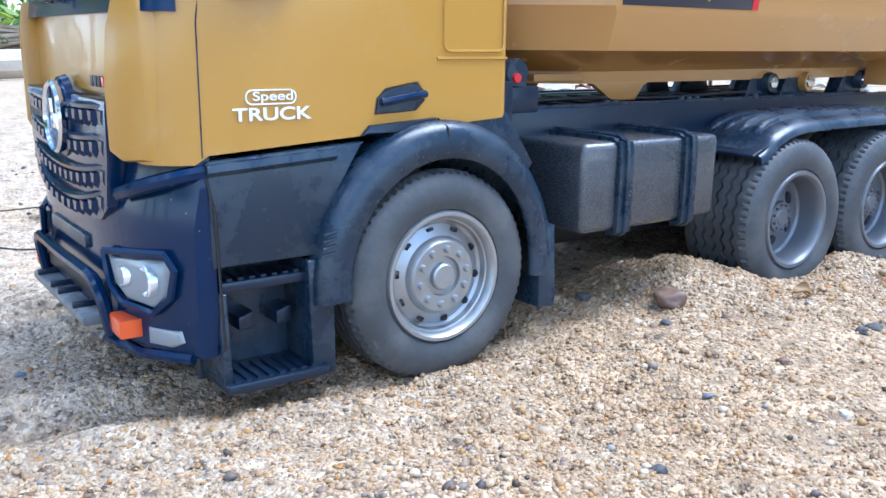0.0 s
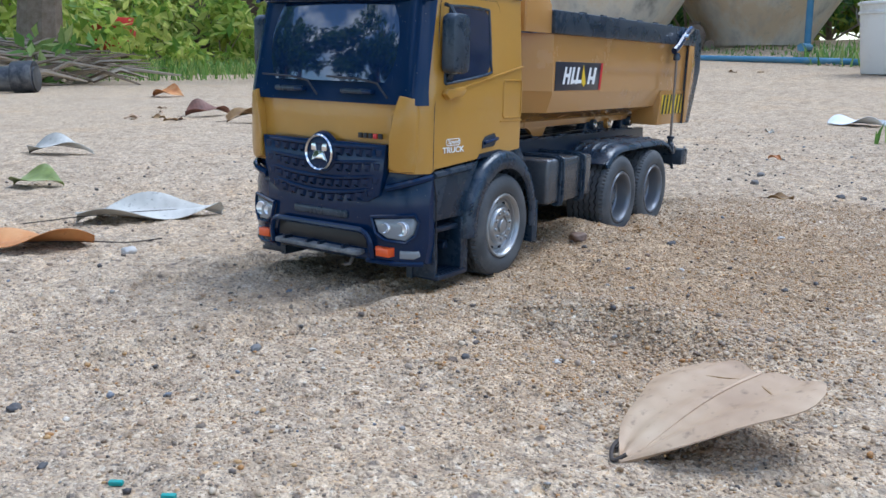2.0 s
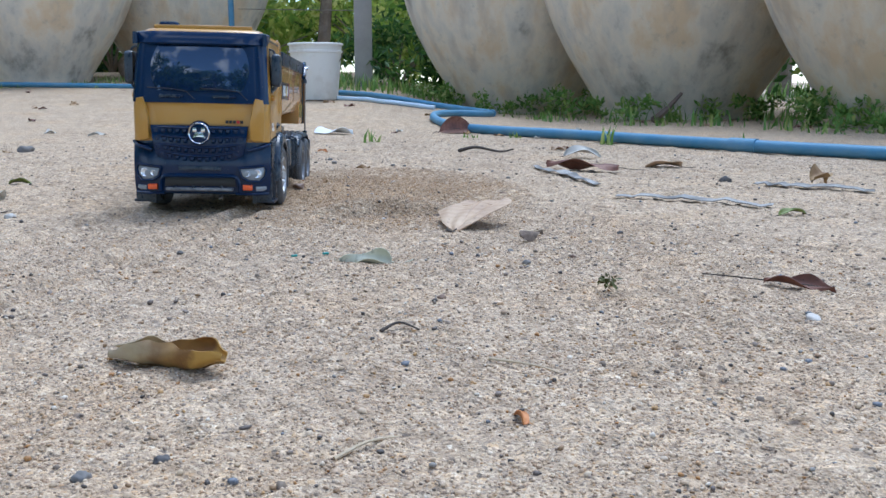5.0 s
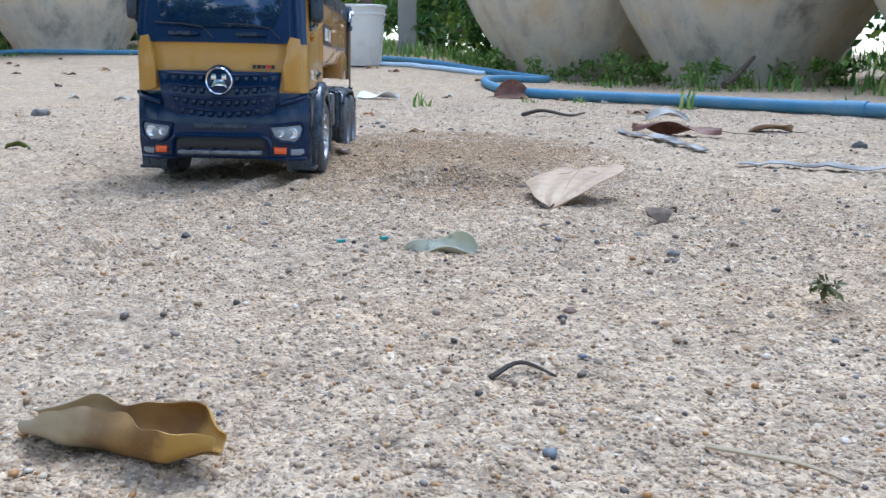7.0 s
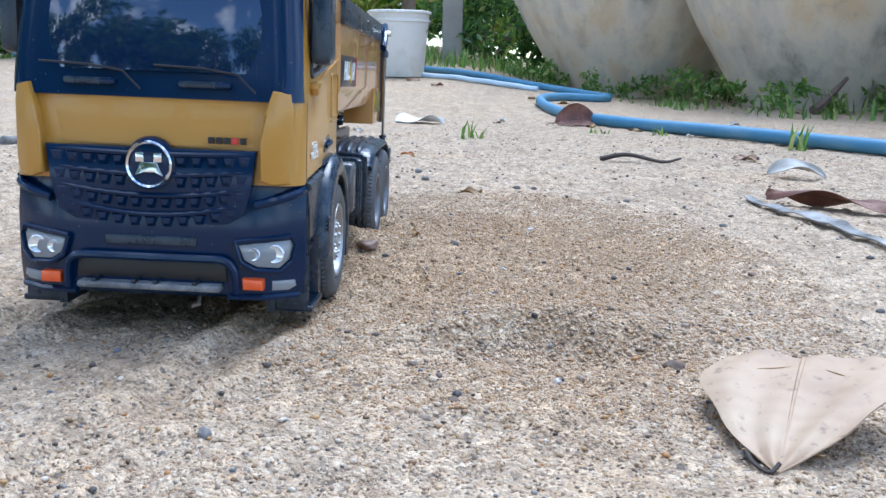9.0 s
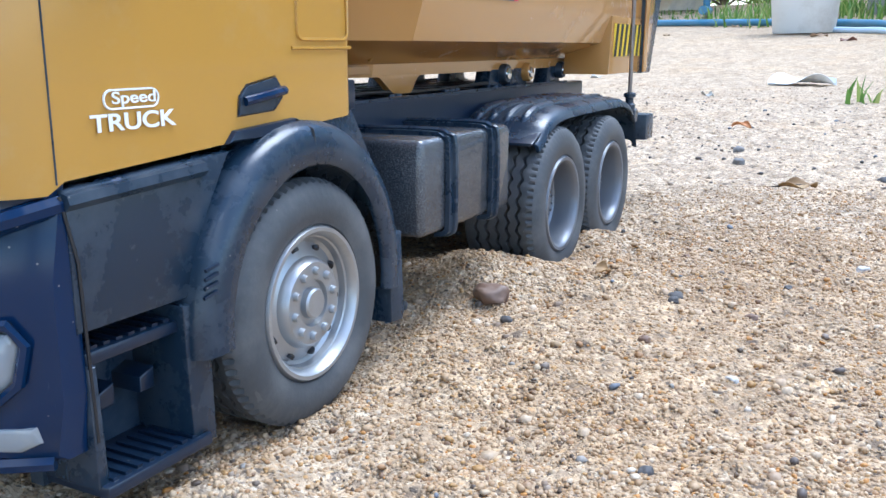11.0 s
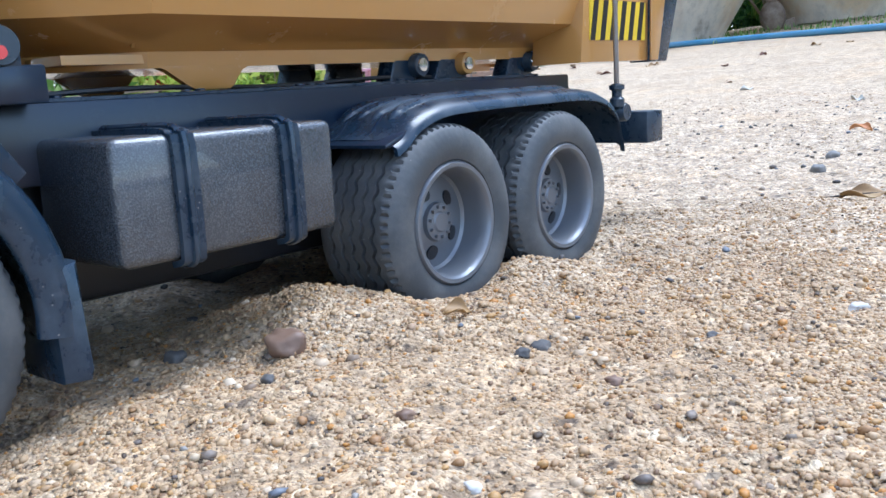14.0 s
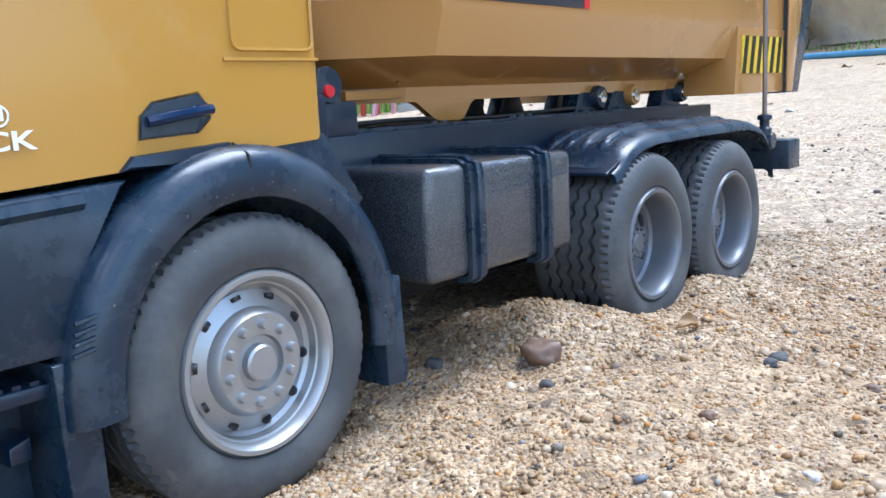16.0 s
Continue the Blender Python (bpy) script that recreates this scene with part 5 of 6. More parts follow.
def clay_jar(x, y, size, turn, label):
    jar = thing("clay_water_jar", label, "water jar", set_at(x, y, turn, -0.015), "row of clay water jars")
    prof = [(0.0, 0.02), (0.35, 0.0), (0.375, 0.015), (0.395, 0.06), (0.47, 0.18), (0.585, 0.36), (0.685, 0.56), (0.745, 0.76), (0.755, 0.92), (0.705, 1.08), (0.62, 1.22), (0.49, 1.31), (0.42, 1.34)]
    fine = [(p.x * size, p.y * size) for p in smooth_line([(a, b, 0) for a, b in prof[2:]], 3)]
    bm = lathe([(a * size, b * size) for a, b in prof[:2]] + fine, 72, "z")
    for v in bm.verts:
        v.co *= 1 + 0.012 * noise.noise(v.co * 2.2) + 0.003 * noise.noise(v.co * 9)
    part("jar_body", bm, M_CLAY, jar)
    part("jar_rim", lathe([(r * size, h * size) for r, h in ((0.40, 1.33), (0.43, 1.325), (0.455, 1.345), (0.45, 1.385), (0.415, 1.395), (0.385, 1.37), (0.38, 1.2), (0.30, 1.1))], 56, "z"), M_CLAY, jar, "thick rolled clay rim")
    return jar


clay_jar(1.82, 3.52, 1.0, 20, "large weathered grey clay water jar in grass")
clay_jar(1.12, 4.42, 1.0, 140, "large pale clay water jar partly behind another")
clay_jar(2.52, 2.36, 0.98, 250, "large grey-white clay water jar by a leaning lid")
clay_jar(-2.28, 5.55, 0.98, 75, "large clay water jar with a dark damp stain")
clay_jar(-1.42, 6.5, 1.0, 310, "large clay water jar behind a blue standpipe")
lid = thing("clay_jar_lid", "round clay lid leaning on edge between jars", "lid", pose(2.62, 3.1, 0.33, 80, 0, 40))
part("lid_disc", lathe([(0, -0.02), (0.33, -0.02), (0.345, -0.01), (0.345, 0.012), (0.33, 0.02), (0, 0.03)], 48, "z"), M_CLAY, lid)

# blue pipe along the jars
hose = thing("blue_water_pipe", "faded blue plastic water pipe lying on sand", "water pipe")
line = smooth_line([(-2.6, 5.05, 0), (-1.4, 4.75, 0), (-0.3, 4.32, 0), (0.22, 3.92, 0), (0.5, 3.62, 0), (0.72, 3.45, 0), (0.80, 3.28, 0), (0.74, 3.10, 0), (0.60, 3.02, 0), (0.49, 2.82, 0), (0.48, 2.5, 0), (0.55, 2.12, 0), (0.68, 1.86, 0), (0.86, 1.64, 0), (1.2, 1.13, 0), (1.45, 0.82, 0), (2.3, -0.2, 0), (3.2, -1.2, 0)], 10)
part("pipe", tube([(p.x, p.y, rise(p.x, p.y) + 0.0165) for p in line], 0.0168, 12), M_HOSE, hose)
for p, q in ((line[62], line[63]), (line[141], line[142])):
    d = (q - p).normalized() * 0.04
    part("pipe_sleeve", tube([(p - d) + Vector((0, 0, rise(p.x, p.y) + 0.0165)), (p + d) + Vector((0, 0, rise(p.x, p.y) + 0.0165))], 0.0200, 12), M_HOSE, hose)
pale = thing("pale_water_pipe", "thin pale grey pipe lying along the sand", "water pipe")
pl = smooth_line([(-0.25, 4.02, 0), (0.1, 3.75, 0), (0.32, 3.52, 0), (0.52, 3.4, 0)], 8)
part("pipe", tube([(p.x, p.y, ground_z(p.x, p.y) + 0.011) for p in pl], 0.012, 8), M_PALEBLUE, pale)
stand = thing("standpipe", "upright blue plastic standpipe before a clay jar", "water pipe", set_at(-0.86, 5.6))
part("riser", tube([(0, 0, -0.02), (0, 0, 1.7)], 0.021, 12), M_HOSE, stand)
part("elbow", tube(smooth_line([(0, 0, 0.0), (0.02, -0.04, 0.02), (0.05, -0.2, 0.02), (0.1, -0.6, 0.02)], 5), 0.024, 10), M_HOSE, stand)

# white bucket
def bucket(x, y, size, material, label, rx=0.0, rz=0.0, dz=0.0):
    b = thing("bucket", label, "bucket", set_at(x, y, rz, dz) @ pose(0, 0, 0, rx, 0, 0))
    part("bucket_body", lathe([(r * size, h * size) for r, h in ((0, 0.004), (0.118, 0.0), (0.122, 0.006), (0.145, 0.26), (0.152, 0.262), (0.152, 0.272), (0.146, 0.275), (0.149, 0.3), (0.157, 0.302), (0.157, 0.312), (0.148, 0.315), (0.144, 0.31), (0.118, 0.01), (0, 0.01))], 44, "z"), material, b)
    hp = [(0.158 * size * math.cos(a), -0.02 * size - 0.16 * size * math.sin(a) * 0.25, (0.29 - 0.15 * math.sin(a)) * size) for a in [math.pi * k / 14 for k in range(15)]]
    part("bucket_handle", tube(hp, 0.0025 * size, 6), M_STEEL, b)
    return b


bucket(-0.12, 3.86, 0.98, M_BUCKET, "scuffed white plastic bucket on the sand")
bucket(-3.05, 4.95, 0.55, M_PALEBLUE, "small pale blue tub lying beside a jar", 80, 60, 0.06)

post = thing("concrete_post", "square grey concrete post", "post", set_at(0.12, 5.0))
part("post_shaft", box(-0.06, 0.06, -0.06, 0.06, -0.05, 1.9, 0.008), M_CONCRETE, post)
for k in range(3):
    part("wire", tube([(0, 0, 0.5 + k * 0.45), (-2.2, 2.4, 0.7 + k * 0.45)], 0.003, 5), M_STEEL, post)


# foliage
def leaves_mesh(name, centres, n, size, material, seed, droop=0.3):
    """Many small bent leaves in clumps, joined into one mesh. centres: x, y, z, radius."""
    rng = np.random.default_rng(seed)
    co, fa = [], []
    per = max(1, n // len(centres))
    for cx, cy, cz, cr in centres:
        for _ in range(per):
            d = rng.normal(size=3)
            d *= cr * rng.random() ** 0.45 / (np.linalg.norm(d) + 1e-9)
            p = np.array((cx, cy, cz)) + d * (1, 1, 0.8)
            if p[2] < 0.01:
                continue
            u = rng.normal(size=3)
            u[2] -= droop
            u /= np.linalg.norm(u)
            v = np.cross(u, rng.normal(size=3))
            v /= np.linalg.norm(v) + 1e-9
            w = np.cross(u, v)
            l = size * rng.uniform(0.6, 1.3)
            k = len(co)
            co += [p, p + u * l * 0.5 + v * l * 0.22 + w * l * 0.06, p + u * l, p + u * l * 0.5 - v * l * 0.22 + w * l * 0.06]
            fa += [(k, k + 1, k + 2), (k, k + 2, k + 3)]
    me = bpy.data.meshes.new(name)
    me.from_pydata([tuple(c) for c in co], [], fa)
    me.materials.append(material)
    return me


def tree(x, y, height, spread, n, size, material, seed, label, trunk=0.09, lean=(0, 0), bare=0.35, name="tree"):
    rng = np.random.default_rng(seed)
    t = thing(name, label, "tree", set_at(x, y))
    top = Vector((lean[0], lean[1], height * 0.8))
    stem = smooth_line([(0, 0, -0.05), (lean[0] * 0.2 + 0.03, lean[1] * 0.2, height * 0.25), (lean[0] * 0.6 - 0.04, lean[1] * 0.6, height * 0.5), tuple(top)], 4)
    bm = tube(stem, trunk, 10, taper=[1.25 - 0.95 * i / (len(stem) - 1) for i in range(len(stem))])
    cent = []
    for k in range(9):
        f = bare + (1 - bare) * (k + 0.5) / 9
        p = stem[min(int(f * (len(stem) - 1)), len(stem) - 1)]
        a = rng.uniform(0, 2 * math.pi)
        e = p + Vector((math.cos(a), math.sin(a), rng.uniform(0.1, 0.6))) * spread * rng.uniform(0.5, 1.0)
        bm = tube([p, (p + e) / 2 + Vector((0, 0, 0.05 * height * rng.random())), e], trunk * 0.3, 6, bm, taper=[1, 0.7, 0.3])
        for _ in range(3):
            q = e + Vector(rng.normal(size=3)) * spread * 0.28
            cent.append((q.x, q.y, q.z, spread * rng.uniform(0.22, 0.42)))
    part("trunk", bm, M_BARK, t)
    crown = new("crown", leaves_mesh("crown", cent, n, size, material, seed))
    crown.parent = t
    return t


def shrub(x, y, r, h, n, size, material, seed, label):
    rng = np.random.default_rng(seed)
    t = thing("shrub", label, "shrub", set_at(x, y))
    cent = [(rng.normal() * r * 0.5, rng.normal() * r * 0.5, h * (0.15 + 0.8 * rng.random()), r * rng.uniform(0.25, 0.45)) for _ in range(14)]
    bm = bmesh.new()
    for c in cent[:8]:
        tube([(0, 0, -0.02), (c[0] * 0.4, c[1] * 0.4, c[2] * 0.5), (c[0], c[1], c[2])], 0.012, 5, bm, taper=[1, 0.7, 0.4])
    part("stem", bm, M_BARK, t)
    o = new("leaves", leaves_mesh("leaves", cent, n, size, material, seed))
    o.parent = t
    return t


# behind the post and jars
tree(0.82, 6.1, 2.6, 0.55, 1000, 0.10, M_FOLIAGE, 11, "small dark-leaved tree behind the jars", 0.035, (0.1, 0.1), 0.25)
tree(-0.3, 6.9, 3.2, 0.95, 2600, 0.11, M_FOLIAGE, 12, "slim tree with dark leaves behind a post", 0.05, (0.2, 0.0), 0.7)
shrub(0.35, 5.35, 0.4, 0.45, 1500, 0.06, M_FOLIAGE, 13, "low green weeds behind the bucket")
shrub(0.75, 5.0, 0.35, 0.35, 1300, 0.06, M_FOLIAGE, 14, "low green weeds beside a clay jar")
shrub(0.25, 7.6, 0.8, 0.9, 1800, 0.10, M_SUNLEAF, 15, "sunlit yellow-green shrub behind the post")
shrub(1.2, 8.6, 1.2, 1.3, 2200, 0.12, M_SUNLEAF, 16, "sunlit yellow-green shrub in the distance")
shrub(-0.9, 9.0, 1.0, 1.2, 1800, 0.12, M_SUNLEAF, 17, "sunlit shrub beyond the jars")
tree(2.6, 8.0, 4.2, 1.6, 3000, 0.16, M_FOLIAGE, 18, "broad dark-leaved tree behind the jars", 0.1, (0.2, 0.1), 0.25)
# out of view; added so that the jars' right sides fall darker
tree(3.7, 4.0, 4.4, 1.9, 6000, 0.17, M_FOLIAGE, 19, "unseen broad tree added to shade the jars", 0.12, (0.0, 0.2), 0.25)
shrub(3.2, 3.9, 0.8, 1.0, 1600, 0.09, M_FOLIAGE, 20, "green shrub behind the jars")

for k, (x, y, r, h) in enumerate(((-2.3, 7.5, 0.8, 1.3), (-1.2, 8.0, 0.8, 1.4), (-3.3, 7.0, 0.6, 0.9))):
    shrub(x, y, r, h, 1800, 0.1, M_FOLIAGE, 21 + k, "dark green shrub behind the far jars")
# far hedge; from the fifth shrub on, sunlight is painted into the leaves
for k in range(7):
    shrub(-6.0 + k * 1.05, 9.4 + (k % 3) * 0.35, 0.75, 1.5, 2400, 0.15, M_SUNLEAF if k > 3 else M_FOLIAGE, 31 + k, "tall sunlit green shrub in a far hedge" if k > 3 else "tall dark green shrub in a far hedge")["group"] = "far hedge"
pot = thing("broken_pot", "broken dull brown clay pot between the jars", "clay pot", set_at(-1.72, 5.95, 30) @ Matrix.Diagonal((0.5, 0.5, 0.5, 1)))
part("pot_body", lathe([(0, 0.0), (0.11, 0.0), (0.15, 0.1), (0.16, 0.2), (0.12, 0.3), (0.07, 0.34), (0.085, 0.38), (0.075, 0.38), (0.06, 0.33)], 28, "z"), M_BARK, pot)
part("shard", prism([(0.12, 0.0), (0.3, 0.0), (0.26, 0.13), (0.16, 0.1)], -0.03, 0.02, "y", 0.006), M_BARK, pot)

# grass at the foot of the jars and along the far edge
def grass(name, spots, label, material=M_GRASS, seed=1):
    """Blades joined into one mesh. spots: x, y, radius, blades, height."""
    rng = np.random.default_rng(seed)
    co, fa = [], []
    for cx, cy, cr, n, h in spots:
        for _ in range(n):
            a, r = rng.uniform(0, 2 * math.pi), cr * rng.random() ** 0.6
            x, y = cx + r * math.cos(a), cy + r * math.sin(a)
            z = ground_z(x, y) - 0.004
            hh = h * rng.uniform(0.4, 1.2)
            b, lean = rng.uniform(0, 2 * math.pi), rng.uniform(0.1, 0.9) * hh
            w = 0.004 + 0.02 * hh
            ux, uy = math.cos(b), math.sin(b)
            k = len(co)
            co += [(x - uy * w, y + ux * w, z), (x + uy * w, y - ux * w, z), (x + ux * lean * 0.4 + uy * w * 0.7, y + uy * lean * 0.4 - ux * w * 0.7, z + hh * 0.6), (x + ux * lean * 0.4 - uy * w * 0.7, y + uy * lean * 0.4 + ux * w * 0.7, z + hh * 0.6), (x + ux * lean, y + uy * lean, z + hh)]
            fa += [(k, k + 1, k + 2, k + 3), (k + 3, k + 2, k + 4)]
    me = bpy.data.meshes.new(name)
    me.from_pydata(co, [], fa)
    me.materials.append(material)
    return tagged(new(name, me), label, "grass", kind="stuff")


foot = []
for cx, cy, r in ((1.82, 3.52, 0.4), (1.12, 4.42, 0.4), (2.52, 2.36, 0.4), (-2.28, 5.55, 0.45)):
    for k in range(24):
        a = math.pi + math.pi * 1.25 * (k / 23) - 0.3
        rr = r + 0.06 + 0.22 * random.random()
        foot.append((cx + rr * math.cos(a), cy + rr * math.sin(a), 0.09, 7 if cx > 0 else 10, 0.02 + 0.12 * random.random() ** 3 if cx > 0 else 0.04))
for k in range(30):
    f = random.random()
    foot.append((0.95 + f * 1.4, 3.15 - f * 1.75 + random.uniform(-0.1, 0.25), 0.09, 7, 0.02 + 0.07 * random.random() ** 2))
for x, y, h in ((0.94, 1.42, 0.06), (0.7, 1.72, 0.03), (1.3, 1.3, 0.04), (0.22, 1.5, 0.05), (0.55, 1.75, 0.02), (1.7, 0.9, 0.05)):
    foot.append((x, y, 0.025, 9, h))
for k in range(60):
    foot.append((random.uniform(-0.6, 0.9), random.uniform(4.4, 5.6), 0.2, 16, 0.1))
for k in range(70):
    foot.append((random.uniform(-4.2, -0.4), random.uniform(4.9, 5.6) + 0.3 * (k % 3), 0.18, 8, 0.035))
grass("grass", foot, "thin green grass and weeds round the jars", seed=3)
wide = [(random.uniform(-12, -5.2), random.uniform(3.9, 9.5), 0.5, 34, 0.16) for _ in range(230)]
wide += [(random.uniform(1.5, 7), random.uniform(5.5, 9), 0.5, 26, 0.2) for _ in range(60)]
grass("lawn", wide, "rough green grass at the yard's edge", seed=4)

weeds = []
for cx, cy, r, a0, a1 in ((1.82, 3.52, 0.42, 165, 330), (1.12, 4.42, 0.44, 175, 330), (2.52, 2.36, 0.42, 160, 260)):
    for k in range(16):
        a = radians(a0 + (a1 - a0) * k / 15 + random.uniform(-4, 4))
        rr = r + random.uniform(0.0, 0.22)
        x, y = cx + rr * math.cos(a), cy + rr * math.sin(a)
        weeds.append((x, y, ground_z(x, y) + random.uniform(0.01, 0.16) ** 1.2, random.uniform(0.03, 0.09)))
tagged(new("weeds", leaves_mesh("weeds", weeds, 3400, 0.035, M_GRASS, 77, -0.4)), "small leafy green weeds at the jars' feet", "weeds", kind="stuff")


# ---- the far side of the yard ----
# heap of dry fronds and driftwood under a tree
def frond_heap(x, y, length, width, height, n, seed, turn, label):
    rng = np.random.default_rng(seed)
    heap = thing("heap_of_dry_fronds", label, "brush heap", set_at(x, y, turn))
    bm = bmesh.new()
    for _ in range(n):
        px, py = rng.uniform(-length, length) * 0.5, rng.normal() * width * 0.35
        pz = height * max(0.04, 1 - (2 * px / length) ** 2 * 0.6 - (py / width) ** 2) * rng.random()
        a = rng.normal() * 0.5
        l = rng.uniform(0.3, 1.1)
        d = Vector((math.cos(a), math.sin(a), rng.normal() * 0.12)) * l / 2
        c = Vector((px, py, pz + 0.02))
        tube([c - d, c + Vector((0, 0, rng.uniform(0, 0.09))), c + d], rng.uniform(0.006, 0.022), 5, bm, taper=[1, 0.8, 0.3])
    part("fronds", bm, M_STRAW, heap)
    leaf = new("wilted_leaves", leaves_mesh("wilted_leaves", [(rng.uniform(-length, length) * 0.45, rng.normal() * width * 0.3, height * 0.5, 0.3) for _ in range(10)], 500, 0.16, M_GRASS, seed))
    leaf.parent = heap
    return heap


frond_heap(-6.1, 2.35, 3.0, 1.3, 0.34, 330, 31, 66, "heap of dry palm fronds and sticks under a tree")
frond_heap(-6.8, 0.2, 3.4, 1.3, 0.36, 260, 32, 80, "long heap of dry fronds and bleached wood")
log = thing("bleached_log", "bleached split log lying at the heap", "log", set_at(-5.2, 0.95, 78, 0.06))
part("wood", tube([(-1.3, 0, 0.02), (-0.4, 0.03, 0.03), (0.5, -0.02, 0.03), (1.4, 0.05, 0.0)], 0.085, 9, taper=[0.6, 1, 0.95, 0.5]), M_PALEWOOD, log)
tree(-6.9, 4.05, 4.6, 1.5, 2600, 0.2, M_SUNLEAF, 41, "tree with a thick pale trunk over the fronds", 0.17, (0.4, 0.3), 0.42)
pipe = thing("black_pipe", "short dirty black plastic pipe on the ground", "pipe", set_at(-4.5, 2.12, 40, 0.0))
part("pipe_tube", tube([(-0.42, 0, 0.075), (0.38, 0, 0.075)], 0.07, 18), M_RUBBERPIPE, pipe)
part("pipe_collar", lathe([(0.072, -0.09), (0.086, -0.085), (0.09, 0.0), (0.088, 0.03), (0.074, 0.032), (0.05, 0.02)], 24, "x"), M_RUBBERPIPE, pipe, at=pose(0.34, 0, 0.085))
part("pipe_branch", tube([(-0.1, 0, 0.1), (-0.06, 0.05, 0.2)], 0.055, 14), M_RUBBERPIPE, pipe)

# pink stool, red chair, posts and the open house
def stool(x, y, s, material, label, rz):
    st = thing("plastic_stool", label, "stool", set_at(x, y, rz))
    part("seat", box(-0.15 * s, 0.15 * s, -0.15 * s, 0.15 * s, 0.235 * s, 0.26 * s, 0.012), material, st)
    for a in (-1, 1):
        part("apron", box(-0.14 * s, 0.14 * s, a * 0.146 * s - 0.006, a * 0.146 * s + 0.006, 0.19 * s, 0.24 * s, 0.004), material, st)
        part("apron", box(a * 0.146 * s - 0.006, a * 0.146 * s + 0.006, -0.14 * s, 0.14 * s, 0.19 * s, 0.24 * s, 0.004), material, st)
        for b in (-1, 1):
            leg = prism([(-0.028, 0.0), (-0.02, 0.2 * s), (0.03, 0.2 * s), (0.02, 0.0)], -0.022, 0.022, "y", 0.006)
            for v in leg.verts:
                v.co.x, v.co.y = a * (0.15 * s - v.co.x * 0.5 + (0.24 * s - v.co.z) * 0.12), b * (0.135 * s + v.co.y + (0.24 * s - v.co.z) * 0.12)
            part("leg", leg, material, st)
    return st


stool(-3.62, 4.28, 0.95, M_PINK, "pink plastic stool on the sand", 20)
chair = thing("plastic_chair", "red plastic armchair behind a post", "chair", set_at(-4.95, 5.6, 30))
part("seat", box(-0.22, 0.22, -0.22, 0.22, 0.40, 0.43, 0.012), M_REDPL, chair)
part("backrest", prism([(-0.22, 0.43), (-0.2, 0.8), (-0.1, 0.86), (0.1, 0.86), (0.2, 0.8), (0.22, 0.43)], 0.2, 0.225, "y", 0.008), M_REDPL, chair)
for a in (-1, 1):
    part("armrest", box(*sorted((a * 0.2, a * 0.26)), -0.2, 0.22, 0.61, 0.635, 0.008), M_REDPL, chair)
    for b in (-1, 1):
        part("leg", tube([(a * 0.2, b * 0.2, 0.6 if b < 0 else 0.43), (a * 0.235, b * 0.25, 0.0)], 0.024, 8), M_REDPL, chair)


def post_at(x, y, w, h, material, label, name="post"):
    p = thing(name, label, "post", set_at(x, y, 25))
    part("post_shaft", box(-w, w, -w, w, -0.03, h, 0.01), material, p)
    part("post_foot", box(-w * 1.25, w * 1.25, -w * 1.25, w * 1.25, -0.03, 0.08, 0.01), M_CONCRETE, p)
    return p


post_at(-4.0, 4.78, 0.085, 3.0, M_CONCRETE, "square grey concrete house post")
post_at(-4.05, 5.12, 0.05, 3.0, M_WOOD, "dark wooden house post")
post_at(-4.15, 5.6, 0.09, 3.0, M_BUCKET, "whitewashed square house post")
wall = thing("brick_pier", "low weathered brick pier", "brick pier", set_at(-3.95, 5.75, 25))
brick_mesh = mesh_of("brick", box(-0.095, 0.095, -0.05, 0.05, -0.031, 0.031, 0.005), M_BRICK)
for r in range(6):
    for c in range(3):
        o = new("brick", brick_mesh)
        o.parent = wall
        o.matrix_basis = pose((c - 1) * 0.2 + (r % 2) * 0.05, random.uniform(-0.006, 0.006), 0.033 + r * 0.069)
part("mortar", box(-0.28, 0.28, -0.042, 0.042, 0.0, 0.41), M_CONCRETE, wall)
cratebox = thing("red_crate", "red plastic crate in sunlit plants", "crate", set_at(-8.6, 5.95, 20))
part("crate_body", box(-0.3, 0.3, -0.2, 0.2, 0.25, 0.62, 0.02), M_REDPL, cratebox)
part("crate_base", box(-0.32, 0.32, -0.22, 0.22, 0.0, 0.26, 0.02), M_WOOD, cratebox)

house = thing("wooden_house", "dark wooden stilt house behind plants", "house", pose(-13.0, 11.6, 0, 0, 0, 38))
part("wall", box(-3.4, 3.4, -0.1, 3.0, 0.9, 3.3), M_WOOD, house)
for k in range(24):
    part("wall_board", box(-3.4 + k * 0.284, -3.13 + k * 0.284, -0.14, -0.1, 0.9, 3.3, 0.008), M_WOOD, house)
part("roof", prism([(-1.0, 3.0), (1.5, 4.5), (4.0, 3.0), (4.0, 3.12), (1.5, 4.64), (-1.0, 3.12)], -4.0, 4.0, "x"), M_ROOF, house)
for k in range(5):
    part("stilt", box(-3.2 + k * 1.6 - 0.09, -3.2 + k * 1.6 + 0.09, 0.0, 0.18, -0.05, 0.92, 0.01), M_CONCRETE, house)
part("undercroft", box(-3.3, 3.3, 1.6, 1.7, 0, 0.9), M_WOOD, house)

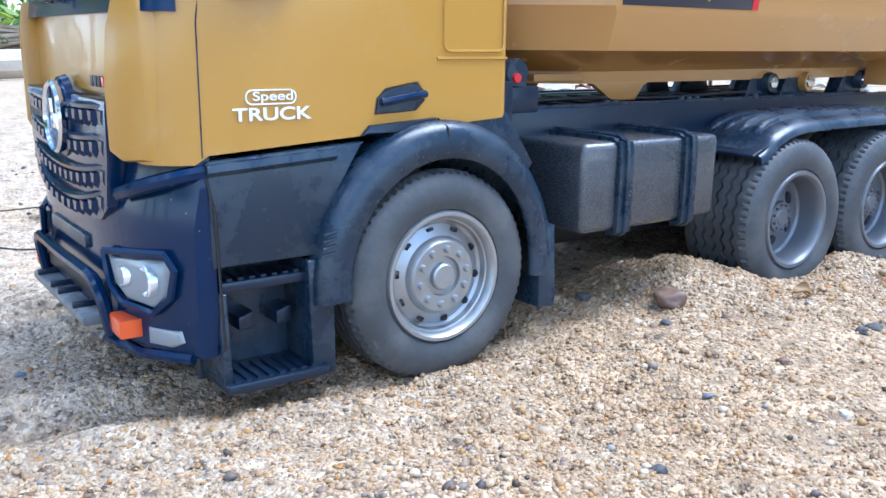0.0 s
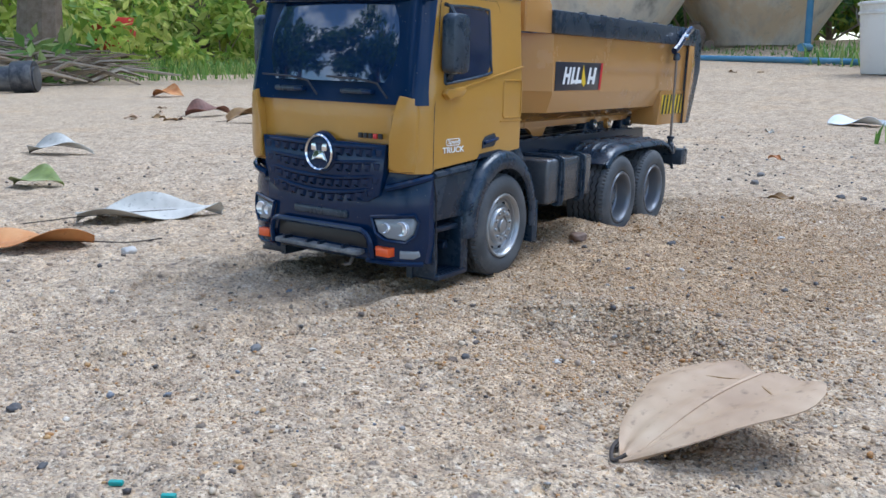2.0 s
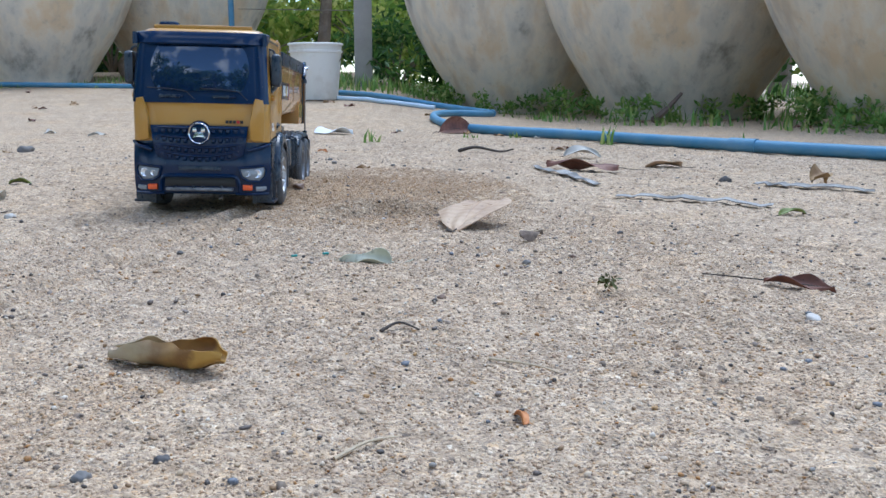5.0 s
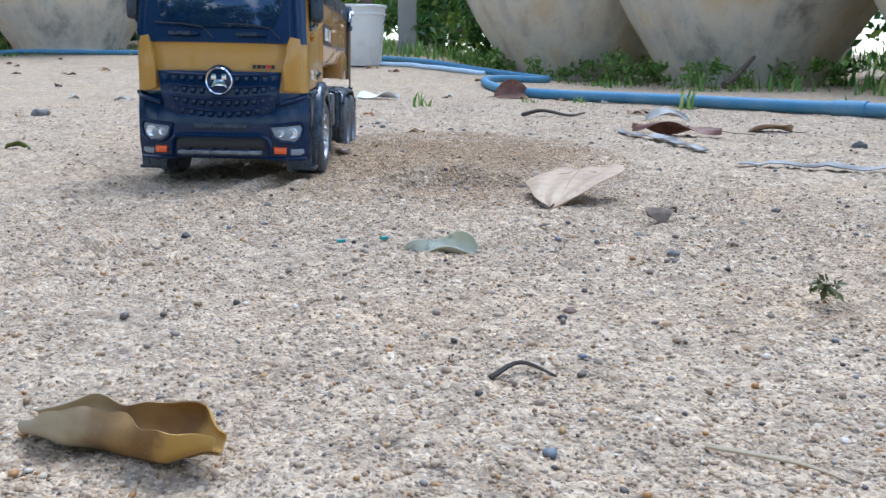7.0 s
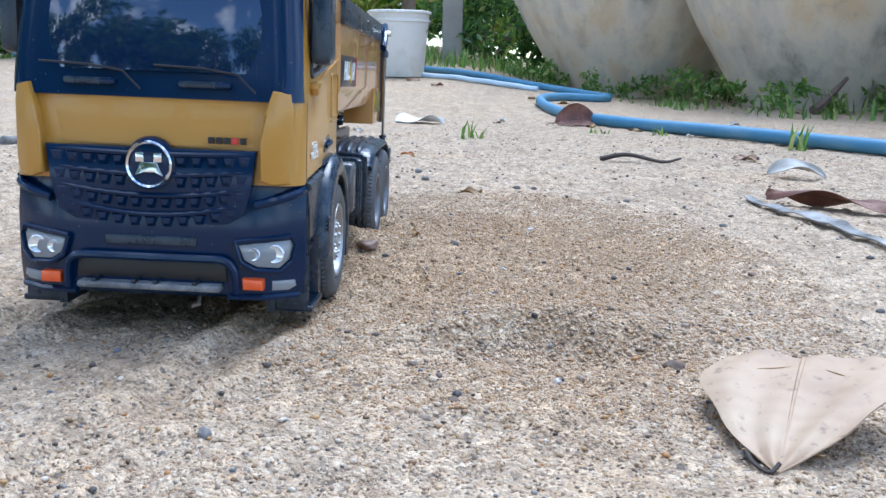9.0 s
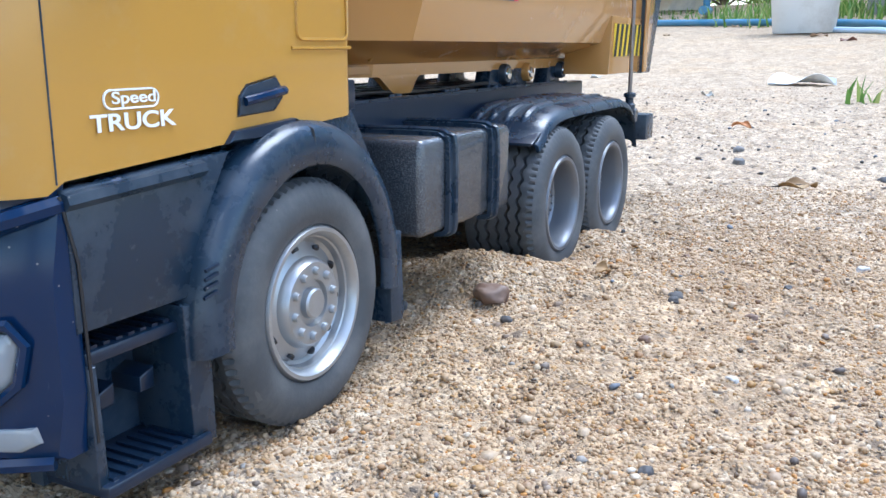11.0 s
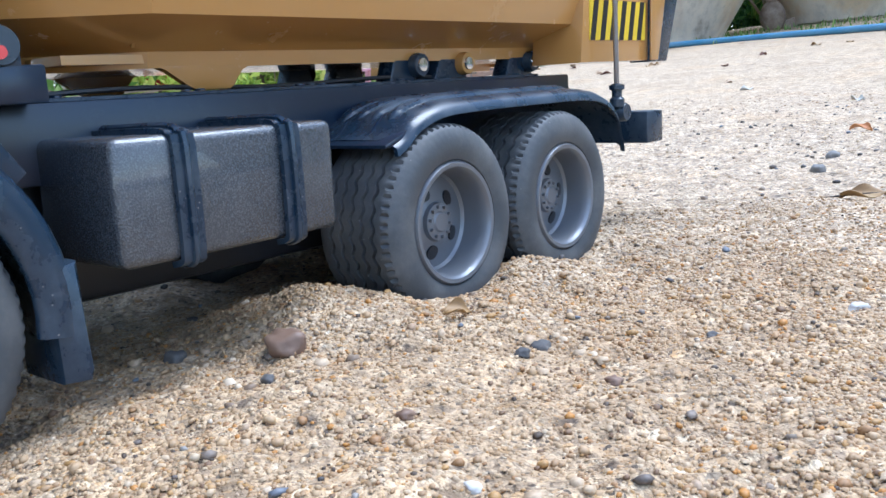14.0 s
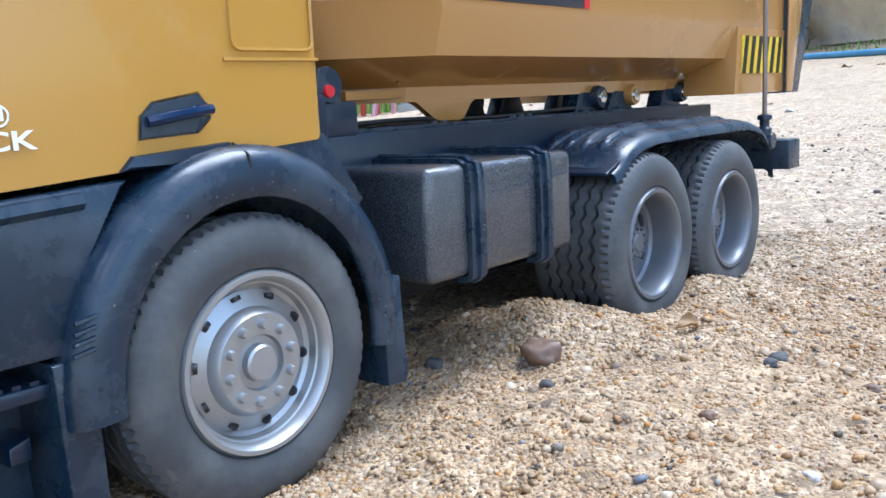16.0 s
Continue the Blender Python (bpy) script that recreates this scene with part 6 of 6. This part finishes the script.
# plants painted sunlit left of the yard and a belt of trees all round
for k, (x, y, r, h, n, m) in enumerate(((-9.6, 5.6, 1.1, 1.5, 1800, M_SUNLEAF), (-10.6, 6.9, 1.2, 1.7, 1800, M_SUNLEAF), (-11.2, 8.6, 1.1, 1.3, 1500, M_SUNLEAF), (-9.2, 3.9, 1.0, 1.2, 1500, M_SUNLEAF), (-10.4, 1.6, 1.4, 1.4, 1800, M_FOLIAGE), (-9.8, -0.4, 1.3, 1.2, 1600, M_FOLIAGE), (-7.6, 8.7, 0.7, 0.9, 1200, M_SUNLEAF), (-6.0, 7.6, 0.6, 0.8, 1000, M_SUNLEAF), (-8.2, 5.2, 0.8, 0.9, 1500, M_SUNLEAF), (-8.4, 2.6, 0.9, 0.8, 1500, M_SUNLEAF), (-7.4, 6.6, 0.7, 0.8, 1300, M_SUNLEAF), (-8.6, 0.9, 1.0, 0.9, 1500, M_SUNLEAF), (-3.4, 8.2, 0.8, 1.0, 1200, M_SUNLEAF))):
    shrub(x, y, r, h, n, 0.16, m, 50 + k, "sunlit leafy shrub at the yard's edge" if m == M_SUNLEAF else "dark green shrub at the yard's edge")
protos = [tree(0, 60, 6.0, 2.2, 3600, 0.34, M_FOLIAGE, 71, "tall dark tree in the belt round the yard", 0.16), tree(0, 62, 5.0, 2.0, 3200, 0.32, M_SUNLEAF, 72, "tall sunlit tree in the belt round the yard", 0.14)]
rng = np.random.default_rng(5)
for k in range(34):
    a = radians(k * 360 / 34 + rng.uniform(-4, 4))
    back = math.sin(a) < -0.3
    d = rng.uniform(11, 15) if not back else rng.uniform(10, 13)
    if (back and k % 4 == 2) or (abs(math.cos(a)) < 0.22 and not back) or math.cos(a) > 0.35 and math.sin(a) < 0.62:
        continue
    src = protos[0] if back or k % 3 else protos[1]
    s = rng.uniform(0.75, 1.15) * (1.05 if back else 1)
    x, y = d * math.cos(a), d * math.sin(a)
    o = copy_thing(src, pose(x, y, -0.05, 0, 0, rng.uniform(0, 360)) @ Matrix.Diagonal((s, s, s, 1)))
    o["group"] = "belt of trees"
for p in protos:
    for o in (*p.children_recursive, p):
        bpy.data.objects.remove(o)


# ---- litter on the sand ----
def leaf_bm(length, width, curl=0.3, roll=0.4, heart=0.0, wave=0.0, stem=0.25, seed=0):
    """A dry leaf along x: curved along its length, rolled across, with a raised midrib, a stalk and thickness."""
    rng = np.random.default_rng(seed)
    n, m = 20, 10
    ph = rng.uniform(0, 6, 4)
    rows = []
    for i in range(n + 1):
        u = i / n
        w = width * 0.5 * (math.sin(math.pi * u ** (0.75 + 0.8 * heart)) ** 0.75) * (1 + 0.05 * math.sin(9 * u + ph[0]))
        row = []
        for j in range(m + 1):
            v = -1 + 2 * j / m
            th = roll * v
            y = w * (math.sin(th) / roll if abs(roll) > 0.01 else v)
            z = w * (1 - math.cos(th)) / max(abs(roll), 0.01) * (1 if roll > 0 else -1)
            z += length * curl * ((u - 0.5) ** 2 - 0.25) * -1 + wave * length * math.sin(7 * u + ph[1] + 2 * v) * abs(v) * 0.08
            z -= 0.02 * width * math.exp(-(v / 0.12) ** 2)
            x = length * (u - 0.5) + heart * width * 0.5 * abs(v) ** 1.3 * (u - 0.2) - 0.02 * length * abs(v)
            row.append((x, y, z))
        rows.append(row)
    bm = solid(skin(rows), 0.0006)
    bmesh.ops.remove_doubles(bm, verts=bm.verts, dist=0.00005)
    rib = [(length * (u - 0.5), 0, length * curl * ((u - 0.5) ** 2 - 0.25) * -1 - 0.02 * width) for u in [k / 10 for k in range(11)]]
    return bm, rib


def dry_leaf(x, y, length, width, rz, material, label, curl=0.3, roll=0.4, heart=0.0, wave=0.4, stem=0.25, tilt=(0, 0), dz=0.0, seed=0, dark_stem=True):
    """The leaf is set so that it just touches the sand."""
    bm, rib = leaf_bm(length, width, curl, roll, heart, wave, stem, seed)
    turn = Euler((radians(tilt[0]), radians(tilt[1]), radians(rz))).to_matrix()
    low = min((turn @ v.co).z - (ground_z(x + (turn @ v.co).x, y + (turn @ v.co).y)) for v in bm.verts)
    t = thing("dry_leaf", label, "leaf", Matrix.Translation((x, y, -low - 0.0012 + dz)) @ turn.to_4x4())
    part("blade", bm, material, t, angle=60)
    if stem:
        a = Vector(rib[0])
        s = [a, a + Vector((-length * stem * 0.5, 0.02 * length, -0.02 * length)), a + Vector((-length * stem, -0.05 * length, -0.01 * length))]
        part("stalk", tube(smooth_line([tuple(Vector(rib[8])), tuple(Vector(rib[4])), tuple(s[0]), tuple(s[1]), tuple(s[2])], 4), max(0.0007, width * 0.012), 6), M_TWIG if dark_stem else material, t)
    return t


def heart_rise(u):
    return 0.026 * max(0.0, 1 - u) ** 1.1 + 0.004 * math.sin(math.pi * min(max(u, 0), 1))


def heart_leaf(x, y, length, width, rz, label):
    """A heart-shaped dry leaf: two lobes and a notch at x = 0, the tip at x = length, one lobe lifted."""
    rows, n, m = [], 18, 20
    shape = smooth_line([(0, 0.80, 0), (0.12, 0.97, 0), (0.28, 1.0, 0), (0.5, 0.80, 0), (0.72, 0.56, 0), (0.88, 0.29, 0), (1.0, 0.015, 0)], 6)
    for i in range(n + 1):
        p = shape[round(i * (len(shape) - 1) / n)]
        row = []
        for j in range(m + 1):
            v = -1 + 2 * j / m
            u = p.x - 0.04 * math.sin(math.pi * min(abs(v) * 0.97 + 0.0, 1)) ** 0.8 * (1 - p.x) ** 1.4
            yy = width * 0.5 * p.y * v * (1 + 0.02 * math.sin(14 * u + 3 * v))
            z = heart_rise(u) + 0.009 * max(0.0, v) ** 1.3 * p.y * (0.25 + 0.75 * u) - 0.006 * max(0.0, -v) ** 2 * p.y + 0.0025 * abs(v) * p.y + 0.0012 * math.sin(9 * v + 5 * u)
            row.append((length * u, yy, z))
        rows.append(row)
    bm = solid(skin(rows), 0.0007)
    turn = Euler((radians(3), radians(0), radians(rz))).to_matrix()
    low = min((turn @ v.co).z - ground_z(x + (turn @ v.co).x, y + (turn @ v.co).y) for v in bm.verts)
    t = thing("dry_leaf", label, "leaf", Matrix.Translation((x, y, -low - 0.001)) @ turn.to_4x4())
    blade = part("blade", bm, M_LEAF_TAN, t, angle=60)
    rib = [(length * u, 0, heart_rise(u) + 0.0012 * math.sin(5 * u) + 0.0005) for u in [k / 12 for k in range(13)]]
    part("midrib", tube(rib, 0.0013, 6, taper=[1.2 - k / 13 for k in range(13)]), M_LEAF_TAN, t, "pale midrib")
    e = length
    part("stalk", tube(smooth_line([(e - 0.004, 0, 0.004), (e + 0.001, -0.004, 0.001), (e - 0.008, -0.014, 0.003), (e - 0.026, -0.019, 0.007), (e - 0.034, -0.019, 0.009)], 5), 0.0011, 6), M_TWIG, t, "dark curved stalk")
    for k in range(5):
        u0 = 0.08 + k * 0.16
        for s in (1, -1):
            w = 0.40 * (1 - u0 * 0.75) * width
            pts = [(length * (u0 + 0.16 * f), s * w * f, 0) for f in (0, 0.33, 0.66, 1)]
            pts = [(a, b, min((q.co.z for q in blade.data.vertices if abs(q.co.x - a) < 0.006 and abs(q.co.y - b) < 0.006), default=0.01) + 0.0009) for a, b, _ in pts]
            part("vein", tube(pts, 0.0005, 4), M_LEAF_BROWN, t)
    return t


def curled_leaf(x, y, length, r, rz, label):
    """A dry leaf rolled along its length into an open trough, pinched at one end, with a ragged upturned tip."""
    n, m = 30, 18
    rows = []
    for i in range(n + 1):
        u = i / n
        k = r * (0.42 + 0.58 * step(0, 0.3, u)) * (1 - 0.62 * step(0.8, 1.0, u)) * (1 + 0.06 * math.sin(11 * u))
        lift = 0.10 * length * step(0.62, 1.0, u) ** 1.5 + 0.03 * length * (1 - step(0, 0.35, u))
        a0 = 138 + 12 * math.sin(8 * u + 1) + 14 * step(0.55, 0.75, u) - 18 * step(0.8, 1, u) + 5 * math.sin(31 * u)
        a1 = 402 + 18 * math.sin(6 * u + 2.2) - 26 * step(0.7, 0.9, u) + 6 * math.sin(27 * u + 1)
        row = []
        for j in range(m + 1):
            a = radians(a0 + (a1 - a0) * j / m)
            q = k * (1 + 0.05 * math.sin(5 * a + 9 * u) + 0.04 * math.sin(23 * u + 2 * a))
            row.append((length * (u - 0.5) + 0.1 * k * math.sin(3 * a), q * 1.15 * math.cos(a) + 0.004 * math.sin(3.2 * u), k + q * math.sin(a) + lift))
        rows.append(row)
    bm = solid(skin(rows), 0.0006)
    t = thing("dry_leaf", label, "leaf", pose(x, y, ground_z(x, y) - 0.001, 0, 0, rz))
    part("blade", bm, M_LEAF_MIXED, t, angle=60)
    rib = [rows[i][9] for i in range(0, n + 1, 3)]
    part("midrib", tube([(a, b, c - 0.0003) for a, b, c in rib], 0.0008, 6), M_LEAF_BROWN, t)
    return t


def bark_strip(pts, width, label):
    """A thin flat strip, curled a little along its edges."""
    t = thing("bark_strip", label, "bark")
    line = smooth_line([(x, y, h) for x, y, h in pts], 8)
    rows = []
    for i, p in enumerate(line):
        d = (line[min(i + 1, len(line) - 1)] - line[max(i - 1, 0)]).normalized()
        w = width * (0.35 + 0.65 * math.sin(math.pi * (i + 0.6) / (len(line) + 0.2)) ** 0.5) * (1 + 0.7 * noise.noise(Vector((i * 0.7, p.x, 0))))
        side = Vector((-d.y, d.x, 0))
        rows.append([tuple(Vector((p.x, p.y, ground_z(p.x, p.y) + 0.003 + p.z * 0.6)) + side * w * f + Vector((0, 0, 0.12 * w * f * f + 0.1 * w * f))) for f in (-1, -0.5, 0, 0.5, 1)])
    part("strip", solid(skin(rows), 0.0014), M_STRIP, t)
    return t


heart_leaf(0.390, -0.094, 0.095, 0.098, -116, "large pale tan heart-shaped dry leaf on the sand")
curled_leaf(0.119, -0.694, 0.086, 0.0105, -22, "curled pale and brown dry leaf with yellow tip")
dry_leaf(0.240, -0.350, 0.056, 0.030, 172, M_LEAF_WHITE, "pale folded leaf half sunk in sand", 0.04, 1.5, 0, 1.0, 0.4, (-30, 3), dz=-0.004, seed=4, dark_stem=False)
dry_leaf(0.432, -0.25, 0.034, 0.022, 30, M_CLOD, "small crumpled dark-brown leaf on the sand", 0.25, -0.6, 0, 1.6, 0, (8, 0), seed=5)
dry_leaf(0.672, 0.585, 0.165, 0.042, 142, M_LEAF_RED, "long red-brown curled dry leaf", 0.11, -0.5, 0, 0.7, 0.35, (14, 0), seed=6)
dry_leaf(0.745, 0.90, 0.09, 0.045, -20, M_LEAF_PALE, "pale grey dry leaf behind a brown one", 0.6, 0.8, 0, 0.6, 0.1, (20, 0), seed=7)
dry_leaf(0.872, 0.66, 0.085, 0.055, 185, M_LEAF_TAN, "pale tan dry leaf beside the pipe", 0.3, 0.5, 0, 0.6, 0.4, (8, 0), seed=8)
dry_leaf(0.53, 2.03, 0.14, 0.09, 15, M_LEAF_RED, "broad red-brown leaf standing against the pipe", 0.5, 0.9, 0, 0.5, 0.2, (48, 0), seed=9)
dry_leaf(0.634, -0.503, 0.062, 0.018, -42, M_LEAF_RED, "thin twisted grey-brown leaf with a long stalk", 0.05, 1.0, 0, 1.0, 0.95, (10, 0), seed=10)
dry_leaf(1.045, 0.29, 0.06, 0.04, 40, M_LEAF_BROWN, "crumpled brown leaf near the pipe", 0.6, 0.9, 0, 1.5, 0.2, (14, 0), seed=11)
dry_leaf(0.835, -0.055, 0.045, 0.016, 10, M_LEAF_GREEN, "small green curled leaf", 0.5, 0.9, 0, 0.6, 0.1, (10, 0), seed=12)
dry_leaf(-0.409, 0.415, 0.05, 0.026, 160, M_LEAF_GREEN, "small green-yellow leaf on the sand", 0.4, 0.8, 0, 0.6, 0.1, (16, 0), seed=13)
dry_leaf(-0.40, 0.14, 0.17, 0.065, 52, M_LEAF_PALE, "large grey-white dry leaf with a dark stalk", 0.05, 0.35, 0, 0.7, 0.35, (8, 0), seed=14)
dry_leaf(-0.37, -0.05, 0.14, 0.065, 228, M_LEAF_ORANGE, "orange-brown dry leaf with a long stalk", 0.08, 0.4, 0, 0.8, 0.5, (6, 0), seed=15)
dry_leaf(-0.77, 0.22, 0.09, 0.06, 20, M_LEAF_GREEN, "grey-green leaf on the sand", 0.4, 0.6, 0, 0.6, 0.0, (10, 0), seed=16)
dry_leaf(0.335, -0.803, 0.018, 0.01, 100, M_LEAF_ORANGE, "tiny orange leaf scrap", 0.5, 1.1, 0, 1.0, 0, (30, 0), seed=18)
dry_leaf(-1.42, 1.30, 0.16, 0.08, 30, M_LEAF_BROWN, "brown dry leaf on the yard", 0.5, 0.7, 0, 1.0, 0.2, (10, 0), seed=19)
dry_leaf(-1.36, 1.52, 0.15, 0.07, 10, M_LEAF_PALE, "grey dry leaf on the yard", 0.3, 0.6, 0, 0.6, 0.4, (6, 0), seed=20)
dry_leaf(-1.75, 1.42, 0.15, 0.08, 70, M_LEAF_RED, "brown dry leaf far across the yard", 0.5, 0.7, 0, 1.0, 0.2, (10, 0), seed=21)
dry_leaf(-2.9, 2.2, 0.16, 0.1, 15, M_LEAF_ORANGE, "orange dry leaf far across the yard", 0.5, 0.7, 0, 0.8, 0.1, (16, 0), seed=22)
dry_leaf(-1.14, 0.50, 0.15, 0.06, 20, M_LEAF_PALE, "pale curled leaf on the yard", 0.4, 0.7, 0, 0.8, 0.3, (8, 0), seed=23)
dry_leaf(0.215, 0.66, 0.032, 0.013, 25, M_LEAF_BROWN, "brown dry leaf behind the truck", 0.08, 0.6, 0, 1.2, 0.3, (8, 0), seed=24)
dry_leaf(0.1, 1.08, 0.03, 0.014, -30, M_LEAF_ORANGE, "orange leaf scrap behind the truck", 0.4, 0.9, 0, 0.9, 0.0, (12, 0), seed=25)
dry_leaf(0.156, 0.311, 0.012, 0.008, 70, M_LEAF_BROWN, "orange leaf scrap against the tyre", 0.7, 1.0, 0, 1.2, 0, (28, 10), seed=26)
for k in range(70):
    x, y = random.uniform(-2.6, 2.0), random.uniform(1.1, 4.6)
    if y > 3.0 + 0.6 * (1.4 - x) and x > 0.3:
        continue
    dry_leaf(x, y, random.uniform(0.025, 0.065), random.uniform(0.012, 0.03), random.uniform(0, 360), random.choice((M_LEAF_BROWN, M_LEAF_RED, M_LEAF_PALE, M_LEAF_TAN, M_LEAF_BROWN)), "small dry leaf on the far sand", random.uniform(-0.15, 0.25), random.uniform(0.3, 0.9), 0, 1.2, random.choice((0, 0.25)), (random.uniform(-14, 14), 0), seed=100 + k)["group"] = "dry leaves on the far sand"


def pebble(x, y, r, material, label, flat=0.7, seed=0, sink=0.35):
    rng = np.random.default_rng(seed)
    bm = bmesh.new()
    bmesh.ops.create_icosphere(bm, subdivisions=3, radius=1)
    off = Vector(rng.uniform(-50, 50, 3))
    sx, sy = rng.uniform(0.85, 1.25), rng.uniform(0.75, 1.0)
    for v in bm.verts:
        k = 1 + 0.34 * noise.noise(v.co * 1.4 + off) + 0.16 * noise.noise(v.co * 3.2 + off) + 0.05 * noise.noise(v.co * 8 + off)
        v.co = Vector((v.co.x * sx, v.co.y * sy, v.co.z * flat)) * r * k
    return tagged(part("pebble", bm, material, at=pose(x, y, ground_z(x, y) + r * flat * (1 - 2 * sink) * 0.5, 0, 0, rng.uniform(0, 360)), angle=80), label, "pebble", "pebbles on the sand")


D, G, B, W = M_STONE_DARK, M_STONE_GREY, M_STONE_BROWN, M_STONE_WHITE
for k, (x, y, r, m, lab) in enumerate((
        (0.150, -0.842, 0.0065, D, "smooth dark grey pebble"), (0.118, -0.862, 0.006, G, "smooth grey pebble"), (0.115, 0.258, 0.0125, B, "red-brown pebble by the rear tyre"),
        (0.146, 0.785, 0.010, G, "pale grey stone behind the truck"), (0.202, -0.088, 0.005, D, "small dark pebble"), (0.334, 0.19, 0.0045, D, "small dark pebble"), (0.458, 0.21, 0.006, B, "small brown pebble"),
        (0.279, 0.706, 0.008, D, "dark pebble"), (0.305, 0.72, 0.006, D, "dark pebble"), (0.131, 0.874, 0.011, G, "grey stone"), (0.899, 0.365, 0.017, D, "dark round stone"), (-0.70, 1.2, 0.028, G, "grey stone across the yard"),
        (0.26, -0.07, 0.004, W, "small white pebble"), (0.245, -0.36, 0.0048, B, "dark brown pebble"), (0.115, -0.33, 0.004, D, "small dark pebble"), (0.44, -0.19, 0.0045, D, "small blue-grey pebble"), (0.40, -0.30, 0.005, G, "small grey pebble"), (0.405, -0.385, 0.006, G, "small grey pebble"),
        (0.36, -0.335, 0.0042, D, "small dark pebble"), (0.08, -0.155, 0.006, G, "small blue-grey pebble"), (0.598, -0.605, 0.009, W, "pale stone"), (0.46, -0.35, 0.004, B, "small brown pebble"), (0.31, -0.52, 0.005, B, "small clod of earth"),
        (0.195, 0.309, 0.0058, D, "small olive-dark pebble"), (0.197, 0.295, 0.0045, D, "small dark pebble"), (0.18, 0.40, 0.004, B, "small brown pebble"), (0.277, 0.408, 0.005, W, "small white pebble"), (0.20, 0.23, 0.004, B, "small ochre pebble"), (0.235, 0.29, 0.0045, B, "small ochre pebble"), (0.245, 0.345, 0.004, D, "small blue-grey pebble"), (0.134, 0.233, 0.0042, D, "small dark pebble"), (0.24, 0.21, 0.0038, W, "small white pebble"), (0.075, 0.235, 0.0075, D, "dark clod under the truck"), (0.23, 0.12, 0.0042, D, "small dark pebble"),
        (-0.26, 0.0, 0.012, W, "white pebble across the sand"), (0.04, -0.3, 0.006, D, "dark pebble"), (0.33, -0.25, 0.0045, D, "small dark pebble"), (0.55, -0.2, 0.005, D, "small dark pebble"), (0.52, 0.1, 0.005, D, "small dark pebble"), (0.6, 0.3, 0.006, D, "small dark pebble"), (0.5, 0.45, 0.006, G, "small grey pebble"), (0.42, 0.62, 0.006, G, "small grey pebble"))):
    pebble(x, y, r * 0.7, m, lab + " on the sand", 0.68, 200 + k)
for x, y, r in ((0.335, -0.03, 0.008), (0.2, -0.1, 0.004)):
    pebble(x, y, r, M_CLOD, "crumbled dark clod of earth on the sand", 0.6, int(x * 999))
for x, y in ((0.198, -0.322), (0.165, -0.325)):
    t = thing("plastic_scrap", "tiny teal plastic scrap in the sand", "scrap", set_at(x, y, 30, 0.002))
    part("scrap", box(-0.0034, 0.0034, -0.0015, 0.0015, -0.0012, 0.0012, 0.0007), M_TEAL, t)


def twig(pts, r, material, label):
    t = thing("twig", label, "twig", group="twigs on the sand")
    line = smooth_line([(x, y, ground_z(x, y) + r * 0.7 + h) for x, y, h in pts], 5)
    part("stick", tube(line, r, 6, taper=[1 - 0.6 * i / (len(line) - 1) for i in range(len(line))]), material, t)
    return t


twig([(0.236, -0.845, 0), (0.252, -0.833, 0.002), (0.268, -0.822, 0.001)], 0.0013, M_PALETWIG, "short pale dry stick on the sand")
twig([(0.258, -0.625, 0), (0.272, -0.618, 0.003), (0.287, -0.628, 0)], 0.0015, M_TWIG, "short dark curled twig on the sand")
twig([(0.455, 1.09, 0), (0.50, 1.07, 0.008), (0.56, 1.06, 0.0), (0.6, 1.08, 0.004)], 0.005, M_TWIG, "dark bent twig on the sand")
bark_strip([(0.585, 0.64, 0), (0.612, 0.47, 0.004), (0.642, 0.31, 0.002)], 0.0085, "pale peeled strip of bark on the sand")
bark_strip([(0.94, 0.33, 0), (1.0, 0.27, 0.003), (1.09, 0.19, 0.001)], 0.012, "broad pale strip of bark on the sand")
bark_strip([(0.63, 0.13, 0), (0.72, 0.075, 0.003), (0.83, 0.0, 0.001)], 0.009, "long pale strip of bark on the sand")
twig([(0.33, -0.70, 0.0), (0.36, -0.71, 0.001), (0.375, -0.72, 0.0)], 0.0012, M_PALETWIG, "thin pale stick on the sand")
twig([(1.52, 2.88, 0.0), (1.6, 2.95, 0.05), (1.69, 3.02, 0.12)], 0.02, M_WOOD, "split piece of wood leaning by a jar")
moss = thing("moss_tuft", "small yellow-green moss tuft on the sand", "moss", set_at(0.455, -0.512))
o = new("moss_leaves", leaves_mesh("moss_leaves", [(0, 0, 0.008, 0.011), (0.008, 0.004, 0.005, 0.009)], 190, 0.008, M_MOSS, 8))
o.parent = moss
pap = thing("paper_scrap", "crumpled white paper scrap on the sand", "paper", set_at(0.08, 1.98, 15, 0.003))
part("paper_sheet", leaf_bm(0.14, 0.1, 0.15, 0.4, 0, 1.0, 0, 5)[0], M_PAPER, pap)
